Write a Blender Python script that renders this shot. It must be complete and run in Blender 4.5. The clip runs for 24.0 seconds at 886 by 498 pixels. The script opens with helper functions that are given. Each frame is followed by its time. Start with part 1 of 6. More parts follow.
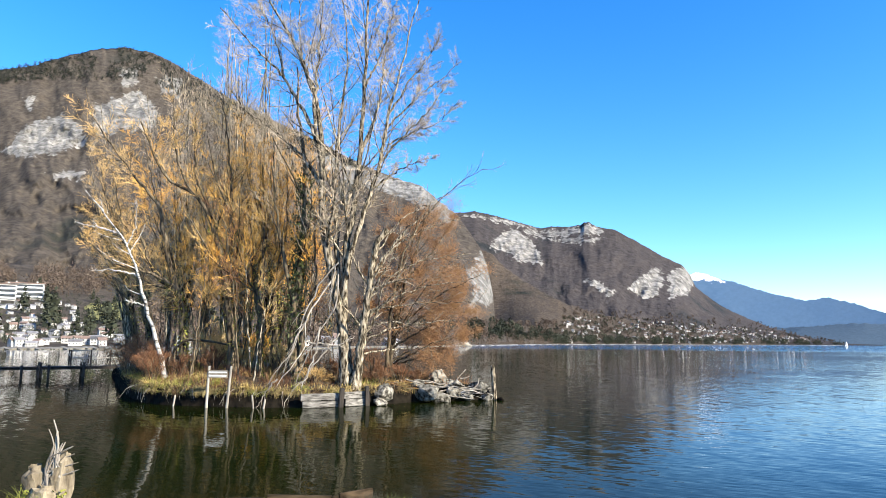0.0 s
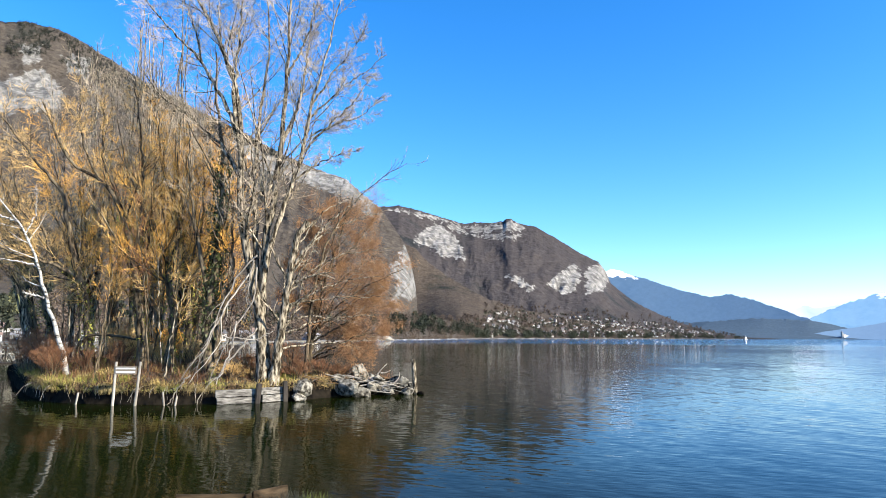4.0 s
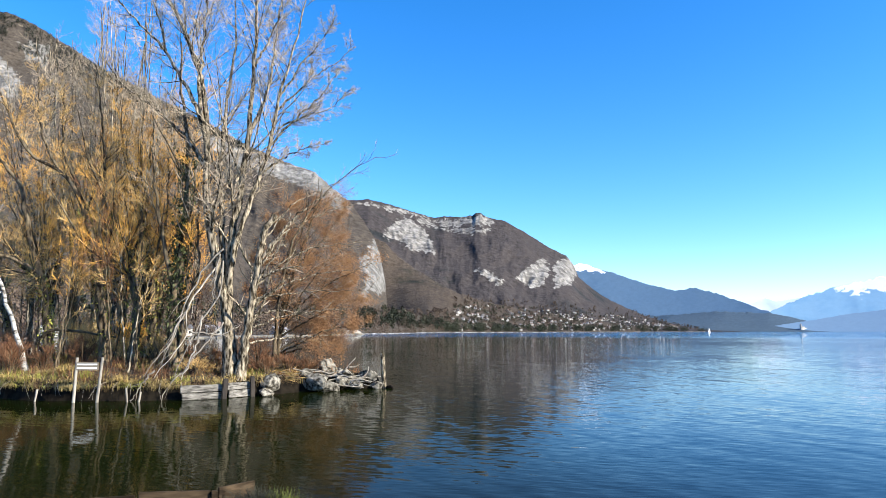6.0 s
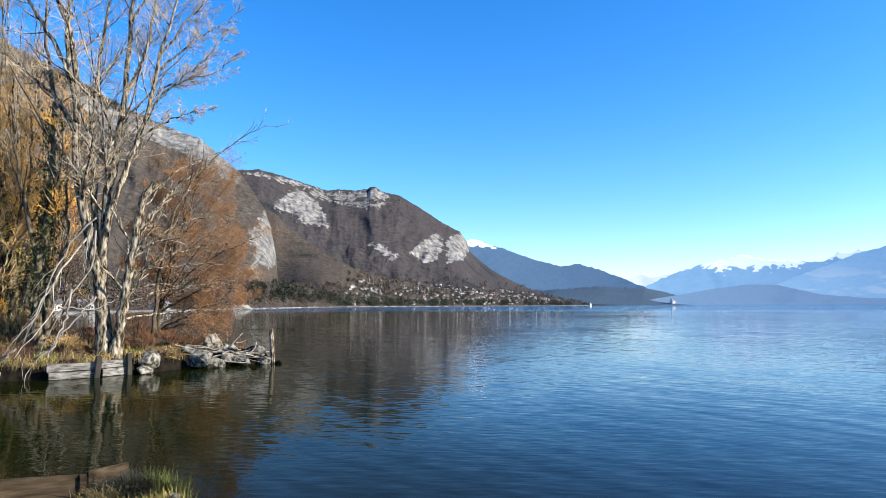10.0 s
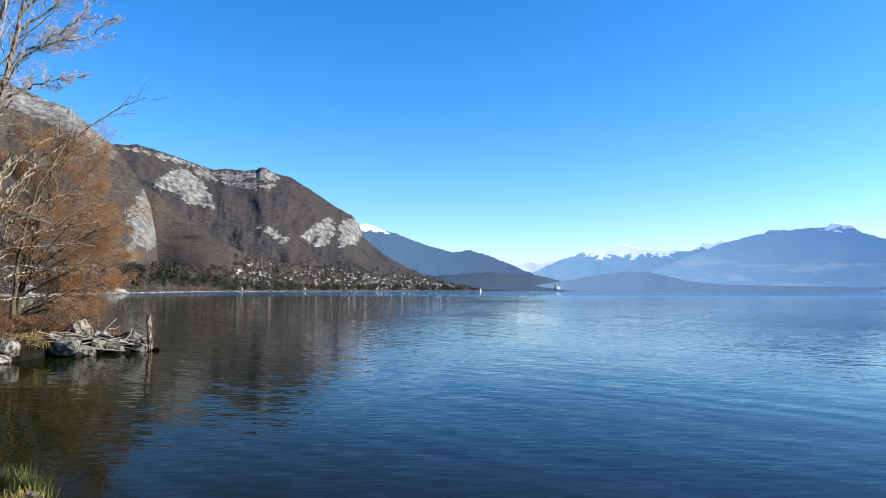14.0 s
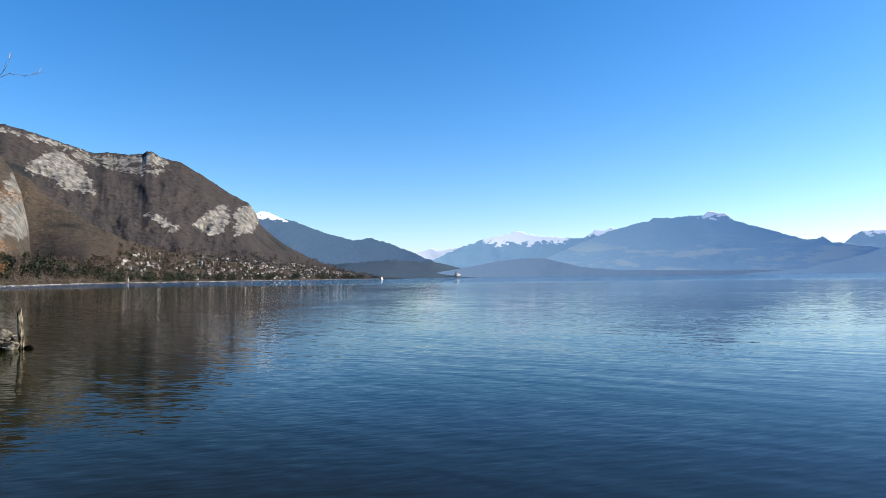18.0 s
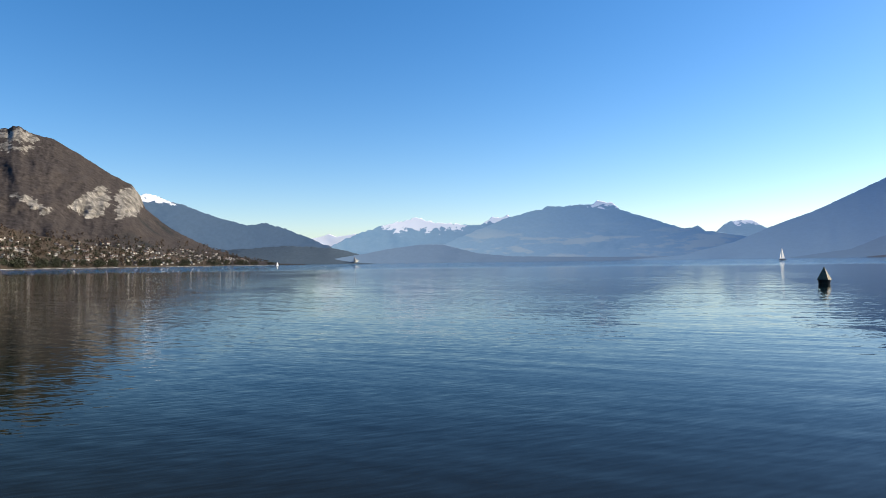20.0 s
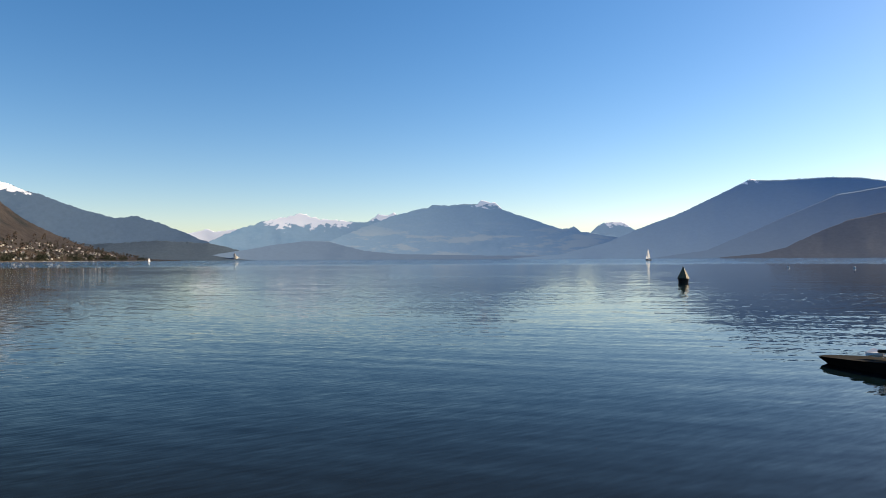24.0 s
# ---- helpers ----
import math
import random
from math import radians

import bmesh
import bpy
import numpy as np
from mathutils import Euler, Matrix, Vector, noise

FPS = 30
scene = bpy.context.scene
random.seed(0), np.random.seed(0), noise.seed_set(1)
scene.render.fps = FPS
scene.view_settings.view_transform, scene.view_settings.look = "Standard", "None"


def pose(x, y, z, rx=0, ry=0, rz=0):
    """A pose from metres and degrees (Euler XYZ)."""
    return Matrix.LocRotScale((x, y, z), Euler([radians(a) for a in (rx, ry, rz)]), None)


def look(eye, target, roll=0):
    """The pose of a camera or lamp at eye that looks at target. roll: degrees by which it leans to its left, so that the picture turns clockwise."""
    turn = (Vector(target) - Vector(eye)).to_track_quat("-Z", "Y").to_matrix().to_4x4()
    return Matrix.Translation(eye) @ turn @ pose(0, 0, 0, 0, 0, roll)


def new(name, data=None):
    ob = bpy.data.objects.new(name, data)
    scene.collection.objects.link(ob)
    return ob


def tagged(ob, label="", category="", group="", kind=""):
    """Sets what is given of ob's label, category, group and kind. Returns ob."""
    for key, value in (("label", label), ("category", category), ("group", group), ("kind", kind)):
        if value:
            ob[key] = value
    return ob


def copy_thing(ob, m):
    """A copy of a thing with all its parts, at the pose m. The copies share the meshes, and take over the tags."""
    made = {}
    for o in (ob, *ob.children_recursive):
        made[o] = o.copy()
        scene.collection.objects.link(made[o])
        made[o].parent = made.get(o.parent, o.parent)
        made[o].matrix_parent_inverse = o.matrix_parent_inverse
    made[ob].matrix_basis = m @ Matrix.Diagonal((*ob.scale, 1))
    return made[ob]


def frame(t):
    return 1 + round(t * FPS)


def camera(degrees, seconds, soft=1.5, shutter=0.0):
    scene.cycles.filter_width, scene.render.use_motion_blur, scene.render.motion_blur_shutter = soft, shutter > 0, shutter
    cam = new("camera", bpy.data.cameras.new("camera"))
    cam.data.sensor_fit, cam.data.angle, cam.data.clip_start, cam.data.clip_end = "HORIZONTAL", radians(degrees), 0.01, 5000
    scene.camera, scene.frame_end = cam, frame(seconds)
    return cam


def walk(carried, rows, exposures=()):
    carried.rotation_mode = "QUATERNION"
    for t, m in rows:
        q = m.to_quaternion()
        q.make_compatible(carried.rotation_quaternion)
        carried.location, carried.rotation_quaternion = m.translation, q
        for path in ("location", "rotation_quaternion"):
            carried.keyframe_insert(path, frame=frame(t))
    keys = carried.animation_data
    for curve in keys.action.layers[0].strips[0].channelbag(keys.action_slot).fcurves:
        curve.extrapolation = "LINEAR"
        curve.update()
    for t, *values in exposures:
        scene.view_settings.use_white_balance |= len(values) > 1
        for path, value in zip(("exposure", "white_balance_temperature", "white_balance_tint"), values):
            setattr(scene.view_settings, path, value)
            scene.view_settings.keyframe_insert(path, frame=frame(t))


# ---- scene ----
cam = camera(68.55, 24.0, soft=0.8)
PATH = [
    (0, (-0.000, 0.000, 2.100), (-0.000, 9.897, 3.529), 0.28),
    (0.5, (0.007, -0.000, 2.100), (0.244, 9.888, 3.570), 0.37),
    (1, (0.016, -0.000, 2.100), (0.545, 9.870, 3.616), 0.44),
    (1.5, (0.021, -0.001, 2.100), (0.708, 9.868, 3.559), 0.45),
    (2, (0.025, -0.001, 2.100), (0.851, 9.854, 3.582), 0.39),
    (2.5, (0.029, -0.001, 2.100), (0.977, 9.844, 3.575), 0.30),
    (4.5, (0.041, -0.003, 2.100), (1.382, 9.819, 3.419), 0.17),
    (5, (0.047, -0.004, 2.100), (1.598, 9.789, 3.406), 0.10),
    (5.5, (0.048, -0.004, 2.100), (1.641, 9.785, 3.381), 0.05),
    (6, (0.049, -0.004, 2.100), (1.684, 9.781, 3.358), -0.04),
    (6.5, (0.054, -0.005, 2.100), (1.853, 9.747, 3.391), -0.05),
    (7, (0.063, -0.007, 2.100), (2.137, 9.695, 3.353), 0.02),
    (7.5, (0.070, -0.008, 2.100), (2.379, 9.647, 3.301), 0.09),
    (8, (0.074, -0.009, 2.100), (2.522, 9.621, 3.226), 0.13),
    (8.5, (0.077, -0.010, 2.100), (2.640, 9.601, 3.131), 0.05),
    (9, (0.084, -0.012, 2.100), (2.857, 9.549, 3.050), -0.12),
    (9.5, (0.093, -0.015, 2.100), (3.166, 9.459, 3.000), -0.15),
    (11.5, (0.101, -0.017, 2.100), (3.449, 9.370, 2.912), -0.16),
    (12, (0.106, -0.019, 2.100), (3.624, 9.307, 2.902), -0.17),
    (12.5, (0.117, -0.024, 2.100), (4.008, 9.156, 2.872), -0.18),
    (13, (0.124, -0.027, 2.100), (4.264, 9.049, 2.799), -0.21),
    (13.5, (0.134, -0.032, 2.100), (4.607, 8.890, 2.729), -0.15),
    (14, (0.142, -0.036, 2.100), (4.870, 8.753, 2.734), 0.05),
    (14.5, (0.148, -0.039, 2.100), (5.087, 8.634, 2.724), 0.00),
    (15, (0.154, -0.043, 2.100), (5.291, 8.518, 2.676), -0.15),
    (15.5, (0.158, -0.045, 2.100), (5.432, 8.434, 2.636), -0.41),
    (16, (0.158, -0.045, 2.100), (5.432, 8.435, 2.635), -0.48),
    (16.5, (0.159, -0.046, 2.100), (5.467, 8.414, 2.604), -0.55),
    (17, (0.163, -0.048, 2.100), (5.600, 8.329, 2.623), -0.59),
    (17.5, (0.173, -0.055, 2.100), (5.934, 8.104, 2.601), -0.68),
    (18, (0.181, -0.060, 2.100), (6.192, 7.919, 2.538), -0.75),
    (18.5, (0.190, -0.068, 2.100), (6.515, 7.669, 2.475), -0.85),
    (19, (0.200, -0.076, 2.100), (6.860, 7.378, 2.390), -0.97),
    (19.5, (0.208, -0.084, 2.100), (7.153, 7.107, 2.334), -0.85),
    (21.5, (0.231, -0.108, 2.100), (7.922, 6.280, 2.299), -0.78),
    (22, (0.235, -0.113, 2.100), (8.058, 6.112, 2.311), -0.68),
    (22.5, (0.238, -0.117, 2.100), (8.169, 5.970, 2.331), -0.51),
    (23, (0.241, -0.121, 2.100), (8.270, 5.836, 2.317), -0.39),
    (23.5, (0.243, -0.124, 2.100), (8.348, 5.731, 2.264), -0.38),
    (24, (0.248, -0.132, 2.100), (8.530, 5.471, 2.253), -0.28),
]
walk(cam, [(t, look(eye, target, roll)) for t, eye, target, roll in PATH],
     [(0, 1.44, 6100, 9), (6, 1.29, 5950, 9), (12, 1.06, 5880, 9), (17, 0.80, 6150, 9), (24, 0.53, 8000, 12)])

# ---- sky and sun ----
SUN_AZ, SUN_EL = 123.0, 27.0      # degrees clockwise from the y axis, degrees up
world = bpy.data.worlds.new("sky")
scene.world = world
world.use_nodes = True
wn = world.node_tree.nodes
sky = wn.new("ShaderNodeTexSky")
sky.sky_type, sky.sun_disc = "NISHITA", False
sky.sun_elevation, sky.sun_rotation = radians(SUN_EL), radians(SUN_AZ)
sky.altitude, sky.air_density, sky.dust_density, sky.ozone_density = 450, 1.0, 0.5, 3.2
wn["Background"].inputs[1].default_value = 0.119
tone = wn.new("ShaderNodeHueSaturation")
tone.inputs["Saturation"].default_value = 1.32
world.node_tree.links.new(sky.outputs[0], tone.inputs["Color"])
tint = wn.new("ShaderNodeMix")
tint.data_type, tint.blend_type = "RGBA", "MULTIPLY"
tint.inputs[0].default_value, tint.inputs[7].default_value = 1.0, (0.975, 0.95, 1.03, 1)
world.node_tree.links.new(tone.outputs[0], tint.inputs[6])
world.node_tree.links.new(tint.outputs[2], wn["Background"].inputs[0])
sun = new("sun", bpy.data.lights.new("sun", "SUN"))
sun.data.energy, sun.data.angle, sun.data.color = 5.0, radians(0.6), (1.0, 0.89, 0.70)
to_sun = Vector((math.sin(radians(SUN_AZ)) * math.cos(radians(SUN_EL)), math.cos(radians(SUN_AZ)) * math.cos(radians(SUN_EL)), math.sin(radians(SUN_EL))))
sun.matrix_world = look(to_sun * 50, (0, 0, 0))

# ---- materials ----


def base_material(name, rough=0.8):
    m = bpy.data.materials.new(name)
    m.use_nodes = True
    n, l = m.node_tree.nodes, m.node_tree.links
    b = n["Principled BSDF"]
    b.inputs["Roughness"].default_value = rough
    return m, n, l, b


def noise_node(n, l, scale, detail=4.0, vector=None, rough=0.55):
    t = n.new("ShaderNodeTexNoise")
    t.inputs["Scale"].default_value, t.inputs["Detail"].default_value, t.inputs["Roughness"].default_value = scale, detail, rough
    if vector is not None:
        l.new(vector, t.inputs["Vector"])
    return t


def ramp_node(n, l, fac, stops):
    r = n.new("ShaderNodeValToRGB")
    e = r.color_ramp.elements
    while len(e) < len(stops):
        e.new(0.5)
    for el, (p, c) in zip(e, stops):
        el.position, el.color = p, (*c, 1)
    l.new(fac, r.inputs["Fac"])
    return r


def mix_node(n, l, fac, a, b, blend="MIX"):
    m = n.new("ShaderNodeMix")
    m.data_type, m.blend_type = "RGBA", blend
    for v, s in ((fac, m.inputs[0]), (a, m.inputs[6]), (b, m.inputs[7])):
        if isinstance(v, (int, float)):
            s.default_value = v
        elif isinstance(v, tuple):
            s.default_value = (*v, 1)
        else:
            l.new(v, s)
    return m.outputs[2]


def bump_node(n, l, b, height, strength, distance):
    u = n.new("ShaderNodeBump")
    u.inputs["Strength"].default_value, u.inputs["Distance"].default_value = strength, distance
    l.new(height, u.inputs["Height"])
    l.new(u.outputs[0], b.inputs["Normal"])
    return u


def surface(name, dark, light, scale, rough=0.8, bump=0.3, stretch=(1, 1, 1), vary=0.25, metal=0.0, depth=0.02, lo=0.28, hi=0.72, gloss=0.25):
    """Two-tone grain at one scale, blotches at a tenth of it, a shift from piece to piece, and relief."""
    m, n, l, b = base_material(name, rough)
    b.inputs["Metallic"].default_value, b.inputs["Specular IOR Level"].default_value = metal, gloss
    c = n.new("ShaderNodeTexCoord")
    mp = n.new("ShaderNodeMapping")
    mp.inputs["Scale"].default_value = stretch
    l.new(c.outputs["Object"], mp.inputs[0])
    fine = noise_node(n, l, scale, 5, mp.outputs[0])
    broad = noise_node(n, l, scale * 0.13, 3, mp.outputs[0])
    col = ramp_node(n, l, fine.outputs[0], [(lo, dark), (hi, light)]).outputs[0]
    blot = ramp_node(n, l, broad.outputs[0], [(0.3, (0.6, 0.6, 0.6)), (0.7, (1.15, 1.15, 1.15))]).outputs[0]
    col = mix_node(n, l, 0.8, col, blot, "MULTIPLY")
    info = n.new("ShaderNodeObjectInfo")
    shift = ramp_node(n, l, info.outputs["Random"], [(0.0, (1 - vary,) * 3), (1.0, (1 + vary,) * 3)]).outputs[0]
    l.new(mix_node(n, l, 1.0, col, shift, "MULTIPLY"), b.inputs["Base Color"])
    if bump:
        bump_node(n, l, b, fine.outputs[0], bump, depth)
    return m


def mountain_material(name, forest, forest2, conifer, rock, rock2, snow=(0.85, 0.88, 0.93), grain=0.03, relief=1.0, contrast=1.0, fields=None):
    """Winter woods with darker conifer patches; bare rock and snow where the mesh carries them."""
    m, n, l, b = base_material(name, 0.95)
    b.inputs["Specular IOR Level"].default_value = 0.1
    pos = n.new("ShaderNodeNewGeometry").outputs["Position"]
    fine = noise_node(n, l, grain * 4, 6, pos, 0.7)
    mid = noise_node(n, l, grain * 0.55, 5, pos, 0.65)
    broad = noise_node(n, l, grain * 0.12, 4, pos, 0.6)
    col = mix_node(n, l, mid.outputs[0], forest, forest2)
    tone = ramp_node(n, l, fine.outputs[0], [(0.3, (1 - 0.65 * contrast,) * 3), (0.7, (1 + 0.55 * contrast,) * 3)]).outputs[0]
    col = mix_node(n, l, 0.9, col, tone, "MULTIPLY")
    dark = ramp_node(n, l, broad.outputs[0], [(0.55, (0, 0, 0)), (0.63, (1, 1, 1))]).outputs[0]
    dots = ramp_node(n, l, mid.outputs[0], [(0.45, (0, 0, 0)), (0.55, (1, 1, 1))]).outputs[0]
    col = mix_node(n, l, mix_node(n, l, 1.0, dark, dots, "MULTIPLY"), col, conifer)
    # rock, streaked downwards, with broken edges
    st = n.new("ShaderNodeMapping")
    st.inputs["Scale"].default_value = (1, 1, 0.85)
    l.new(pos, st.inputs[0])
    streak = noise_node(n, l, grain * 2.4, 7, st.outputs[0], 0.72)
    lay = n.new("ShaderNodeMapping")
    lay.inputs["Scale"].default_value = (0.12, 0.12, 1.6)
    l.new(pos, lay.inputs[0])
    strata = noise_node(n, l, grain * 1.2, 4, lay.outputs[0], 0.6)
    crack = noise_node(n, l, grain * 7, 4, st.outputs[0], 0.6)
    rc = ramp_node(n, l, streak.outputs[0], [(0.42, rock2), (0.66, rock)]).outputs[0]
    rc = mix_node(n, l, 0.85, rc, ramp_node(n, l, crack.outputs[0], [(0.34, (0.5, 0.49, 0.48)), (0.52, (1.05, 1.05, 1.05))]).outputs[0], "MULTIPLY")
    rs = ramp_node(n, l, strata.outputs[0], [(0.35, (0.7, 0.7, 0.7)), (0.6, (1.1, 1.1, 1.1))]).outputs[0]
    rc = mix_node(n, l, 0.8, rc, rs, "MULTIPLY")
    ra = n.new("ShaderNodeAttribute")
    ra.attribute_name = "rock"
    add = n.new("ShaderNodeMath")
    add.operation = "ADD"
    l.new(ra.outputs["Fac"], add.inputs[0])
    sub = n.new("ShaderNodeMath")
    sub.operation = "MULTIPLY_ADD"
    l.new(streak.outputs[0], sub.inputs[0])
    sub.inputs[1].default_value, sub.inputs[2].default_value = 2.6, -1.3
    l.new(sub.outputs[0], add.inputs[1])
    rm = ramp_node(n, l, add.outputs[0], [(0.42, (0, 0, 0)), (0.66, (1, 1, 1))]).outputs[0]
    rm = mix_node(n, l, 1.0, rm, ramp_node(n, l, ra.outputs["Fac"], [(0.02, (0, 0, 0)), (0.15, (1, 1, 1))]).outputs[0], "MULTIPLY")
    if fields:
        # pale meadows and fields on the lower slopes: colour, height up to which they lie
        fl = n.new("ShaderNodeMapping")
        fl.inputs["Scale"].default_value = (1, 1, 4.0)
        l.new(pos, fl.inputs[0])
        fn = noise_node(n, l, grain * 0.45, 5, fl.outputs[0], 0.6)
        fm = ramp_node(n, l, fn.outputs[0], [(0.49, (0, 0, 0)), (0.58, (0.8, 0.8, 0.8))]).outputs[0]
        high = n.new("ShaderNodeMapRange")
        for key, val in (("From Min", fields[1] * 0.55), ("From Max", fields[1]), ("To Min", 1.0), ("To Max", 0.0)):
            high.inputs[key].default_value = val
        xyz = n.new("ShaderNodeSeparateXYZ")
        l.new(pos, xyz.inputs[0])
        l.new(xyz.outputs[2], high.inputs["Value"])
        col = mix_node(n, l, mix_node(n, l, 1.0, fm, high.outputs[0], "MULTIPLY"), col, fields[0])
    col = mix_node(n, l, rm, col, rc)
    sa = n.new("ShaderNodeAttribute")
    sa.attribute_name = "snow"
    add2 = n.new("ShaderNodeMath")
    add2.operation = "ADD"
    l.new(sa.outputs["Fac"], add2.inputs[0])
    l.new(sub.outputs[0], add2.inputs[1])
    sm = ramp_node(n, l, add2.outputs[0], [(0.45, (0, 0, 0)), (0.55, (1, 1, 1))]).outputs[0]
    sm = mix_node(n, l, 1.0, sm, ramp_node(n, l, sa.outputs["Fac"], [(0.02, (0, 0, 0)), (0.15, (1, 1, 1))]).outputs[0], "MULTIPLY")
    l.new(mix_node(n, l, sm, col, snow), b.inputs["Base Color"])
    bump_node(n, l, b, fine.outputs[0], 0.8, relief / grain * 0.12)
    return m


def water_material():
    m, n, l, b = base_material("lake_water", 0.02)
    pos = n.new("ShaderNodeNewGeometry").outputs["Position"]

    def dot(vec):
        d = n.new("ShaderNodeVectorMath")
        d.operation = "DOT_PRODUCT"
        l.new(pos, d.inputs[0])
        d.inputs[1].default_value = vec
        return d.outputs["Value"]

    def ranged(value, lo, hi, a, z):
        r = n.new("ShaderNodeMapRange")
        r.interpolation_type = "SMOOTHSTEP"
        for key, val in (("From Min", lo), ("From Max", hi), ("To Min", a), ("To Max", z)):
            r.inputs[key].default_value = val
        l.new(value, r.inputs["Value"])
        return r.outputs[0]

    # olive base colour in the bay, blue-green out on the lake
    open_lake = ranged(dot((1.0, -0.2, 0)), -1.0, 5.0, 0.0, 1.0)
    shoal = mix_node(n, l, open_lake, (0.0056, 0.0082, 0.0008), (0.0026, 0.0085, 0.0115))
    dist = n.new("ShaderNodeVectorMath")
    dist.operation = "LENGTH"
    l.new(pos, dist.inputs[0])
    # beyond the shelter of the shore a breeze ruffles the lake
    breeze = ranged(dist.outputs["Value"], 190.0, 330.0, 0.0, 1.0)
    # reflections are dimmed by place: IOR falls in the bay and near shore
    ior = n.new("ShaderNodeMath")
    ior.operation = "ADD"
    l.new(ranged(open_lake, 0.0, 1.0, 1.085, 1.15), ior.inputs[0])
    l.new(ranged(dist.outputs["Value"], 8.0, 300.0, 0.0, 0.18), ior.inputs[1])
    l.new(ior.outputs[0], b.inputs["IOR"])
    # far out, the ruffled band's reflected blue sky is put into the base colour
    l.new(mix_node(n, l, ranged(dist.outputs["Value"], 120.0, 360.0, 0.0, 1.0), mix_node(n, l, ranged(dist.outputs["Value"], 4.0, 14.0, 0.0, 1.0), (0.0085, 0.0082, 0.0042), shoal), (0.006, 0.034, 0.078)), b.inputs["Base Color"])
    patch = noise_node(n, l, 0.035, 3, pos)
    amount = ramp_node(n, l, patch.outputs[0], [(0.36, (0.3, 0.3, 0.3)), (0.62, (1, 1, 1))]).outputs[0]

    def train(bearing, scale, stretch, steep, detail=2.0, by=None, side=0.35):
        """Slopes of a train of ripples whose crests run along a bearing."""
        c, q = math.cos(radians(bearing)), math.sin(radians(bearing))
        along, across = (q, c, 0.0), (c, -q, 0.0)
        comb = n.new("ShaderNodeCombineXYZ")
        l.new(dot(tuple(k * stretch for k in along)), comb.inputs[0])
        l.new(dot(across), comb.inputs[1])
        tex = noise_node(n, l, scale, detail, comb.outputs[0])
        split = n.new("ShaderNodeSeparateColor")
        l.new(tex.outputs["Color"], split.inputs[0])
        total = None
        for out, way, size in ((split.outputs[0], across, steep), (split.outputs[1], along, steep * side)):
            flat = n.new("ShaderNodeMath")
            flat.operation = "SUBTRACT"
            l.new(out, flat.inputs[0])
            flat.inputs[1].default_value = 0.5
            value = flat.outputs[0]
            if by is not None:
                mul = n.new("ShaderNodeMath")
                mul.operation = "MULTIPLY"
                l.new(value, mul.inputs[0])
                l.new(by, mul.inputs[1])
                value = mul.outputs[0]
            sc = n.new("ShaderNodeVectorMath")
            sc.operation = "SCALE"
            sc.inputs[0].default_value = tuple(k * size for k in way)
            l.new(value, sc.inputs["Scale"])
            total = sc.outputs[0] if total is None else plus(total, sc.outputs[0])
        return total

    def plus(a, c):
        add = n.new("ShaderNodeVectorMath")
        l.new(a, add.inputs[0])
        l.new(c, add.inputs[1])
        return add.outputs[0]

    total = train(158, 0.55, 0.07, 0.026)
    for more in (train(122, 6.0, 0.18, 0.16, 2, amount), train(160, 2.2, 0.09, 0.075), train(112, 14.0, 0.2, 0.20, 2, amount), train(140, 1.6, 0.5, 2.2, 4, breeze, 1.0)):
        total = plus(total, more)
    up = n.new("ShaderNodeVectorMath")
    l.new(total, up.inputs[0])
    up.inputs[1].default_value = (0, 0, 1)
    unit = n.new("ShaderNodeVectorMath")
    unit.operation = "NORMALIZE"
    l.new(up.outputs[0], unit.inputs[0])
    l.new(unit.outputs[0], b.inputs["Normal"])
    return m


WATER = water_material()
VEYRIER = mountain_material("brown_winter_mountain", (0.047, 0.039, 0.031), (0.084, 0.069, 0.054), (0.030, 0.030, 0.024), (0.30, 0.286, 0.262), (0.115, 0.108, 0.098), grain=0.022)
FLANK = mountain_material("warm_brown_flank", (0.044, 0.035, 0.027), (0.080, 0.061, 0.044), (0.020, 0.021, 0.016), (0.3, 0.28, 0.25), (0.08, 0.07, 0.06), grain=0.026)
CLIFFS = mountain_material("hazy_brown_mountain", (0.034, 0.030, 0.031), (0.058, 0.049, 0.045), (0.019, 0.021, 0.022), (0.33, 0.312, 0.285), (0.10, 0.094, 0.088), grain=0.016)
# far ranges: the haze of distance is put into their blue base colours
BLUE_A = mountain_material("haze_tinted_mountain", (0.082, 0.140, 0.218), (0.098, 0.157, 0.231), (0.072, 0.126, 0.202), (0.24, 0.28, 0.36), (0.17, 0.22, 0.31), grain=0.012, relief=0.06, contrast=0.14)
BLUE_B = mountain_material("haze_tinted_pale_mountain", (0.225, 0.375, 0.50), (0.25, 0.395, 0.515), (0.205, 0.355, 0.485), (0.38, 0.45, 0.56), (0.3, 0.38, 0.5), grain=0.01, relief=0.10, contrast=0.08)
BLUE_C = mountain_material("haze_tinted_grey_mountain", (0.26, 0.41, 0.53), (0.285, 0.435, 0.55), (0.235, 0.38, 0.505), (0.40, 0.43, 0.48), (0.3, 0.34, 0.42), grain=0.012, relief=0.06, contrast=0.08, fields=((0.42, 0.51, 0.55), 230))
# backlit ridges: haze in the base colour, less of it on the nearer one
HAZE_RIDGE = mountain_material("haze_tinted_broad_mountain", (0.185, 0.305, 0.43), (0.203, 0.325, 0.445), (0.168, 0.28, 0.405), (0.3, 0.33, 0.4), (0.26, 0.29, 0.36), grain=0.012, relief=0.03, contrast=0.07)
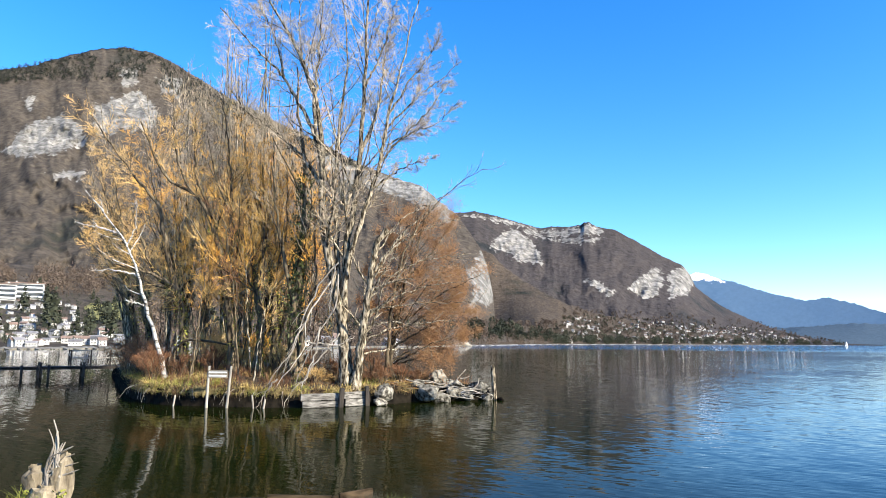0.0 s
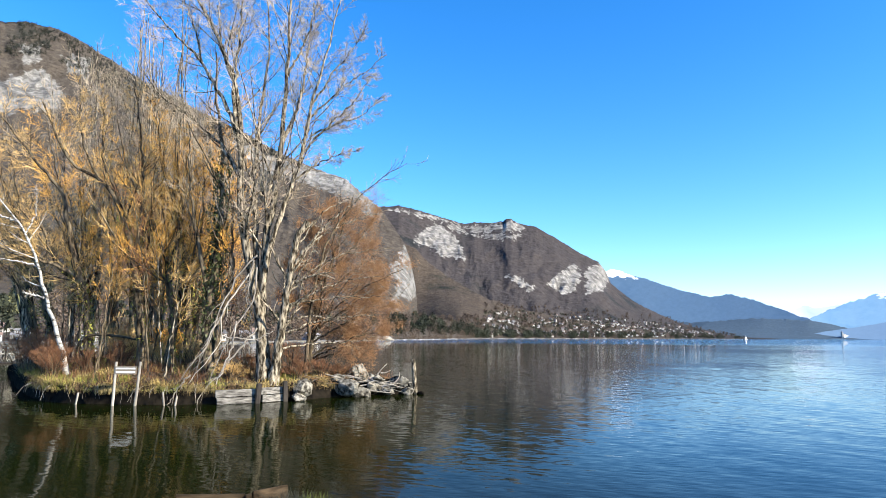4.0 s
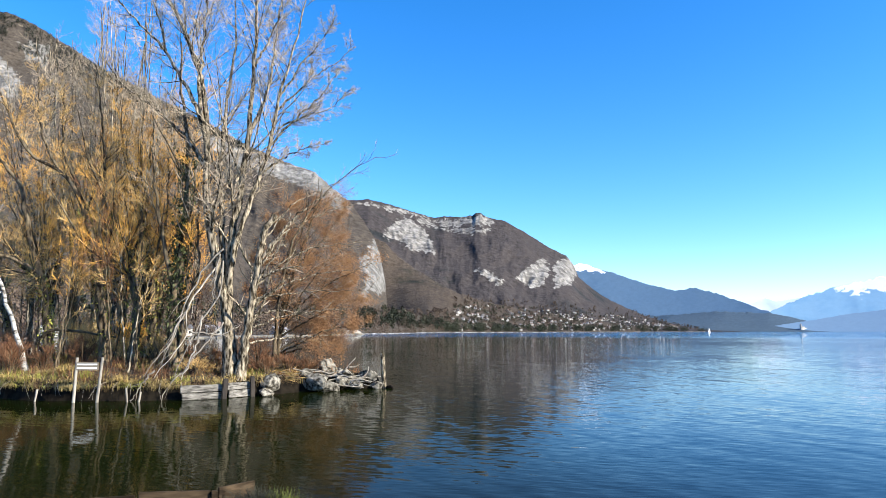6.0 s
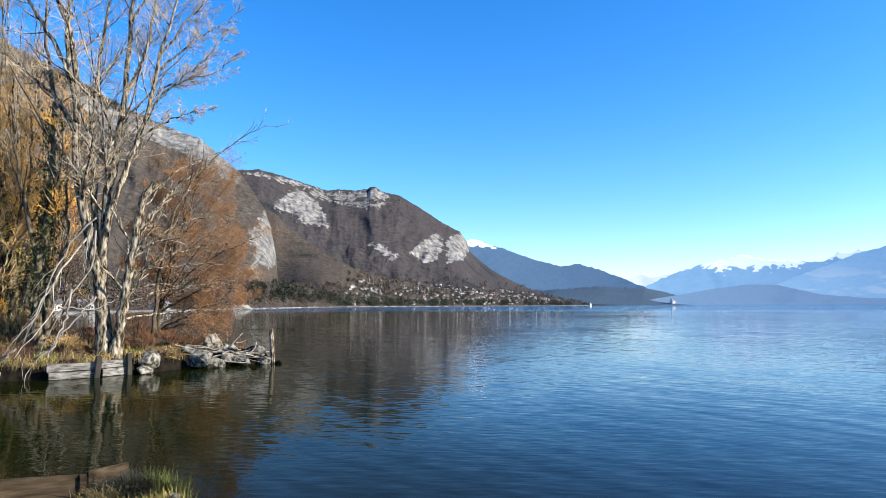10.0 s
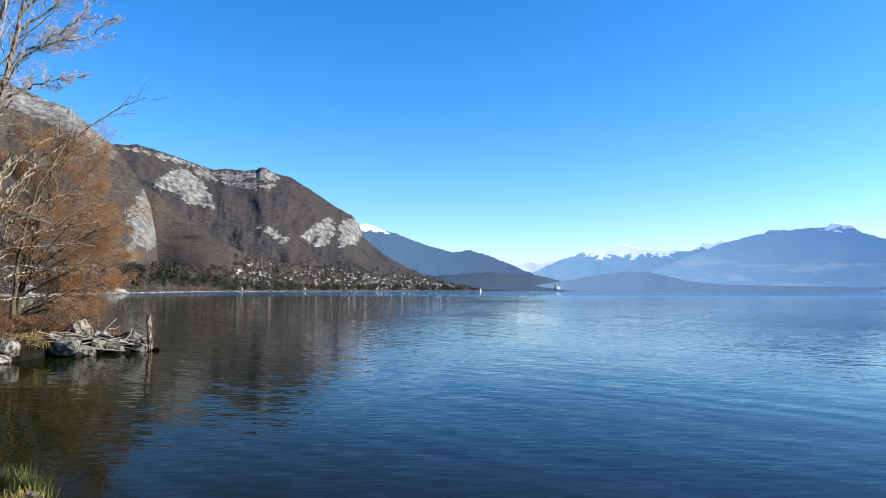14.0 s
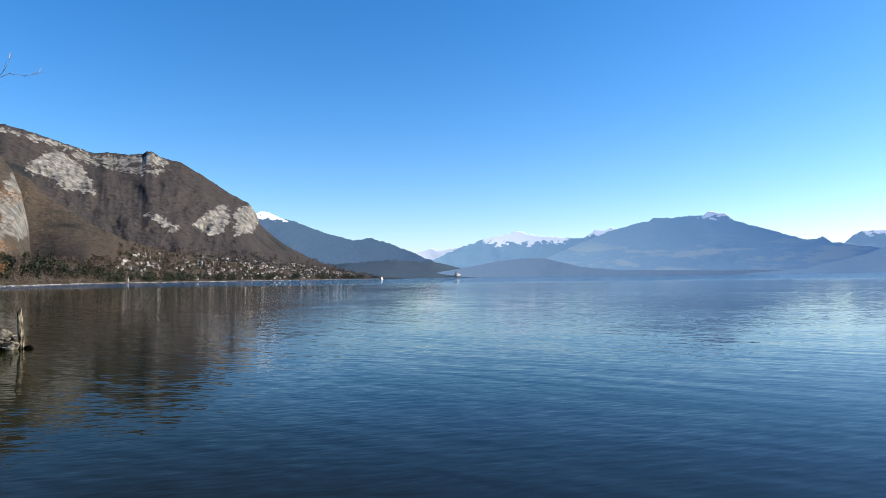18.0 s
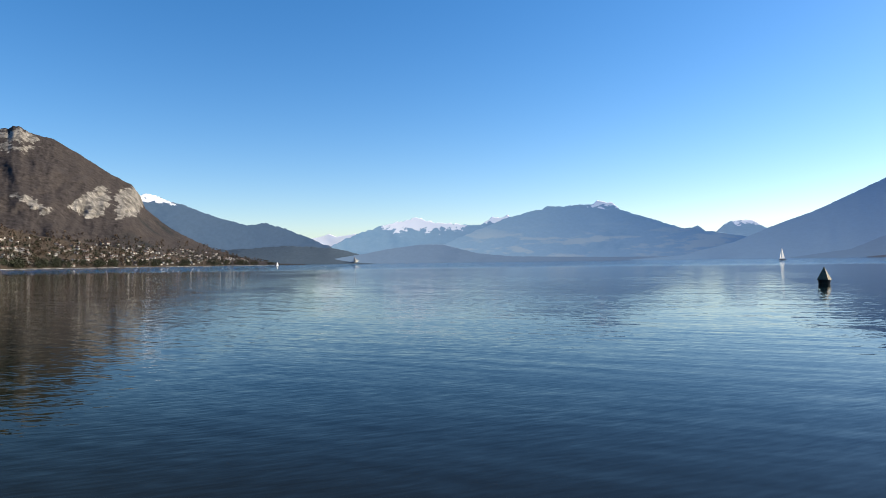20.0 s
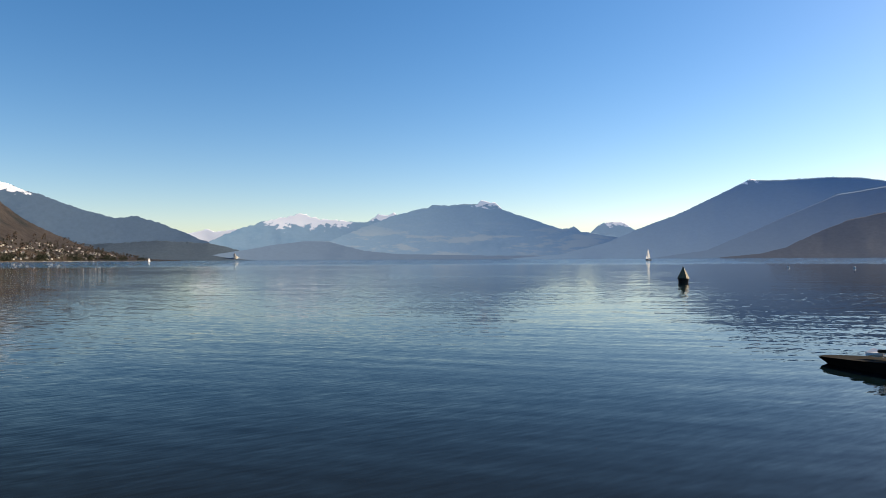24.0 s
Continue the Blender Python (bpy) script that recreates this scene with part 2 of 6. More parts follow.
HAZE_RIDGE_NEAR = mountain_material("haze_tinted_near_ridge", (0.150, 0.245, 0.345), (0.165, 0.26, 0.36), (0.134, 0.224, 0.325), (0.3, 0.33, 0.4), (0.26, 0.29, 0.36), grain=0.012, relief=0.03, contrast=0.08)
LOWHILL = mountain_material("wooded_low_hill", (0.052, 0.080, 0.112), (0.068, 0.098, 0.128), (0.038, 0.062, 0.090), (0.5, 0.47, 0.44), (0.25, 0.25, 0.25), grain=0.02, relief=0.2, contrast=0.3)
# nearest hill: a little haze blue in the base colour
NEAR_HILL = mountain_material("haze_tinted_dark_hill", (0.10, 0.125, 0.16), (0.115, 0.14, 0.175), (0.085, 0.11, 0.145), (0.3, 0.3, 0.3), (0.2, 0.2, 0.2), grain=0.02, relief=0.1, contrast=0.2)
# foothills with haze mixed into the base colour
HAZE_HILL = mountain_material("haze_tinted_foothills", (0.16, 0.245, 0.34), (0.178, 0.262, 0.355), (0.145, 0.225, 0.32), (0.3, 0.3, 0.3), (0.2, 0.2, 0.2), grain=0.012, relief=0.05, contrast=0.1)
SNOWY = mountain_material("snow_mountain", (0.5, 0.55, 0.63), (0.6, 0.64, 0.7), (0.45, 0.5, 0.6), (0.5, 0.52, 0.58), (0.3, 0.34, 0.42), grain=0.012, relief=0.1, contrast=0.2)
GROUND = surface("bank_earth", (0.034, 0.026, 0.016), (0.10, 0.078, 0.044), 3.0, 0.95, 0.6)
# wet earth made near-black: the shade under an overhang is in its colour
DARK_EARTH = surface("shade_dark_wet_earth", (0.004, 0.0035, 0.003), (0.018, 0.0145, 0.0105), 4.0, 0.95, 0.8, gloss=0.03)
GREY_BARK = surface("grey_bark", (0.032, 0.025, 0.016), (0.46, 0.385, 0.28), 13.0, 0.9, 1.0, (1, 1, 0.3), lo=0.42, hi=0.66, gloss=0.06)
DARK_BARK = surface("dark_bark", (0.020, 0.015, 0.010), (0.19, 0.145, 0.092), 9.0, 0.92, 0.8, (1, 1, 0.3), lo=0.36, hi=0.64, gloss=0.06)
WHITE_BARK = surface("white_birch_bark", (0.07, 0.06, 0.05), (0.56, 0.53, 0.49), 5.0, 0.8, 0.3, (1, 1, 2.2), lo=0.36, hi=0.52, gloss=0.1)
DEAD_WOOD = surface("bleached_dead_wood", (0.15, 0.125, 0.10), (0.42, 0.375, 0.315), 8.0, 0.85, 0.4, (1, 1, 0.3))
GREY_TWIG = surface("grey_twigs", (0.27, 0.21, 0.145), (0.58, 0.475, 0.345), 2.0, 0.9, 0)
GOLD_TWIG = surface("golden_willow_twigs", (0.72, 0.345, 0.052), (0.95, 0.55, 0.13), 1.0, 0.85, 0)
OLIVE_TWIG = surface("olive_brown_twigs", (0.48, 0.29, 0.095), (0.78, 0.52, 0.21), 1.0, 0.9, 0)
RUST_LEAF = surface("rusty_dry_leaves", (0.25, 0.125, 0.052), (0.46, 0.25, 0.112), 1.4, 0.8, 0)
IVY_LEAF = surface("ivy_leaves", (0.028, 0.040, 0.012), (0.11, 0.12, 0.035), 3.0, 0.55, 0)
DRY_GRASS = surface("dry_grass", (0.18, 0.125, 0.042), (0.58, 0.43, 0.155), 2.2, 0.9, 0)
GREEN_GRASS = surface("green_grass", (0.11, 0.125, 0.022), (0.34, 0.33, 0.06), 2.0, 0.85, 0)
OLD_PLANK = surface("weathered_plank", (0.045, 0.040, 0.034), (0.27, 0.25, 0.22), 6.0, 0.85, 0.5, (0.25, 1, 2.5), lo=0.36, hi=0.64)
BROWN_PLANK = surface("brown_wet_plank", (0.022, 0.015, 0.009), (0.105, 0.073, 0.043), 7.0, 0.85, 0.7, (0.3, 1, 2.0), lo=0.36, hi=0.66, gloss=0.08)
DARK_WOOD = surface("dark_wet_wood", (0.015, 0.012, 0.010), (0.06, 0.048, 0.038), 7.0, 0.7, 0.5, (1, 1, 0.3))
PALE_WOOD = surface("pale_post_wood", (0.17, 0.15, 0.12), (0.42, 0.38, 0.32), 10.0, 0.8, 0.3, (1, 1, 0.25))
ROCK = surface("lichened_rock", (0.030, 0.026, 0.020), (0.31, 0.285, 0.235), 6.0, 0.9, 1.0, depth=0.06, lo=0.38, hi=0.62, gloss=0.08)
HOUSE_WALL = surface("pale_render", (0.32, 0.31, 0.285), (0.55, 0.53, 0.50), 0.4, 0.9, 0, vary=0.25)
RED_ROOF = surface("red_tile_roof", (0.11, 0.078, 0.064), (0.23, 0.16, 0.13), 1.2, 0.85, 0, vary=0.4)
GREY_ROOF = surface("grey_slate_roof", (0.10, 0.095, 0.095), (0.26, 0.25, 0.25), 1.2, 0.7, 0, vary=0.5)
WINDOW_DARK = surface("dark_window_glass", (0.02, 0.022, 0.026), (0.06, 0.065, 0.07), 0.6, 0.15, 0)
BARE_WOODS = surface("bare_brown_woods", (0.055, 0.040, 0.030), (0.15, 0.11, 0.08), 0.25, 0.95, 0)
# paler copy of the dark conifers, with distance haze put into the colour
CREST_CONIFERS = surface("haze_tinted_conifers", (0.026, 0.030, 0.024), (0.060, 0.062, 0.046), 0.25, 0.95, 0)
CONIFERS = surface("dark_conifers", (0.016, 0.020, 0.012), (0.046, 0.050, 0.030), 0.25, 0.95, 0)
WHITE_PAINT = surface("white_paint", (0.72, 0.72, 0.72), (0.85, 0.85, 0.84), 1.0, 0.4, 0, vary=0.05)
SAIL_CLOTH = surface("white_sailcloth", (0.70, 0.70, 0.69), (0.84, 0.84, 0.82), 0.5, 0.8, 0, vary=0.05)
BLACK_HULL = surface("black_painted_hull", (0.006, 0.006, 0.007), (0.016, 0.016, 0.017), 4.0, 0.35, 0)
YELLOW_PAINT = surface("faded_olive_paint", (0.06, 0.057, 0.036), (0.17, 0.16, 0.10), 4.0, 0.6, 0.1, vary=0.05)
BEACH = surface("pale_beach_stones", (0.14, 0.125, 0.095), (0.32, 0.29, 0.235), 0.3, 0.9, 0)
QUAY = surface("pale_quay_stone", (0.08, 0.075, 0.065), (0.36, 0.345, 0.315), 0.06, 0.9, 0, lo=0.45, hi=0.58)
MEADOW = surface("winter_meadow", (0.12, 0.12, 0.035), (0.26, 0.23, 0.08), 0.12, 0.95, 0)

# ---- mesh helpers ----


def fast_mesh(name, verts, quads, materials, smooth=False):
    verts, quads = np.asarray(verts, "f4").reshape(-1, 3), np.asarray(quads, "i4").reshape(-1, 4)
    me = bpy.data.meshes.new(name)
    me.vertices.add(len(verts))
    me.vertices.foreach_set("co", verts.ravel())
    me.loops.add(quads.size)
    me.loops.foreach_set("vertex_index", quads.ravel())
    me.polygons.add(len(quads))
    me.polygons.foreach_set("loop_start", np.arange(0, quads.size, 4, dtype="i4"))
    me.polygons.foreach_set("use_smooth", np.full(len(quads), smooth))
    me.update(calc_edges=True)
    me.validate()
    for m in materials if isinstance(materials, (list, tuple)) else [materials]:
        me.materials.append(m)
    return me


def part(name, data, material, parent, label=""):
    """Links a bmesh or a mesh as one mesh object under a thing or a part."""
    if isinstance(data, bmesh.types.BMesh):
        me = bpy.data.meshes.new(name)
        data.to_mesh(me)
        data.free()
        me.materials.append(material)
    else:
        me = data
    ob = new(name, me)
    ob.parent = parent
    return tagged(ob, label) if label else ob


def thing(name, label, category, at=(0, 0, 0), turn=0.0, group="", kind=""):
    ob = new(name)
    ob.matrix_basis = pose(*at, 0, 0, turn)
    return tagged(ob, label, category, group, kind)


def box(bm, sx, sy, sz, at=(0, 0, 0), turn=(0, 0, 0), bevel=0.0, jitter=0.0, seed=0):
    r = bmesh.ops.create_cube(bm, size=1, matrix=Matrix.Diagonal((sx, sy, sz, 1)))
    vs = r["verts"]
    if bevel:
        es = list({e for v in vs for e in v.link_edges})
        vs = list({v for f in bmesh.ops.bevel(bm, geom=es, offset=bevel, segments=2, affect="EDGES")["faces"] for v in f.verts} | {v for v in vs if v.is_valid})
    if jitter:
        for v in vs:
            v.co += noise.noise_vector(v.co * 3 + Vector((seed * 7.1, 0, 0))) * jitter
    bmesh.ops.transform(bm, matrix=pose(*at, *turn), verts=vs)
    return bm


def tubes(points, radii, sides=5):
    """Tubes along m lines of n points: verts and quads."""
    p, r = np.asarray(points, float), np.asarray(radii, float)
    m, n, _ = p.shape
    t = np.gradient(p, axis=1)
    t /= np.linalg.norm(t, axis=2, keepdims=True) + 1e-9
    ref = np.where(np.abs(t[:, :1, 2:3]) > 0.9, np.array([1.0, 0, 0]), np.array([0, 0, 1.0]))
    a = np.cross(t, np.broadcast_to(ref, t.shape))
    a /= np.linalg.norm(a, axis=2, keepdims=True) + 1e-9
    b = np.cross(t, a)
    ang = np.arange(sides) * 2 * np.pi / sides
    ring = a[:, :, None] * np.cos(ang)[:, None] + b[:, :, None] * np.sin(ang)[:, None]
    v = p[:, :, None] + ring * r[:, :, None, None]
    i = np.arange(m * n * sides).reshape(m, n, sides)
    j = np.roll(i, -1, axis=2)
    q = np.stack([i[:, :-1], j[:, :-1], j[:, 1:], i[:, 1:]], -1)
    return v.reshape(-1, 3), q.reshape(-1, 4)


def joined(groups):
    vs, qs, k = [], [], 0
    for v, q in groups:
        vs.append(v), qs.append(q + k)
        k += len(v)
    return np.concatenate(vs), np.concatenate(qs)


def spline(pts, n):
    """n points, evenly spaced, along a smooth line through pts."""
    pts = np.asarray(pts, float)
    if len(pts) == 2:
        return pts[0] + (pts[1] - pts[0]) * np.linspace(0, 1, n)[:, None]
    ext = np.vstack([2 * pts[0] - pts[1], pts, 2 * pts[-1] - pts[-2]])
    out = []
    for i in range(len(pts) - 1):
        p0, p1, p2, p3 = ext[i:i + 4]
        u = np.linspace(0, 1, 16, endpoint=False)[:, None]
        out.append(0.5 * (2 * p1 + (p2 - p0) * u + (2 * p0 - 5 * p1 + 4 * p2 - p3) * u ** 2 + (3 * p1 - p0 - 3 * p2 + p3) * u ** 3))
    out = np.vstack(out + [pts[-1:]])
    s = np.r_[0, np.cumsum(np.linalg.norm(np.diff(out, axis=0), axis=1))]
    w = np.linspace(0, s[-1], n)
    return np.stack([np.interp(w, s, out[:, k]) for k in range(3)], 1)


def fbm(x, y, z, octaves=5):
    return noise.fractal(Vector((x, y, z)), 1.0, 2.1, octaves)


# ---- mountains round the lake ----


def edge_distance(px, py, outline):
    """Distance to an outline, positive inside it."""
    o = np.asarray(outline, float)
    best, inside = np.full(px.shape, 1e9), np.zeros(px.shape, bool)
    for (ax, ay), (bx, by) in zip(o, np.roll(o, -1, 0)):
        ex, ey = bx - ax, by - ay
        t = np.clip(((px - ax) * ex + (py - ay) * ey) / (ex * ex + ey * ey), 0, 1)
        best = np.minimum(best, np.hypot(px - ax - t * ex, py - ay - t * ey))
        if ay != by:
            inside ^= ((ay > py) != (by > py)) & (px < ex * (py - ay) / ey + ax)
    return np.where(inside, best, -best)


EYE_Z = 2.1


def mountain(name, label, crest, near, far, material, step=0.1, rows=90, power=1.0, rough=0.1, seed=0.0, fringe=0.03, rocks=(), snowline=(), lump=40.0):
    """A relief between a foot and a crest. crest: bearing and rise in degrees; near, far: distances of foot and crest by bearing; a single far is run over rise.
    rocks: outlines of bare cliffs in bearing and rise. snowline: bearing, half width, rise above which snow lies."""
    c = np.array(crest, float)
    az = np.arange(c[0, 0], c[-1, 0] + step / 2, step)
    top = np.interp(az, c[:, 0], c[:, 1])
    kern = np.exp(-np.linspace(-2.2, 2.2, max(3, int(2.4 / step) | 1)) ** 2)
    pad = len(kern) // 2
    calm = np.convolve(np.pad(top, pad, mode="edge"), kern / kern.sum(), mode="valid")
    dn = np.interp(az, *np.array(near, float).T)
    dn = np.convolve(np.pad(dn, pad, mode="edge"), kern / kern.sum(), mode="valid")
    if isinstance(far, float):
        df = dn * (1 + far * np.tan(np.radians(np.maximum(calm, 0.1)))) + 15
    else:
        df = np.interp(az, *np.array(far, float).T)
    plane = isinstance(far, float)
    u = np.linspace(0, 1, rows)
    edge = np.array([fringe * (fbm(a * 2.1, seed, 3.3, 5) + 0.5 * fbm(a * 14, seed, 9.1, 3)) for a in az]) * np.clip(top, 0, 1)
    foot = -np.degrees(np.arctan((EYE_Z + 1.0) / dn))
    rise = np.maximum(calm, foot + 0.02)
    el_grid = foot[:, None] + (rise - foot)[:, None] * u + (top - calm)[:, None] * u ** (2 if plane else 4) + edge[:, None] * u ** 18
    el_grid = np.clip(el_grid, foot[:, None], np.maximum(top + edge, foot + 0.02)[:, None])
    az_grid = np.repeat(az[:, None], rows, 1)
    cliff = np.full(el_grid.shape, -9.0)
    for outline in rocks:
        cliff = np.maximum(cliff, edge_distance(az_grid, el_grid, outline) / 0.5)
    verts, rock, snow = [], [], []
    for i, a in enumerate(az):
        sa, ca = math.sin(radians(a)), math.cos(radians(a))
        span = df[i] - dn[i]
        for j, w in enumerate(u):
            el = el_grid[i, j]
            x0, y0 = a * df[i] * 0.01745 / lump, (el - foot[i]) * df[i] * 0.01745 / lump
            d = dn[i] + span * w ** power if not plane else dn[i] + dn[i] * far * (math.tan(radians(el)) - math.tan(radians(foot[i])))
            bare = 0.0
            if cliff[i, j] > -0.8:
                bare = max(0.0, min(1.0, 0.55 + cliff[i, j] + 0.35 * fbm(a * 1.6, el * 1.2, seed + 5, 3) + 0.50 * fbm(a * 4, el * 3.0, seed + 6, 5)))
            env = min(1, w * 4) * min(1, 0.25 + (1 - w) * 3)
            slant = x0 + 0.35 * y0 * noise.noise(Vector((x0 * 0.12, seed, 0.5)))
            d += span * rough * env * (fbm(slant * 0.35, y0 * 0.38, seed, 3) + (0.2 if plane else 0.35) * fbm(slant, y0 * 0.9, seed + 2, 3 if plane else 5))
            if bare > 0:
                d += lump * 0.5 * bare * env * (abs(fbm(x0 * 1.3, y0 * 0.9, seed + 8, 4)) - 0.3 + 0.4 * fbm(x0 * 1.5, y0 * 5, seed + 9, 3))
            d = max(d, dn[i] * 0.97)
            verts.append((d * sa, d * ca, EYE_Z + d * math.tan(radians(el))))
            rock.append(bare)
            sn = 0.0
            for s_az, s_w, s_el in snowline:
                if abs(a - s_az) < s_w * 1.3:
                    sn = max(sn, min(1.0, (1.3 - abs(a - s_az) / s_w) * 2) * max(0.0, min(1.0, 0.5 + (el - s_el) * 1.6 + 0.9 * fbm(a * 1.8 + el, el * 3.5, seed, 5))))
            snow.append(sn)
        d = max(df[i], d) * 1.012
        verts.append((d * sa, d * ca, EYE_Z + df[i] * 0.9 * math.tan(radians(max(top[i], 0)))))
        rock.append(0.0), snow.append(0.0)
    k = rows + 1
    n = len(az)
    g = np.arange(n * k).reshape(n, k)
    quads = np.stack([g[:-1, :-1], g[1:, :-1], g[1:, 1:], g[:-1, 1:]], -1).reshape(-1, 4)
    me = fast_mesh(name, verts, quads, material, smooth=True)
    me.attributes.new("rock", "FLOAT", "POINT").data.foreach_set("value", np.array(rock, "f4"))
    me.attributes.new("snow", "FLOAT", "POINT").data.foreach_set("value", np.array(snow, "f4"))
    ob = tagged(new(name, me), label, "mountain", kind="structure")
    grid = np.array(verts).reshape(n, k, 3)

    def spot(a, el):
        """The place on the slope at a bearing and a rise."""
        i = int(min(max(round((a - az[0]) / step), 0), n - 1))
        col = grid[i, :rows]
        els = np.degrees(np.arctan2(col[:, 2] - EYE_Z, np.hypot(col[:, 0], col[:, 1])))
        j = int(np.argmin(np.abs(els - el)))
        return Vector(col[j])

    return ob, spot


# bare cliffs of the near mountains, as outlines in bearing and rise
SCREE = [[(-35.0, 13.6), (-34.2, 15.3), (-33.1, 16.2), (-31.3, 17.0), (-29.9, 16.4), (-29.8, 15.2), (-31.6, 14.1), (-34.1, 13.4)],
         [(-29.4, 18.0), (-27.7, 19.0), (-26.1, 19.8), (-24.7, 18.3), (-24.8, 16.9), (-26.9, 16.7), (-28.9, 15.7)],
         [(-27.6, 21.1), (-26.2, 21.5), (-26.1, 20.2), (-27.3, 19.8)],
         [(-32.0, 12.6), (-29.4, 13.1), (-29.8, 12.5), (-31.4, 12.2)],
         [(-24.9, 20.9), (-22.9, 21.2), (-23.0, 19.6), (-24.4, 19.9)],
         [(-34.0, 17.6), (-33.2, 18.3), (-33.5, 17.0)]]
BLUFFS = [[(-12, 16.3), (-5.0, 14.4), (-3.1, 14.2), (-1.5, 13.5), (0.9, 11.9), (1.5, 11.2), (1.0, 10.4), (-0.8, 11.2), (-2.7, 12.3), (-4.6, 13.0), (-9, 14.0)],
          [(3.2, 8.2), (3.7, 7.9), (4.0, 7.0), (4.35, 5.6), (4.5, 3.7), (3.8, 3.3), (3.0, 3.6), (2.8, 1.7), (2.5, 2.7), (2.6, 5.0), (2.1, 5.7), (2.2, 6.4), (3.1, 6.7)]]
CRAGS = [[(4.1, 8.4), (5.2, 9.6), (6.1, 10.0), (7.3, 9.5), (8.0, 8.7), (8.8, 6.9), (8.0, 7.0), (6.8, 7.2), (5.9, 7.8)], [(8.8, 9.7), (12.2, 9.85), (13.0, 10.2), (13.9, 9.7), (14.0, 9.3), (9.2, 9.25)], [(9.3, 9.0), (14.0, 9.0), (13.2, 8.75), (10.5, 8.65)], [(7.0, 9.7), (8.1, 10.1), (9.1, 9.1), (8.1, 9.2)],
         [(16.0, 4.6), (16.9, 5.5), (18.2, 6.3), (18.9, 5.7), (18.3, 4.0), (17.3, 3.8)], [(19.2, 5.9), (20.4, 6.3), (21.1, 5.7), (21.1, 4.9), (20.6, 4.1), (19.3, 3.8)], [(12.2, 5.4), (13.2, 5.4), (14.9, 4.3), (14.4, 3.9), (13.6, 4.6)], [(2.0, 11.2), (5.0, 10.9), (8.5, 9.9), (5, 10.6)]]
SHORE = [(-70, 200), (-33, 200), (-20, 195), (-10, 235), (-4, 320), (1, 420), (5, 620), (10, 1100), (20, 1600), (30, 2400), (36, 3000)]
wide, on_wide = mountain("backdrop_mountain", "broad brown wooded mountain with pale limestone cliffs",
    [(-75, 12), (-60, 15), (-45, 17.5), (-35.7, 19.4), (-33.6, 20.2), (-31.8, 21.2), (-29.9, 22.05), (-27.5, 22.8), (-25.8, 22.8), (-24, 22.4), (-21.9, 21.5), (-19.3, 20.3), (-16.9, 19.4), (-11.4, 17.3),
     (-7.4, 15.5), (-4.3, 14.4), (-2, 13.75), (-0.3, 12.4), (1.2, 11.3), (2.3, 9.8), (3.3, 8.3), (3.9, 6.8), (4.4, 4.4), (4.55, 2.6), (4.7, 0.4)],
    [(-75, 560), (-20, 600), (0, 700), (11, 1100)], [(-75, 1700), (-30, 1900), (-10, 1750), (1, 1500), (4.4, 1250), (11, 1300)], VEYRIER, 0.1, 150, 1.15, 0.05, 1.7, 0.09,
    SCREE + BLUFFS)
cliffy, on_cliffy = mountain("backdrop_mountain", "brown wooded mountain with banded grey cliffs under its crest",
    [(-6, 11.5), (1.2, 11.4), (2.8, 11.55), (4.8, 11.1), (6.8, 10.5), (8.7, 9.95), (9.6, 10.1), (10.8, 10.05), (12.1, 10.15), (12.4, 10.35), (12.9, 10.35), (13.4, 10.0), (15, 9.65), (16.6, 8.7), (19, 7.15), (20.3, 6.5), (20.9, 5.7), (21.3, 4.65),
     (23, 3.15), (25, 2.05), (27, 1.15), (29.3, 0.5), (31.4, 0.12), (34, 0.02)],
    [(-6, 1600), (5, 1600), (10, 1800), (20, 2050), (30, 2500), (36, 3000)], [(-6, 2500), (10, 3000), (21, 3000), (34, 3400)], CLIFFS, 0.07, 150, 1.3, 0.055, 4.2, 0.06,
    CRAGS, lump=70)
blue_a, on_blue_a = mountain("backdrop_mountain", "haze-tinted blue mountain ridge with snow on top",
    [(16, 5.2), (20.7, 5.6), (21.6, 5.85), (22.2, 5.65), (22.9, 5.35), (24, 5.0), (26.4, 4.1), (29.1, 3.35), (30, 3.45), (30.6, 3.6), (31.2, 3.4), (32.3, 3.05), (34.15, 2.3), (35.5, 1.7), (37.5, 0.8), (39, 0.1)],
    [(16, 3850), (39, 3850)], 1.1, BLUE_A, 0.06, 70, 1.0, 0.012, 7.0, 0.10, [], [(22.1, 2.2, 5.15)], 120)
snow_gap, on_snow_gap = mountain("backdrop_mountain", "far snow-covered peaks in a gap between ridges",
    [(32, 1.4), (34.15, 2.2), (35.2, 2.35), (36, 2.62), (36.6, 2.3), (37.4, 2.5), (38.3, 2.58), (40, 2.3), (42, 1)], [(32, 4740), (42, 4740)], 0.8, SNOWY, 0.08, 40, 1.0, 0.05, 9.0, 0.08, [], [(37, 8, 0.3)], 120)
snow_b, on_snow_b = mountain("backdrop_mountain", "haze-tinted pale blue mountains with snowy tops across the lake",
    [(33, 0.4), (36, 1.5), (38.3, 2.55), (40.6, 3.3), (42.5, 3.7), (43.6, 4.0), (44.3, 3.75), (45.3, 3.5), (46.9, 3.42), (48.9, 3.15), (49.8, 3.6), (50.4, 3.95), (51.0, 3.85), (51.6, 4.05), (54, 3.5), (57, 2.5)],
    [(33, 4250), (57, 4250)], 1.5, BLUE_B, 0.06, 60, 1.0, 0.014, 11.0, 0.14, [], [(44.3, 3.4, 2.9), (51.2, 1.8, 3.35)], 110)
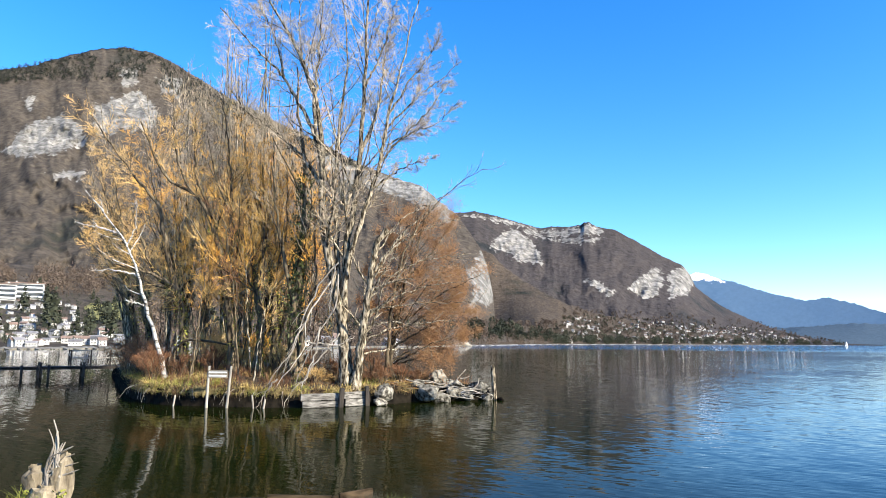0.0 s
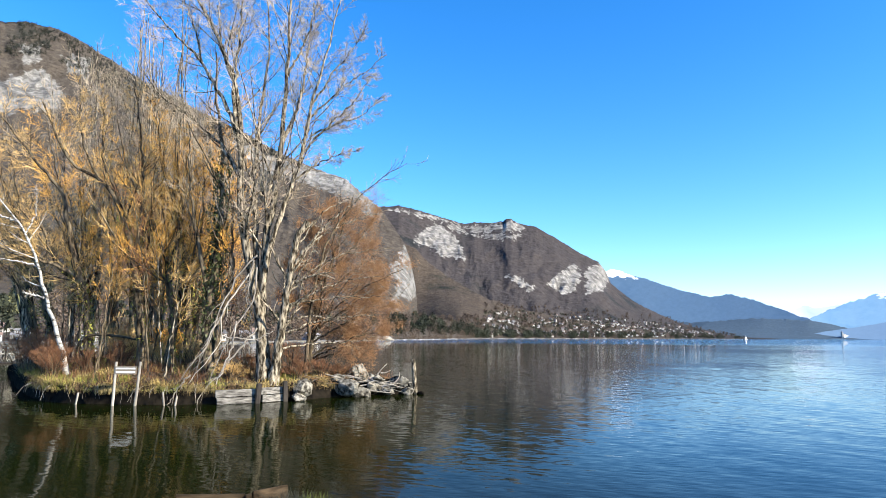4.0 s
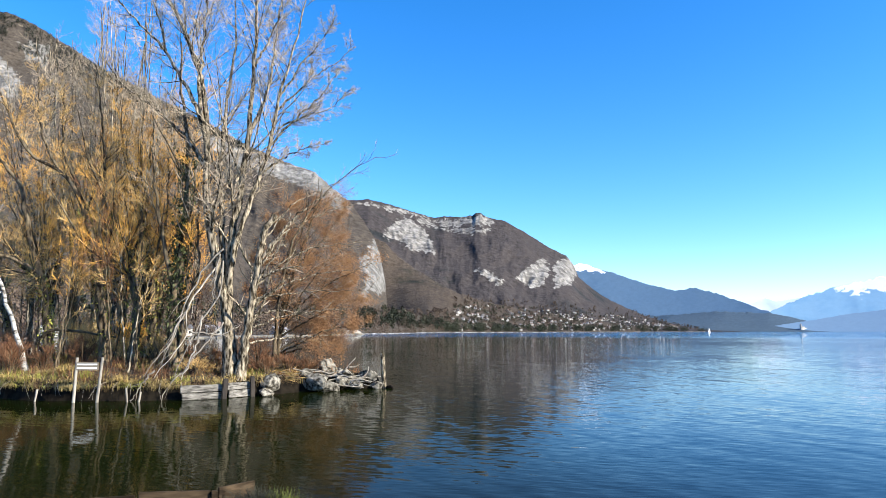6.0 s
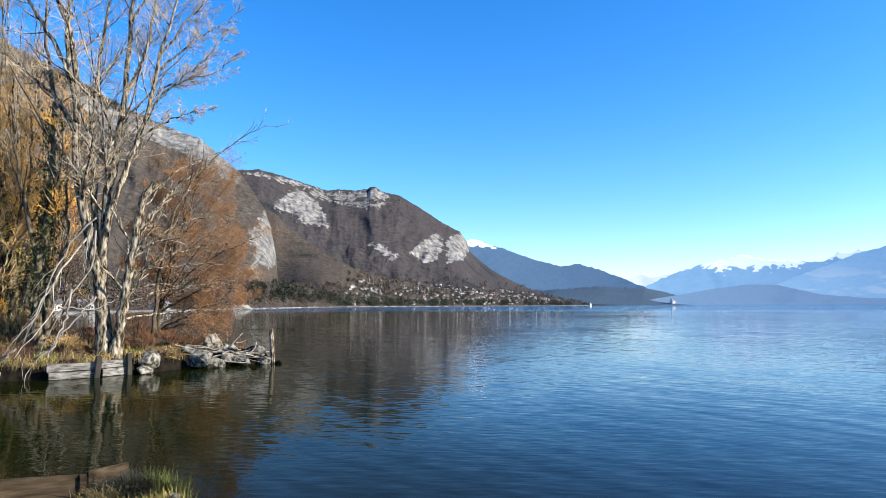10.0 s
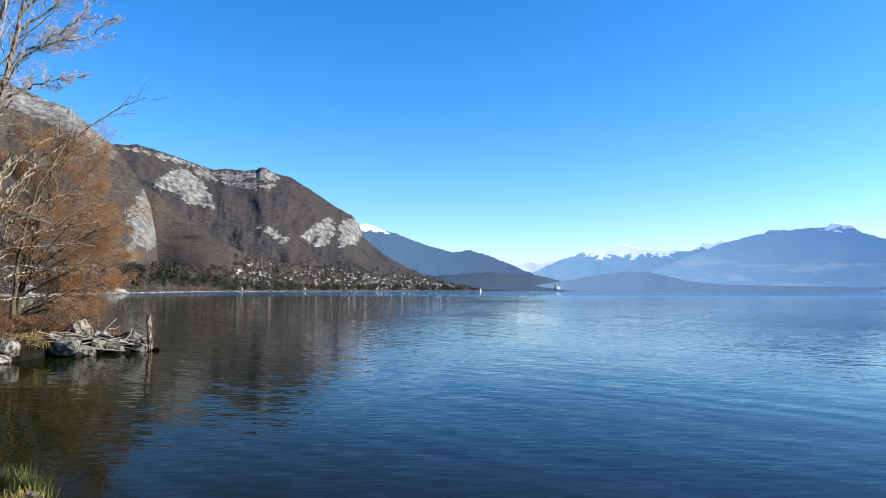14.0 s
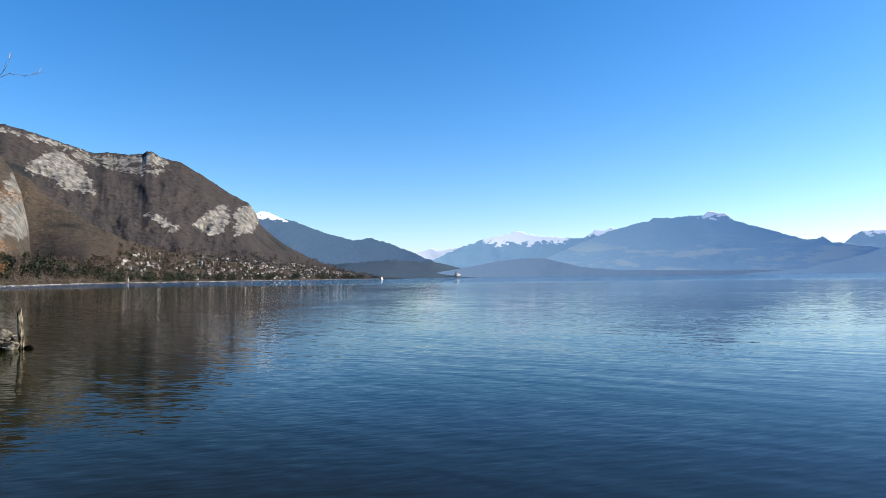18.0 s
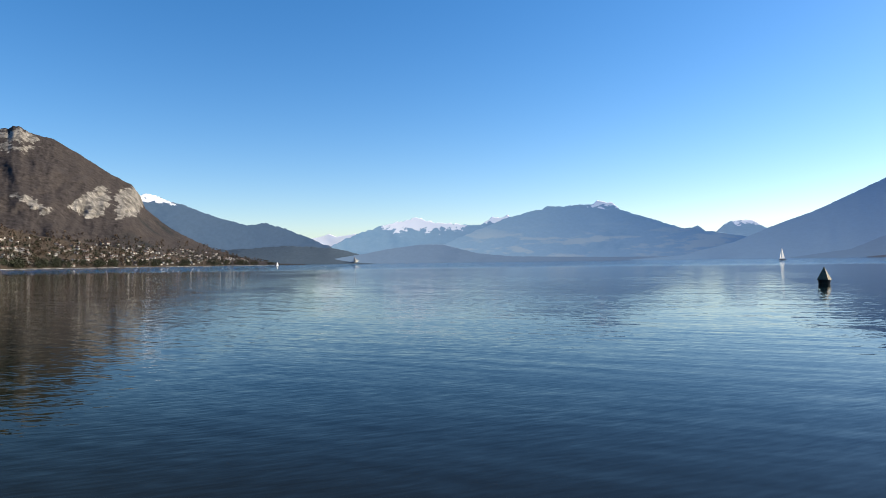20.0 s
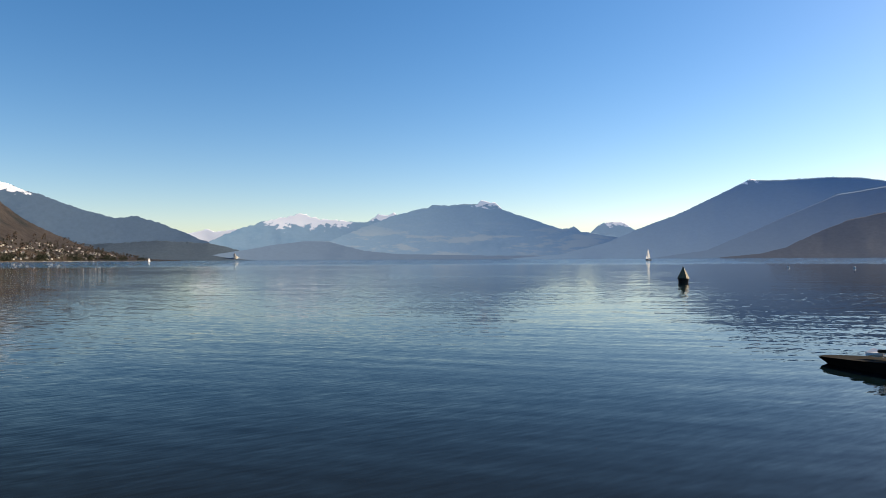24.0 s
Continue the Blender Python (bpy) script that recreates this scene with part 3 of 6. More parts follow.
low_a, on_low_a = mountain("backdrop_low_hill", "low wooded promontory reaching into the lake",
    [(18, 0.6), (22, 0.9), (25, 1.15), (29.3, 1.4), (32.7, 1.6), (34, 1.5), (36, 1.42), (37.3, 1.15), (38.3, 0.85), (39.4, 0.6), (40, 0.35), (41, 0.05)], [(18, 3100), (41, 3300)], [(18, 3700), (41, 3500)], LOWHILL, 0.08, 36, 1.0, 0.015, 13.0, 0.07, [], [], 60)
low_b, on_low_b = mountain("backdrop_low_hill", "low haze-tinted blue-grey wooded foothills on the far shore",
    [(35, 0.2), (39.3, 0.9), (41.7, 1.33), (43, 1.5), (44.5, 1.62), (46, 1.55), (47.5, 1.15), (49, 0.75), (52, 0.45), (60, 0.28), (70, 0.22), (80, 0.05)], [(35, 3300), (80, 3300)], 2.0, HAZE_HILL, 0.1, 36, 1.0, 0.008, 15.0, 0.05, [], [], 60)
grey_c, on_grey_c = mountain("backdrop_mountain", "long haze-tinted grey-blue mountain with a craggy snow-dusted summit",
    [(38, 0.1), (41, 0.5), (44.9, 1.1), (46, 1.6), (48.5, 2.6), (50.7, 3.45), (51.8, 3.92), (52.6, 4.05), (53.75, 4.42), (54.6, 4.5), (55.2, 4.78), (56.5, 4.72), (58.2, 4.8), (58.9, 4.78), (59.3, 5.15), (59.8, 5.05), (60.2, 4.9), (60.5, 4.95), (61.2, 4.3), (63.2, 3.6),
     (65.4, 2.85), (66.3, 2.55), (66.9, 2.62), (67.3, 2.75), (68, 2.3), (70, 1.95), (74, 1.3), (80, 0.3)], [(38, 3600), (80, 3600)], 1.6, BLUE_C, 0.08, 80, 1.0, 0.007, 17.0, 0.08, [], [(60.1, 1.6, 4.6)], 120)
far_d, on_far_d = mountain("backdrop_mountain", "faint haze-tinted pale flat-topped mountain far away", [(64, 1.4), (68.7, 2.2), (69.3, 2.75), (69.8, 3.05), (71.3, 3.12), (71.7, 2.9), (72.2, 2.5), (73.6, 1.8), (77, 0.8)], [(64, 4250), (77, 4250)], 2.6, BLUE_B, 0.1, 30, 1.0, 0.02, 19.0, 0.04, [], [(70.8, 1.3, 2.8)], 110)
dim_e, on_dim_e = mountain("backdrop_mountain", "broad haze-tinted blue wooded mountain against the light",
    [(62, 0.02), (66, 0.3), (70, 1.3), (72.7, 2.47), (75.8, 3.6), (78.5, 4.9), (80, 5.6), (81.2, 6.2), (82.2, 6.08), (84.2, 6.05), (86.8, 6.07), (89, 5.85), (90.3, 5.55), (95, 4.8), (102, 4.2), (115, 3), (125, 1)], [(62, 3100), (125, 2950)], 2.7, HAZE_RIDGE, 0.10, 70, 1.0, 0.004, 21.0, 0.04, [], [(81.3, 0.7, 6.05)], 120)
dim_f, on_dim_f = mountain("backdrop_mountain", "nearer haze-tinted wooded ridge", [(74, 0.02), (78, 0.6), (81.3, 2.05), (84.9, 3.7), (87.2, 4.7), (90.3, 5.15), (96, 5.2), (106, 4), (118, 2), (128, 0.3)], [(74, 2450), (128, 2400)], 2.7, HAZE_RIDGE_NEAR, 0.14, 50, 1.0, 0.004, 23.0, 0.04, [], [], 100)
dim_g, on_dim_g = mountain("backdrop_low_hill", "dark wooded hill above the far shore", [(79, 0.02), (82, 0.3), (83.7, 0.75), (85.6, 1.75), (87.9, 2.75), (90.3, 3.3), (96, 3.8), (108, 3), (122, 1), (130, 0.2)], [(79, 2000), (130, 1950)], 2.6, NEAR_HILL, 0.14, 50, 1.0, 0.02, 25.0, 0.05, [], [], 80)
foothill, on_foot = mountain("ground_foothill", "brown wooded lower slope above the lake shore",
    [(-75, 6.5), (-45, 6), (-33, 5.6), (-24, 4.8), (-15, 3.8), (-8, 3.1), (0, 2.4), (4, 2.0), (7, 1.5), (10, 0.8), (12, 0.1)], SHORE, [(-75, 640), (-20, 680), (0, 780), (6, 1000), (12, 1250)], VEYRIER, 0.14, 70, 1.1, 0.05, 27.0, 0.06, [], [], 30)

flank, on_flank = mountain("backdrop_mountain", "warm brown wooded flank above the lakeside village",
    [(0, 8.6), (3, 8.3), (4.3, 7.8), (5.5, 6.6), (7, 5.5), (9, 4.3), (11, 3.3), (13, 2.65), (16, 2.0), (20, 1.3), (24, 0.7), (27, 0.2)], [(0, 1330), (4.4, 1330), (8.5, 980), (10, 1080), (20, 1600), (30, 2400)], [(0, 2000), (5, 1900), (10, 1700), (20, 2000), (27, 2300)], FLANK, 0.09, 90, 1.1, 0.045, 31.0, 0.10, [], [], 45)

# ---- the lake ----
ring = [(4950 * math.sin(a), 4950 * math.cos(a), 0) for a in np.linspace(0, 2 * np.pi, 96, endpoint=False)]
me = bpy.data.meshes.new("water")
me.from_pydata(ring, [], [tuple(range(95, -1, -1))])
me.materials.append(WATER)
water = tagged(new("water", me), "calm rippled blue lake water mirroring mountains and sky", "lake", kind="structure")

# ---- island and near bank ----


def land(name, label, outline, cell, lip, rise, reach, steep, seed):
    """A piece of land with a steep, crumbling edge, coloured shade-dark as if undercut. Returns the object and a
    function for its height.
    """
    o = np.asarray(outline, float)
    xs = np.arange(o[:, 0].min() - 0.6, o[:, 0].max() + 0.6, cell)
    ys = np.arange(o[:, 1].min() - 0.6, o[:, 1].max() + 0.6, cell)
    gx, gy = np.meshgrid(xs, ys, indexing="ij")
    wob = np.array([noise.noise(Vector((x * 1.3, y * 1.3, seed))) for x, y in zip(gx.ravel(), gy.ravel())]).reshape(gx.shape)
    fine = np.array([fbm(x * 2.2, y * 2.2, seed + 3, 3) for x, y in zip(gx.ravel(), gy.ravel())]).reshape(gx.shape)
    sd = edge_distance(gx, gy, o) + 0.10 * wob
    s = np.clip((sd + steep * 0.4) / steep, 0, 1)
    h = -0.5 + (lip + 0.5) * (s * s * (3 - 2 * s)) + rise * np.clip(sd / reach, 0, 1) ** 0.8 + (0.10 * wob + 0.06 * fine) * s
    idx = np.arange(gx.size).reshape(gx.shape)
    q = np.stack([idx[:-1, :-1], idx[1:, :-1], idx[1:, 1:], idx[:-1, 1:]], -1).reshape(-1, 4)
    keep = (sd.ravel()[q] > -steep).any(1)
    q = q[keep]
    me = fast_mesh(name, np.stack([gx, gy, h], -1), q, [GROUND, DARK_EARTH], smooth=True)
    # steep and low faces get the earth that carries the overhang's shade
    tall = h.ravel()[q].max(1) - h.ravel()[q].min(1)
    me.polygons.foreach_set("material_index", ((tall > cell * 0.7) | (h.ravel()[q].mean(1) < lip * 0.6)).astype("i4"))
    ob = tagged(new(name, me), label, "ground", kind="structure")

    def height(x, y):
        i = np.clip(np.round((np.asarray(x) - xs[0]) / cell).astype(int), 0, len(xs) - 1)
        j = np.clip(np.round((np.asarray(y) - ys[0]) / cell).astype(int), 0, len(ys) - 1)
        return h[i, j]

    return ob, height, o


ISLAND = [(-21.5, 43), (-17, 34.5), (-14.2, 29.2), (-11.6, 24.8), (-10.2, 22.9), (-9, 22.1), (-7.6, 21.75), (-5.8, 21.5), (-4.5, 21.6), (-3.25, 22.15), (-2.5, 22.75), (-1.7, 23.1), (-1.0, 23.7), (-0.3, 24.2),
          (0.6, 24.6), (1.7, 24.75), (1.9, 25.1), (0.5, 25.6), (-1, 26), (-3, 26.6), (-6, 28.5), (-8, 32), (-11, 39), (-15, 46), (-21, 47)]
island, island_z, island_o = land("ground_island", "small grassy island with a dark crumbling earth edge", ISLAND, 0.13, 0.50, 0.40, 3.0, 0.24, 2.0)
BANK = [(-14, 9.6), (-7, 8.9), (-5.4, 8.5), (-4.7, 8.25), (-4.25, 7.9), (-3.4, 7.4), (-2.2, 7.55), (-1.2, 7.7), (-0.75, 7.95), (-0.35, 7.95), (-0.1, 7.6), (0.0, 7.1), (0.1, 6.0), (0.5, 4.6), (1.4, 3.2), (3, 1.5), (6, -1.5), (12, -6), (16, -16), (-14, -16)]
bank, bank_z, bank_o = land("ground_bank", "grassy lake bank on the near shore", BANK, 0.15, 0.07, 0.30, 5.0, 0.4, 6.0)


def blades(name, label, height, places, length, width, material, seed, droop=0.6, low=-1.0):
    rng = np.random.default_rng(seed)
    p = np.asarray(places, float)
    n = len(p)
    z = height(p[:, 0], p[:, 1]) - 0.02
    p, z = p[z > low], z[z > low]
    n = len(p)
    a = rng.random(n) * 2 * np.pi
    out = np.stack([np.cos(a), np.sin(a)], 1)
    side = np.stack([-out[:, 1], out[:, 0]], 1)
    ln = length * (0.5 + rng.random(n))
    lean = droop * (0.25 + rng.random(n))
    w = width * (0.6 + 0.8 * rng.random(n))
    v = np.zeros((n, 6, 3))
    for k, (f, ww) in enumerate(((0, 1.0), (0.55, 0.75), (1.0, 0.12))):
        c = p + out * (ln * lean * f ** 1.7)[:, None]
        h = z + ln * (f - 0.35 * lean * f * f)
        for s, sg in ((0, -1), (1, 1)):
            v[:, 2 * k + s, :2] = c + side * (sg * w * ww / 2)[:, None]
            v[:, 2 * k + s, 2] = h
    i = np.arange(n)[:, None] * 6
    q = np.concatenate([i + [0, 1, 3, 2], i + [2, 3, 5, 4]])
    return tagged(new(name, fast_mesh(name, v, q, material)), label, "grass", kind="stuff")


def scatter(rng, outline, n, box_, inside, dense=lambda x, y: 1.0):
    """n places inside an outline, at least so far from its edge, denser where dense is high."""
    got = []
    while len(got) < n:
        x = rng.uniform(box_[0], box_[1], n)
        y = rng.uniform(box_[2], box_[3], n)
        ok = edge_distance(x, y, outline) > inside
        got += [(a, b) for a, b, o in zip(x, y, ok) if o and rng.random() < dense(a, b)]
    return got[:n]


rng = np.random.default_rng(3)


def tufts(rng, outline, n, per, box_, inside, dense, radius):
    c = np.array(scatter(rng, outline, n, box_, inside, dense))
    return np.repeat(c, per, 0) + rng.normal(size=(n * per, 2)) * radius


tufty = lambda x, y: max(0.0, noise.noise(Vector((x * 0.9, y * 0.9, 1.0))) * 2.4 + 0.08)
blades("dry_grass", "dry yellow grass tufts on the island", island_z, tufts(rng, ISLAND, 560, 24, (-21, 2, 21, 36), 0.12, tufty, 0.10), 0.30, 0.015, DRY_GRASS, 1, 1.7, 0.33)
blades("green_grass", "yellow-green grass tufts on the island", island_z, tufts(rng, ISLAND, 380, 22, (-15, -2, 21, 34), 0.12, lambda x, y: max(0.0, noise.noise(Vector((x * 0.9, y * 0.9, 7.0))) * 2.4 + (0.2 if x < -8.5 else -0.3)), 0.09), 0.22, 0.014, GREEN_GRASS, 2, 0.6, 0.33)
blades("edge_grass", "dry grass hanging over the island's edge", island_z, np.array([p for p in [np.array(scatter(rng, ISLAND, 11000, (-12, -2, 21, 26), 0.0))] for p in p[edge_distance(p[:, 0], p[:, 1], ISLAND) < 0.35]]), 0.24, 0.015, DRY_GRASS, 5, 1.3, 0.33)

STRAW = surface("withered_straw", (0.12, 0.085, 0.032), (0.44, 0.33, 0.13), 2.6, 0.9, 0)
LITTER_BROWN = surface("brown_dead_stalks", (0.06, 0.036, 0.018), (0.22, 0.14, 0.07), 3.0, 0.9, 0)


def fringe(name, label, spans, per_metre, length, width, material, seed):
    """Grass that grows out over the island's edge and hangs down its face."""
    r = np.random.default_rng(seed)
    o = np.asarray(ISLAND, float)[spans[0]:spans[1]]
    seg = np.linalg.norm(np.diff(o, axis=0), axis=1)
    s_at = np.r_[0, np.cumsum(seg)]
    n = int(s_at[-1] * per_metre)
    w = r.random(n) * s_at[-1]
    thick = np.array([noise.noise(Vector((a * 1.1, seed, 0.0))) for a in w])
    w = w[r.random(n) < 0.30 + 1.8 * thick]
    n = len(w)
    x, y = np.interp(w, s_at, o[:, 0]), np.interp(w, s_at, o[:, 1])
    k = np.minimum(np.searchsorted(s_at, w, side="right") - 1, len(seg) - 1)
    t = (np.diff(o, axis=0) / seg[:, None])[k]
    out = np.stack([t[:, 1], -t[:, 0]], 1)
    a = r.normal(size=n) * 1.0
    out = np.stack([out[:, 0] * np.cos(a) - out[:, 1] * np.sin(a), out[:, 0] * np.sin(a) + out[:, 1] * np.cos(a)], 1)
    p = np.stack([x, y], 1) - out * (0.05 + 0.16 * r.random(n))[:, None]
    z = np.maximum(island_z(p[:, 0], p[:, 1]), 0.42)
    ln = length * (0.35 + 1.1 * r.random(n) ** 1.6)
    side = np.stack([-out[:, 1], out[:, 0]], 1) * (width * (0.6 + 0.8 * r.random(n)))[:, None] / 2
    v = np.zeros((n, 8, 3))
    for j, (reach, rise, wd) in enumerate(((0.0, 0.0, 1.0), (0.42, 0.34, 0.9), (0.74, 0.12, 0.7), (0.84, -0.42, 0.15))):
        c = p + out * (ln * reach)[:, None]
        for q, sg in ((0, -1), (1, 1)):
            v[:, 2 * j + q, :2] = c + side * sg * wd
            v[:, 2 * j + q, 2] = z + ln * rise
    i = np.arange(n)[:, None] * 8
    q = np.concatenate([i + [0, 1, 3, 2], i + [2, 3, 5, 4], i + [4, 5, 7, 6]])
    return tagged(new(name, fast_mesh(name, v, q, material)), label, "grass", kind="stuff")


fringe("hanging_grass", "straw-coloured grass hanging over the island's undercut edge", (3, 13), 420, 0.24, 0.012, STRAW, 61)
fringe("hanging_green_grass", "yellow-green grass hanging over the island's edge", (3, 10), 160, 0.20, 0.012, GREEN_GRASS, 62)
fringe("hanging_stalks", "brown dead stalks hanging over the island's edge", (3, 14), 200, 0.30, 0.010, LITTER_BROWN, 63)
LITTER = surface("dead_leaf_litter", (0.10, 0.05, 0.022), (0.30, 0.17, 0.075), 3.0, 0.9, 0)


def litter(name, label, n, size, seed):
    r = np.random.default_rng(seed)
    c = np.array(scatter(r, ISLAND, n, (-16, 2, 21, 33), 0.15))
    z = island_z(c[:, 0], c[:, 1]) + 0.02
    a, t = r.random(n) * 6.28, r.normal(size=(n, 2)) * 0.35
    u = np.stack([np.cos(a), np.sin(a), t[:, 0]], 1) * size
    w = np.stack([-np.sin(a), np.cos(a), t[:, 1]], 1) * size * 0.6
    p = np.column_stack([c, z])
    v = np.stack([p - u, p + w, p + u, p - w], 1)
    return tagged(new(name, fast_mesh(name, v, np.arange(4 * n).reshape(-1, 4), LITTER)), label, "leaves", kind="stuff")


litter("leaf_litter", "brown fallen leaves on the island's ground", 16000, 0.045, 4)
blades("bank_grass", "short mixed grass on the near bank", bank_z, scatter(rng, BANK, 12000, (-8, 4, 2, 9), 0.1), 0.06, 0.008, GREEN_GRASS, 6, 0.7)

blades("bank_turf", "rough yellow-green turf on the near bank", bank_z, scatter(rng, BANK, 30000, (-9, 7, -9, 8.5), 0.28), 0.11, 0.012, GREEN_GRASS, 7, 0.8)
blades("bank_dry_grass", "dry grass in the turf of the near bank", bank_z, scatter(rng, BANK, 14000, (-9, 7, -9, 8.5), 0.28), 0.13, 0.011, DRY_GRASS, 8, 0.9)

# ---- trees ----


def sprout(rng, P, R, per, lo, hi, rel, spread, lift, n, wander, thick, least, abs_len=None):
    """Side shoots from lines P with radii R: lines of n points, and their radii."""
    m, k, _ = P.shape
    own = np.repeat(np.arange(m), per)
    M = len(own)
    f = lo + (hi - lo) * rng.random(M)
    s = f * (k - 1)
    i = np.minimum(s.astype(int), k - 2)
    w = (s - i)[:, None]
    start = P[own, i] * (1 - w) + P[own, i + 1] * w
    tan = P[own, i + 1] - P[own, i]
    tan /= np.linalg.norm(tan, axis=1, keepdims=True) + 1e-9
    rad = rng.normal(size=(M, 3))
    rad -= tan * (rad * tan).sum(1, keepdims=True)
    rad /= np.linalg.norm(rad, axis=1, keepdims=True) + 1e-9
    ang = spread * (0.7 + 0.6 * rng.random(M))[:, None]
    d = tan * np.cos(ang) + rad * np.sin(ang)
    ln = np.linalg.norm(np.diff(P, axis=1), axis=2).sum(1)[own]
    L = (rel * ln * (1.2 - 0.8 * f) if abs_len is None else abs_len) * (0.55 + 0.75 * rng.random(M))
    r0 = np.maximum((R[own, i] * (1 - w[:, 0]) + R[own, i + 1] * w[:, 0]) * thick, least)
    pts = [start]
    for _ in range(n - 1):
        pts.append(pts[-1] + d * (L / (n - 1))[:, None])
        d = d + np.array([0, 0, lift]) / (n - 1) + rng.normal(size=(M, 3)) * wander
        d /= np.linalg.norm(d, axis=1, keepdims=True)
    return np.stack(pts, 1), r0[:, None] * np.linspace(1, 0.35, n)[None]


def leaves(rng, points, size):
    p = np.asarray(points)
    n = len(p)
    a = rng.normal(size=(n, 3))
    a /= np.linalg.norm(a, axis=1, keepdims=True)
    b = np.cross(a, rng.normal(size=(n, 3)))
    b /= np.linalg.norm(b, axis=1, keepdims=True)
    s = size * (0.6 + 0.8 * rng.random(n))[:, None]
    v = np.stack([p - a * s, p + b * s * 0.55, p + a * s, p - b * s * 0.55], 1)
    return v.reshape(-1, 3), np.arange(4 * n).reshape(-1, 4)


def tree(label, category, group, base, stems, limbs, twigs, sprays, bark, twig_bark, seed, spray_mat=None, name="tree", ground=None):
    """stems: (line, radius below, radius above). limbs, twigs, sprays: settings of sprout, or None."""
    rng = np.random.default_rng(seed)
    root = thing(name, label, category, base, group=group)
    b = np.array(base)
    P = np.stack([spline(p, 26) for p, _, _ in stems]) - b
    P[:, 2:-1] += rng.normal(size=P[:, 2:-1].shape) * 0.025
    R = np.stack([r1 + (r0 - r1) * np.linspace(1, 0, 26) ** 1.35 for _, r0, r1 in stems])
    for k in range(len(P)):
        r = R[k].copy()
        if k == 0:
            r[:3] *= (1.6, 1.25, 1.08)
        v, q = tubes(P[k:k + 1], r[None], 9)
        part("trunk" if k == 0 else "stem", fast_mesh("stem", v, q, bark, True), None, root)
    if limbs:
        P1, R1 = sprout(rng, P, R, **limbs)
        for p1, r1 in zip(P1, R1):
            part("limb", fast_mesh("limb", *tubes(p1[None], r1[None], 5), bark, True), None, root)
        P2, R2 = sprout(rng, P1, R1, **twigs)
        groups = [tubes(P2, R2, 3)]
        end = P2
        if sprays:
            P3, R3 = sprout(rng, P2, R2, **sprays)
            end = P3
            if spray_mat is None:
                groups.append(tubes(P3, R3, 3))
            else:
                tagged(part("spray", fast_mesh("spray", *tubes(P3, R3, 3), spray_mat), None, root), kind="stuff")
        tagged(part("crown", fast_mesh("crown", *joined(groups), twig_bark), None, root), kind="stuff")
        return root, end, b
    return root, P, b


def fan(rng, base, count, height, lean, spread):
    """Stems of a many-stemmed tree, rising in a fan from one foot."""
    out = []
    for k in range(count):
        a = rng.random() * 2 * math.pi
        top = np.array([lean[0] + spread * math.cos(a) * (0.3 + 0.7 * rng.random()), lean[1] + spread * math.sin(a) * (0.3 + 0.7 * rng.random()), height * (0.75 + 0.3 * rng.random())])
        f = rng.random() * 0.3
        mid = top * np.array([0.28, 0.28, 0.45]) + rng.normal(size=3) * 0.15
        out.append(([base + np.array([0, 0, -0.1]) + top * np.array([0.1, 0.1, 1]) * 0.02, base + mid * 0.45, base + mid + top * np.array([0.12, 0.12, 0.05]), base + top * 0.78, base + top]))
    return out


g_ = lambda x, y: float(island_z(x, y))
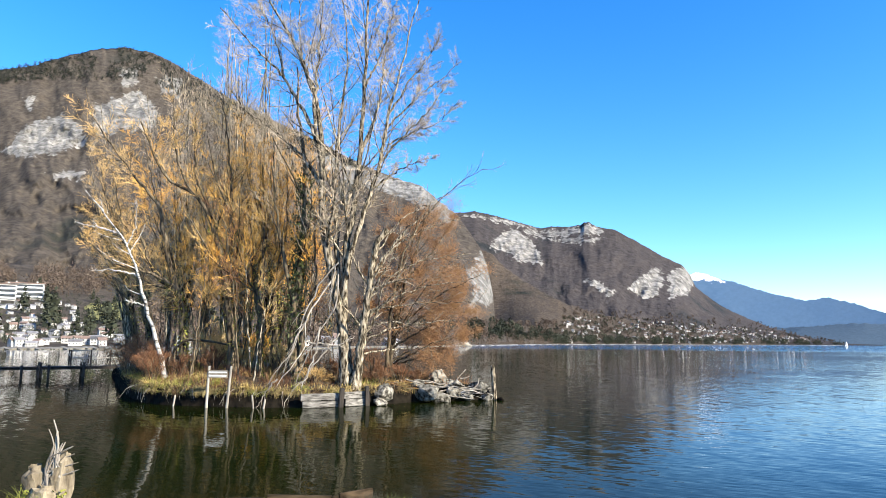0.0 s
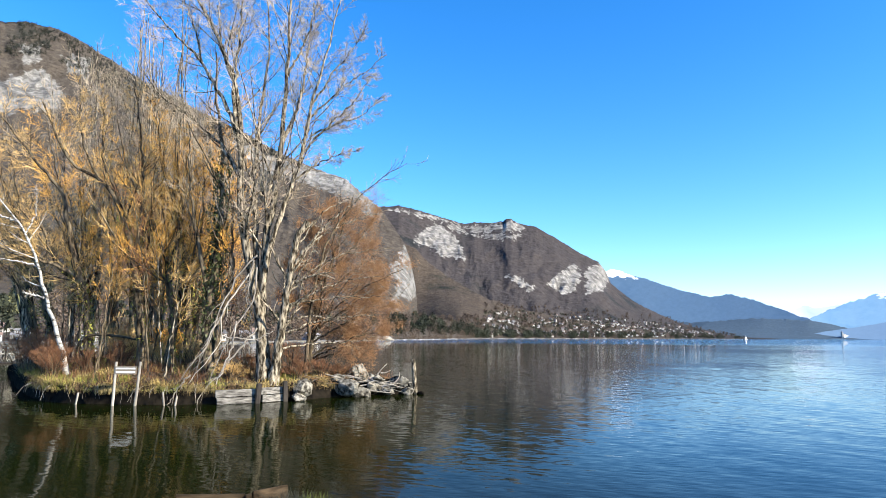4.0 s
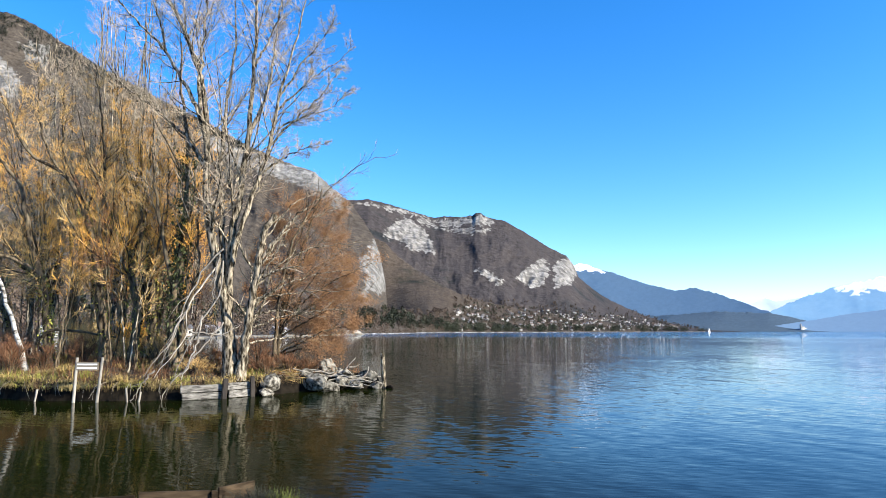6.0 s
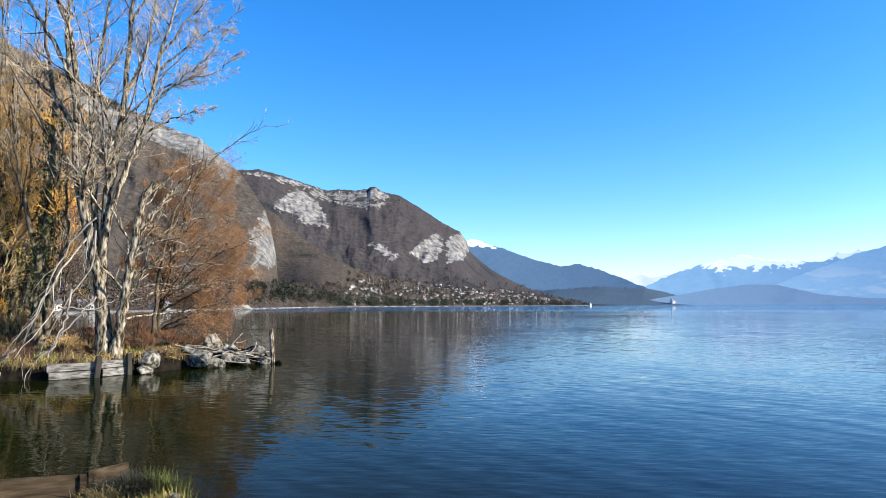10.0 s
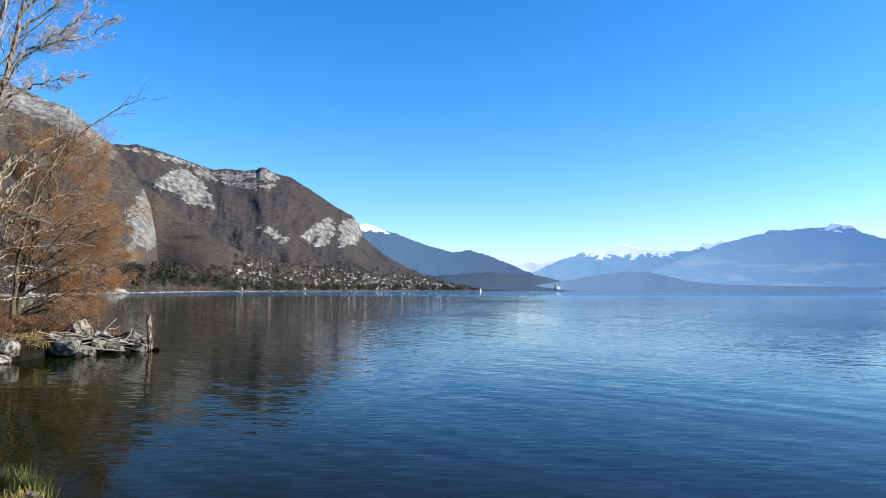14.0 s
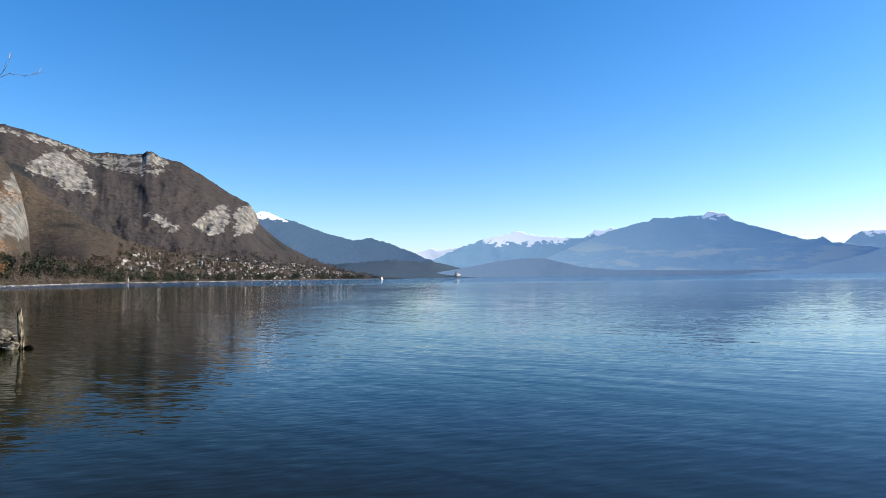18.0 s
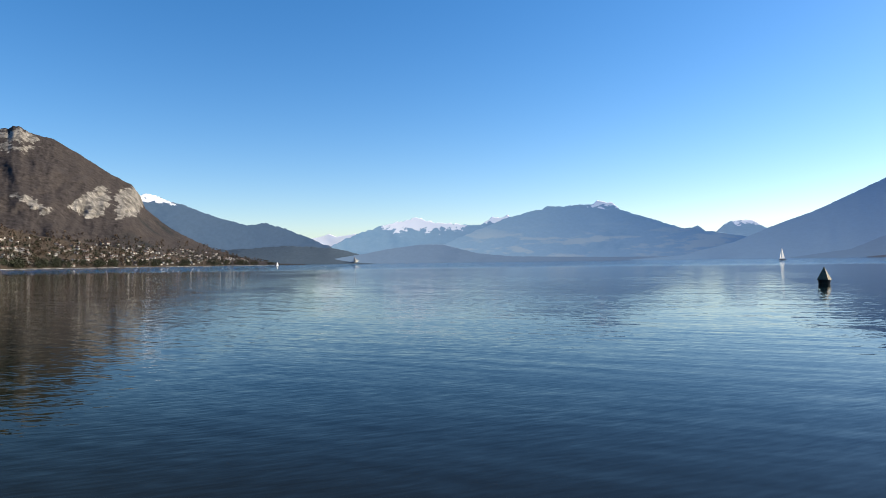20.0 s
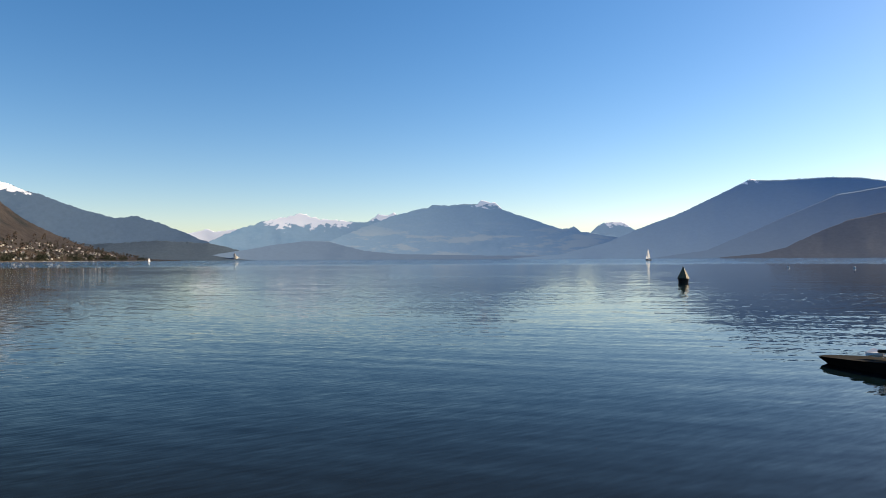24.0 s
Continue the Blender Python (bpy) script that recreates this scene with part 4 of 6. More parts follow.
# the tall grey tree with many stems, and its broken stem
mb = (-3.3, 23.0, g_(-3.3, 23.0))
main_stems = [([(-3.3, 23, 0.5), (-3.6, 23, 3.1), (-4.2, 23, 5.6), (-4.4, 23, 8.1), (-4.6, 23, 10.4), (-5.0, 23, 11.7), (-5.6, 23, 13.1), (-6.6, 23, 14.9), (-7.3, 23.1, 16.4)], 0.22, 0.03),
    ([(-3.15, 23.1, 0.5), (-3.5, 23.1, 2.3), (-3.5, 23.1, 5.0), (-3.2, 23.1, 7.5), (-3.0, 23.1, 9.8), (-2.95, 23.1, 12.9), (-2.9, 23.2, 15), (-2.8, 23.2, 17)], 0.19, 0.03),
    ([(-3.5, 23.05, 3.6), (-3.4, 22.95, 4.7), (-2.9, 22.9, 6.5), (-2.3, 22.8, 8.5), (-2.0, 22.8, 10.5), (-1.7, 22.8, 11.6), (-1.2, 22.8, 13.8), (-0.9, 22.8, 15)], 0.12, 0.02),
    ([(-3.7, 23.1, 3.6), (-3.85, 23.3, 5.4), (-4.0, 23.4, 7.9), (-3.9, 23.5, 10.4), (-3.7, 23.5, 13.1), (-4.0, 23.5, 15.8)], 0.12, 0.02),
    ([(-4.4, 23, 8.3), (-4.65, 22.8, 9.8), (-4.7, 22.7, 10.9), (-4.6, 22.6, 12.9), (-4.45, 22.5, 15.2)], 0.09, 0.02),
    ([(-4.6, 23, 9.2), (-4.95, 23.2, 10.1), (-6.0, 23.3, 11.9), (-7.3, 23.4, 13.3), (-8.6, 23.4, 14.8)], 0.085, 0.02),
    ([(-4.4, 23.0, 7.6), (-5.0, 23.3, 8.6), (-6.0, 23.6, 9.7), (-7.5, 23.8, 10.8), (-8.2, 23.9, 11.8)], 0.07, 0.02),
    ([(-3.1, 23.1, 8.8), (-2.6, 23.3, 10.2), (-2.3, 23.5, 12.2), (-2.1, 23.5, 14.6)], 0.075, 0.02),
    ([(-2.3, 22.8, 8.5), (-1.6, 22.6, 9.3), (-0.6, 22.5, 10.3), (0.1, 22.4, 11.4)], 0.05, 0.012),
    ([(-2.5, 22.85, 7.6), (-1.5, 22.7, 8.3), (-0.3, 22.6, 8.7)], 0.04, 0.012),
    ([(-2.05, 22.8, 10.3), (-1.3, 22.9, 11.6), (-0.5, 23, 12.8), (-0.1, 23, 13.6)], 0.045, 0.012), ([(-2.95, 23.1, 11.5), (-2.3, 23.2, 13.0), (-1.8, 23.3, 15.2)], 0.05, 0.012),
    ([(-2.1, 22.8, 9.8), (-1.0, 22.8, 11.0), (0.1, 22.9, 11.9), (0.6, 23, 12.6)], 0.04, 0.01), ([(-2.0, 22.8, 9.2), (-1.0, 22.7, 9.7), (-0.2, 22.7, 10.0), (0.6, 22.7, 10.9)], 0.035, 0.01),
    ([(-4.7, 23, 11), (-5.3, 22.8, 13), (-5.4, 22.7, 15.4)], 0.05, 0.012), ([(-6.0, 23.3, 11.9), (-6.4, 23.4, 13.4), (-7.4, 23.4, 15.6)], 0.045, 0.012)]
tree("tall bare grey-barked tree with many upright stems", "tree", "island trees", mb, main_stems,
     dict(per=23, lo=0.25, hi=0.95, rel=0.27, spread=0.75, lift=0.45, n=8, wander=0.06, thick=0.34, least=0.010),
     dict(per=13, lo=0.12, hi=1.0, rel=0.36, spread=0.8, lift=0.2, n=5, wander=0.09, thick=0.45, least=0.0056),
     dict(per=6, lo=0.1, hi=1.0, rel=0.55, spread=0.8, lift=0.08, n=4, wander=0.10, thick=0.65, least=0.0038), GREY_BARK, GREY_TWIG, 11)
tree("broken pale dead stem with bare side limbs", "tree", "island trees", (-3.0, 22.75, g_(-3.0, 22.75)),
     [([(-3.0, 22.75, 0.5), (-2.85, 22.75, 1.8), (-2.6, 22.75, 3.9), (-2.4, 22.75, 5.4), (-2.02, 22.75, 6.1)], 0.17, 0.11),
      ([(-2.55, 22.75, 3.1), (-1.9, 22.7, 3.6), (-1.2, 22.6, 4.25)], 0.05, 0.012), ([(-2.4, 22.75, 4.6), (-1.7, 22.7, 5.6), (-1.0, 22.6, 6.3), (-0.2, 22.5, 6.9)], 0.06, 0.012),
      ([(-2.6, 22.7, 3.7), (-2.0, 22.5, 4.6), (-1.5, 22.4, 5.6)], 0.04, 0.01), ([(-2.7, 22.8, 2.6), (-1.9, 22.9, 2.8), (-0.8, 23.0, 2.7)], 0.035, 0.01)] + [([(-2.9 + 0.08 * z0, 22.8, z0), (-1.7, 22.8 + 0.1 * i, z0 + 0.55 * (z1 - z0)), (-0.6 * (1 - 0.05 * i), 22.9 + 0.12 * i, z0 + 0.85 * (z1 - z0)), (x1, 23.0 + 0.15 * i, z1)], 0.036, 0.009) for i, (z0, x1, z1) in enumerate(((2.2, 0.5, 2.9), (2.9, 0.9, 4.3), (3.6, 1.0, 5.3), (4.2, 0.6, 6.6), (4.8, 0.3, 7.6), (1.7, 0.3, 2.0), (3.2, 1.3, 3.6)))],
     dict(per=7, lo=0.3, hi=1.0, rel=0.35, spread=0.7, lift=0.25, n=5, wander=0.12, thick=0.4, least=0.009),
     dict(per=5, lo=0.3, hi=1.0, rel=0.5, spread=0.6, lift=0.1, n=4, wander=0.12, thick=0.6, least=0.005), None, GREY_BARK, GREY_TWIG, 12)
# the tip of a long bare spray that hangs out over the water
tree("long bare limb reaching out over the water", "tree", "island trees", (-2.1, 24.2, g_(-2.1, 24.2)), [([(-2.1, 24.2, 0.6), (-1.9, 24.2, 3.4), (-1.4, 24.1, 5.6), (-0.5, 24.0, 7.0), (0.4, 23.9, 7.9), (1.5, 23.8, 8.6)], 0.08, 0.008)],
     dict(per=16, lo=0.4, hi=1.0, rel=0.2, spread=0.6, lift=0.2, n=5, wander=0.12, thick=0.4, least=0.008), dict(per=5, lo=0.3, hi=1.0, rel=0.5, spread=0.6, lift=0.1, n=3, wander=0.1, thick=0.6, least=0.005), None, DARK_BARK, GREY_TWIG, 13)
# the leafy rust-coloured tree by the tip
rb = (-2.0, 25.2, g_(-2.0, 25.2))
rs = np.random.default_rng(8)
red_stems = [([(-2.0, 25.2, 0.6), (-1.9, 25.2, 2.2), (-1.5, 25.2, 4.2), (-0.9, 25.2, 6.2), (-0.5, 25.2, 7.6)], 0.13, 0.02)]
for k, (ex, ez) in enumerate(((1.4, 4.6), (1.2, 3.4), (0.9, 2.4), (0.2, 1.7), (1.0, 5.8), (0.4, 6.8), (-2.6, 6.4), (-3.0, 5.0), (-1.6, 7.4), (0.6, 4.0), (-0.2, 2.6), (-2.9, 3.6))):
    z0 = max(1.2, ez * 0.62 - 0.2)
    red_stems.append(([(-1.9, 25.2, z0), (-0.6 + 0.35 * ex, 25.2 + rs.normal() * 0.4, (z0 + ez) / 2 + 0.25), (ex, 25.2 + rs.normal() * 1.0, ez)], 0.045, 0.01))
root, end, b0 = tree("young tree still full of rusty dry leaves", "tree", "island trees", rb, red_stems,
     dict(per=15, lo=0.2, hi=1.0, rel=0.36, spread=0.7, lift=0.15, n=6, wander=0.13, thick=0.4, least=0.007),
     dict(per=10, lo=0.15, hi=1.0, rel=0.5, spread=0.8, lift=0.05, n=5, wander=0.14, thick=0.55, least=0.0045), dict(per=4, lo=0.1, hi=1.0, rel=0.55, spread=0.8, lift=0.0, n=4, wander=0.14, thick=0.7, least=0.0036), DARK_BARK, RUST_LEAF, 14)
pts = end[:, 1:].reshape(-1, 3)
pts = np.concatenate([pts + rs.normal(size=pts.shape) * 0.10 for _ in range(4)])
pts = pts[rs.random(len(pts)) < 0.95]
tagged(part("foliage", fast_mesh("foliage", *leaves(rs, pts, 0.018), RUST_LEAF), None, root, "rusty brown dry leaves"), kind="stuff")
# the ivy-clad trunk
ib = (-5.2, 23.6, g_(-5.2, 23.6))
root, end, b0 = tree("dark trunk wrapped in green ivy", "tree", "island trees", ib,
     [([(-5.2, 23.6, 0.5), (-5.4, 23.6, 3.1), (-5.2, 23.6, 4.7), (-5.15, 23.6, 6.7), (-5.2, 23.6, 8.6), (-5.5, 23.6, 10.8), (-5.6, 23.6, 12.5)], 0.24, 0.03), ([(-5.35, 23.6, 3.4), (-5.9, 23.6, 5.4), (-6.3, 23.7, 7.6), (-6.4, 23.7, 9.8)], 0.1, 0.02),
      ([(-5.0, 23.5, 0.5), (-5.0, 23.4, 2.2), (-4.6, 23.3, 4.2), (-4.7, 23.3, 6.4)], 0.12, 0.03)],
     dict(per=14, lo=0.35, hi=1.0, rel=0.25, spread=0.7, lift=0.4, n=6, wander=0.1, thick=0.35, least=0.01),
     dict(per=9, lo=0.2, hi=1.0, rel=0.45, spread=0.6, lift=0.25, n=4, wander=0.1, thick=0.5, least=0.006), dict(per=3, lo=0.3, hi=1.0, rel=0.5, spread=0.6, lift=0.1, n=3, wander=0.1, thick=0.6, least=0.005), DARK_BARK, GREY_TWIG, 15)
tp = spline([(-5.2, 23.6, 0.7), (-5.4, 23.6, 3.1), (-5.2, 23.6, 4.7), (-5.15, 23.6, 6.7), (-5.2, 23.6, 8.4)], 400) - np.array(ib)
dense = rs.integers(0, 400, 3600)
dense = dense[rs.random(3600) < (0.35 + 0.65 * np.exp(-((dense / 400 - 0.55) / 0.25) ** 2))]
off = rs.normal(size=(len(dense), 3))
off /= np.linalg.norm(off, axis=1, keepdims=True)
part("ivy", fast_mesh("ivy", *leaves(rs, tp[dense] + off * (0.22 + 0.28 * rs.random(len(dense)) ** 2)[:, None], 0.06), IVY_LEAF), None, root, "dark green and yellowing ivy leaves")
# the leaning white birch
bb = (-10.5, 25.0, g_(-10.5, 25.0))
tree("leaning white-barked birch with bare branches", "tree", "island trees", bb,
     [([(-10.4, 25, 0.5), (-10.85, 25, 2.0), (-11.2, 25, 2.95), (-11.7, 25, 4.4), (-12.0, 25, 5.15), (-12.6, 25, 6.25), (-13.4, 25, 7.2), (-14.1, 25, 8.0)], 0.095, 0.02), ([(-11.75, 25, 4.6), (-12.6, 24.8, 4.8), (-13.5, 24.7, 4.8)], 0.04, 0.012),
      ([(-12.3, 25, 5.8), (-12.1, 25.2, 6.6), (-12.2, 25.3, 7.6)], 0.032, 0.01), ([(-12.6, 25, 6.25), (-13.5, 25, 6.5), (-14.4, 25, 6.7)], 0.045, 0.012), ([(-11.4, 25, 3.5), (-12.1, 24.8, 3.65)], 0.028, 0.01)],
     dict(per=9, lo=0.4, hi=1.0, rel=0.22, spread=0.8, lift=0.2, n=5, wander=0.1, thick=0.4, least=0.009),
     dict(per=6, lo=0.2, hi=1.0, rel=0.5, spread=0.6, lift=0.0, n=4, wander=0.1, thick=0.5, least=0.005), None, WHITE_BARK, GREY_TWIG, 16)
# willows with golden shoots
GOLD_LIMB = dict(per=14, lo=0.3, hi=0.95, rel=0.28, spread=0.7, lift=0.5, n=7, wander=0.09, thick=0.38, least=0.011)
GOLD_TW = dict(per=12, lo=0.05, hi=1.0, rel=0.42, spread=0.8, lift=0.35, n=5, wander=0.12, thick=0.45, least=0.0062)
GOLD_SP = dict(per=5, lo=0.05, hi=1.0, rel=0.6, spread=0.8, lift=0.25, n=4, wander=0.12, thick=0.7, least=0.0042)
MOSSY = surface("yellow_green_ivy", (0.085, 0.090, 0.014), (0.36, 0.33, 0.06), 3.0, 0.7, 0)


def climb(root, line, foot, n, reach, seed):
    """Yellowing ivy round the lower half of a trunk."""
    r = np.random.default_rng(seed)
    p = spline(line, 300)[10:int(150 + 40 * r.random())] - np.array(foot)
    i = (r.random(n) ** 1.3 * (len(p) - 1)).astype(int)
    o = r.normal(size=(n, 3))
    o /= np.linalg.norm(o, axis=1, keepdims=True)
    part("ivy", fast_mesh("ivy", *leaves(r, p[i] + o * (0.15 + reach * r.random(n) ** 2)[:, None], 0.045), MOSSY), None, root, "yellowing ivy leaves")


willows = [
    ([([(-10.1, 26, 0.6), (-10.3, 26, 2.4), (-10.6, 26, 4.0), (-11.4, 26, 4.6), (-12.0, 26, 5.7), (-12.7, 26, 7.5)], 0.17, 0.03), ([(-10.6, 26, 4.0), (-11.1, 26, 5.6), (-11.6, 26, 7.5), (-12.9, 26, 9.1), (-14.5, 26, 11.2), (-15, 26, 12.6)], 0.11, 0.015),
      ([(-10.6, 26, 4.2), (-11.6, 25.6, 4.8), (-13.2, 25.4, 5.3), (-14.4, 25.3, 6.6)], 0.07, 0.015)], OLIVE_TWIG),
    ([([(-7.9, 25, 0.6), (-8.1, 25, 2.6), (-8.4, 25, 4.4), (-8.8, 25, 6.0), (-9.4, 25, 7.4), (-10.0, 25, 8.0), (-11.0, 25, 8.6), (-12.1, 25, 10.8)], 0.19, 0.03), ([(-8.8, 25, 6.0), (-9.4, 25, 7.8), (-9.8, 25, 8.8), (-9.9, 25, 11.2)], 0.09, 0.015),
      ([(-8.5, 25, 4.9), (-8.3, 25, 7), (-8.5, 25, 9.5), (-8.9, 25, 12)], 0.09, 0.015), ([(-9.9, 25, 7.9), (-10.7, 25.2, 9.6), (-11.0, 25.3, 12)], 0.05, 0.012)], OLIVE_TWIG),
    ([([(-7.0, 25, 0.6), (-7.0, 25, 2.9), (-7.4, 25, 5.1), (-8.1, 25, 6.5), (-8.7, 25, 7.8), (-9.4, 25, 10.2)], 0.17, 0.02), ([(-7.2, 25, 4.2), (-6.9, 24.8, 6.4), (-7.1, 24.8, 9)], 0.08, 0.015), ([(-7.0, 25, 2.6), (-6.4, 24.7, 4.2), (-6.1, 24.6, 6.8)], 0.07, 0.015)], GOLD_TWIG),
    ([([(-6.5, 26, 0.6), (-6.7, 26, 2.8), (-6.8, 26, 4.5), (-7.4, 26, 7.0), (-8.0, 26, 8.9), (-8.3, 26, 11)], 0.16, 0.02), ([(-6.8, 26, 4.4), (-6.3, 25.8, 6.6), (-6.4, 25.7, 9.4)], 0.09, 0.015), ([(-6.8, 26, 4.0), (-6.0, 25.7, 5.4), (-5.4, 25.6, 7.6)], 0.07, 0.012), ([(-7.0, 26, 5.4), (-7.1, 25.8, 8), (-6.9, 25.8, 10.5)], 0.07, 0.012)], GOLD_TWIG)]
for k, (stems, tw) in enumerate(willows):
    x, y, _ = stems[0][0][0]
    stems = [(line, r0 * 1.05, r1) for line, r0, r1 in stems]
    root, _, b0 = tree("bare willow with golden-brown shoots and climbing ivy", "tree", "island trees", (x, y, g_(x, y)), stems, GOLD_LIMB, GOLD_TW, GOLD_SP, DARK_BARK, tw, 20 + k, GOLD_TWIG if k > 1 else OLIVE_TWIG)
    climb(root, stems[0][0], b0, 700, 0.26, 90 + k)
wr = np.random.default_rng(31)
for k, (x, y, h, cnt, lx, tw) in enumerate(((-9.2, 28.5, 10.5, 5, -0.6, GOLD_TWIG), (-11.6, 30, 10.5, 5, -1.6, GOLD_TWIG), (-7.2, 28.2, 11.5, 5, 0.0, GOLD_TWIG), (-5.9, 27, 9.5, 4, 0.6, GOLD_TWIG), (-13.8, 31.5, 10, 4, -2.0, OLIVE_TWIG), (-10.4, 33, 13, 5, -0.5, OLIVE_TWIG), (-15.8, 34.5, 9.5, 4, -2.5, OLIVE_TWIG))):
    base = np.array([x, y, g_(x, y)])
    st = [(p, 0.13 if i == 0 else 0.085, 0.015) for i, p in enumerate(fan(wr, base, cnt, h, (lx, 0), 1.7))]
    root, _, b0 = tree("bare willow with golden-brown shoots", "tree", "island trees", tuple(base), st, dict(GOLD_LIMB, per=12), GOLD_TW, dict(GOLD_SP, per=4), DARK_BARK, tw, 40 + k, tw)
    climb(root, st[0][0], b0, 500, 0.3, 130 + k)
for k, (x, y, h, lx) in enumerate(((-9.6, 31, 16.4, -0.8), (-11.8, 32.5, 18.4, -0.4), (-13.0, 33, 18.4, -0.6), (-8.3, 29.8, 15.4, 0.2), (-12.4, 31.6, 17.6, -0.2), (-9.0, 30.2, 17.2, -0.3), (-7.7, 28.7, 15.6, -0.3), (-10.2, 31.5, 17.8, 0.4), (-10.8, 32.2, 18.0, 0.2), (-14.6, 35, 16.0, -1.0), (-7.4, 29.2, 13.0, 0.8), (-17.0, 36, 14.5, -2.8))):
    base = np.array([x, y, g_(x, y)])
    st = [(p, 0.13 if i == 0 else 0.08, 0.015) for i, p in enumerate(fan(wr, base, 4, h, (lx, 0), 1.1))]
    tree("slim bare pale-barked tree with upright stems", "tree", "island trees", tuple(base), st, dict(per=13, lo=0.3, hi=0.95, rel=0.19, spread=0.6, lift=0.5, n=6, wander=0.07, thick=0.4, least=0.010),
         dict(per=9, lo=0.1, hi=1.0, rel=0.45, spread=0.7, lift=0.3, n=4, wander=0.09, thick=0.5, least=0.0065), dict(per=4, lo=0.1, hi=1.0, rel=0.5, spread=0.7, lift=0.2, n=3, wander=0.1, thick=0.7, least=0.0045), GREY_BARK, GREY_TWIG, 60 + k)


def shrub(label, x, y, height, wide, mat, seed, zf=island_z, n=26):
    r = np.random.default_rng(seed)
    z = float(zf(x, y))
    root = thing("shrub", label, "shrub", (x, y, z), group="island shrubs")
    a = r.random(n) * 2 * np.pi
    tip = np.stack([np.cos(a) * wide * r.random(n), np.sin(a) * wide * r.random(n), height * (0.5 + 0.6 * r.random(n))], 1)
    P = np.stack([np.stack([tip[:, 0] * 0.12, tip[:, 1] * 0.12, np.full(n, -0.05)], 1), tip * np.array([0.5, 0.5, 0.6]), tip * np.array([0.8, 0.8, 0.92]), tip], 1)
    R = np.linspace(0.012, 0.005, 4)[None].repeat(n, 0)
    part("stem_clump", fast_mesh("stem_clump", *tubes(P, R, 4), DARK_BARK), None, root)
    P1, R1 = sprout(r, P, R, 14, 0.25, 1.0, 0.4, 0.6, 0.2, 4, 0.12, 0.6, 0.005)
    P2, R2 = sprout(r, P1, R1, 3, 0.2, 1.0, 0.5, 0.6, 0.1, 3, 0.12, 0.7, 0.004)
    tagged(part("crown", fast_mesh("crown", *joined([tubes(P1, R1, 3), tubes(P2, R2, 3)]), mat), None, root), kind="stuff")
    return root


RUST_TWIG = surface("rust_brown_twigs", (0.13, 0.060, 0.028), (0.28, 0.14, 0.07), 1.5, 0.9, 0)
for k, (x, y, h, w, m) in enumerate(((-11.0, 26.2, 1.2, 1.0, RUST_TWIG), (-12.2, 27.5, 1.3, 1.2, RUST_TWIG), (-9.4, 26.6, 1.3, 1.2, OLIVE_TWIG), (-8.5, 26.5, 1.2, 1.1, OLIVE_TWIG), (-7.6, 27, 1.4, 1.2, GOLD_TWIG), (-6.2, 25.2, 1.0, 1.0, OLIVE_TWIG), (-14.5, 30.5, 1.4, 1.4, RUST_TWIG),
        (-2.2, 23.6, 0.6, 0.7, RUST_TWIG), (-1.5, 24.0, 0.65, 0.8, RUST_TWIG), (-0.9, 24.4, 0.5, 0.7, RUST_TWIG), (-3.9, 23.9, 0.7, 0.8, RUST_TWIG), (-4.4, 22.9, 0.5, 0.7, OLIVE_TWIG), (-16.2, 33.5, 1.6, 1.4, RUST_TWIG), (-10.2, 29, 1.8, 1.5, OLIVE_TWIG), (-2.6, 24.6, 1.0, 0.9, RUST_TWIG), (-13.2, 28.8, 1.5, 1.3, RUST_TWIG), (-10.7, 24.5, 0.9, 0.6, RUST_TWIG), (-11.3, 25.3, 1.0, 0.7, RUST_TWIG), (-9.9, 24.9, 0.8, 0.6, RUST_TWIG), (-8.8, 25.4, 0.9, 0.8, RUST_TWIG), (-7.4, 25.3, 0.8, 0.8, OLIVE_TWIG), (-5.2, 24.4, 0.8, 0.8, RUST_TWIG))):
    shrub("bushy thicket of bare brown twigs", x, y, h, w, m, 80 + k)

sp = np.random.default_rng(97)
n = 0
while n < 36:
    x, y = sp.uniform(-15, -4.2), sp.uniform(23.2, 33)
    if edge_distance(np.array([x]), np.array([y]), ISLAND)[0] < 0.9:
        continue
    h, m = sp.uniform(3.0, 7.0), (GOLD_TWIG, OLIVE_TWIG, OLIVE_TWIG, RUST_TWIG)[n % 4]
    z = g_(x, y)
    dx, dy = sp.normal() * 0.5, sp.normal() * 0.4
    tree("thin bare sapling in the undergrowth", "sapling", "island saplings", (x, y, z), [([(x, y, z - 0.1), (x + dx * 0.4 + sp.normal() * 0.1, y + dy * 0.5, z + h * 0.5), (x + dx, y + dy, z + h)], 0.035, 0.008)],
         dict(per=11, lo=0.4, hi=1.0, rel=0.26, spread=0.7, lift=0.5, n=5, wander=0.1, thick=0.5, least=0.008), dict(per=8, lo=0.05, hi=1.0, rel=0.5, spread=0.7, lift=0.5, n=4, wander=0.1, thick=0.6, least=0.006),
         dict(per=4, lo=0.1, hi=1.0, rel=0.6, spread=0.6, lift=0.3, n=3, wander=0.08, thick=0.8, least=0.005), DARK_BARK if n % 3 else GREY_BARK, m, 200 + n, name="sapling")
    n += 1

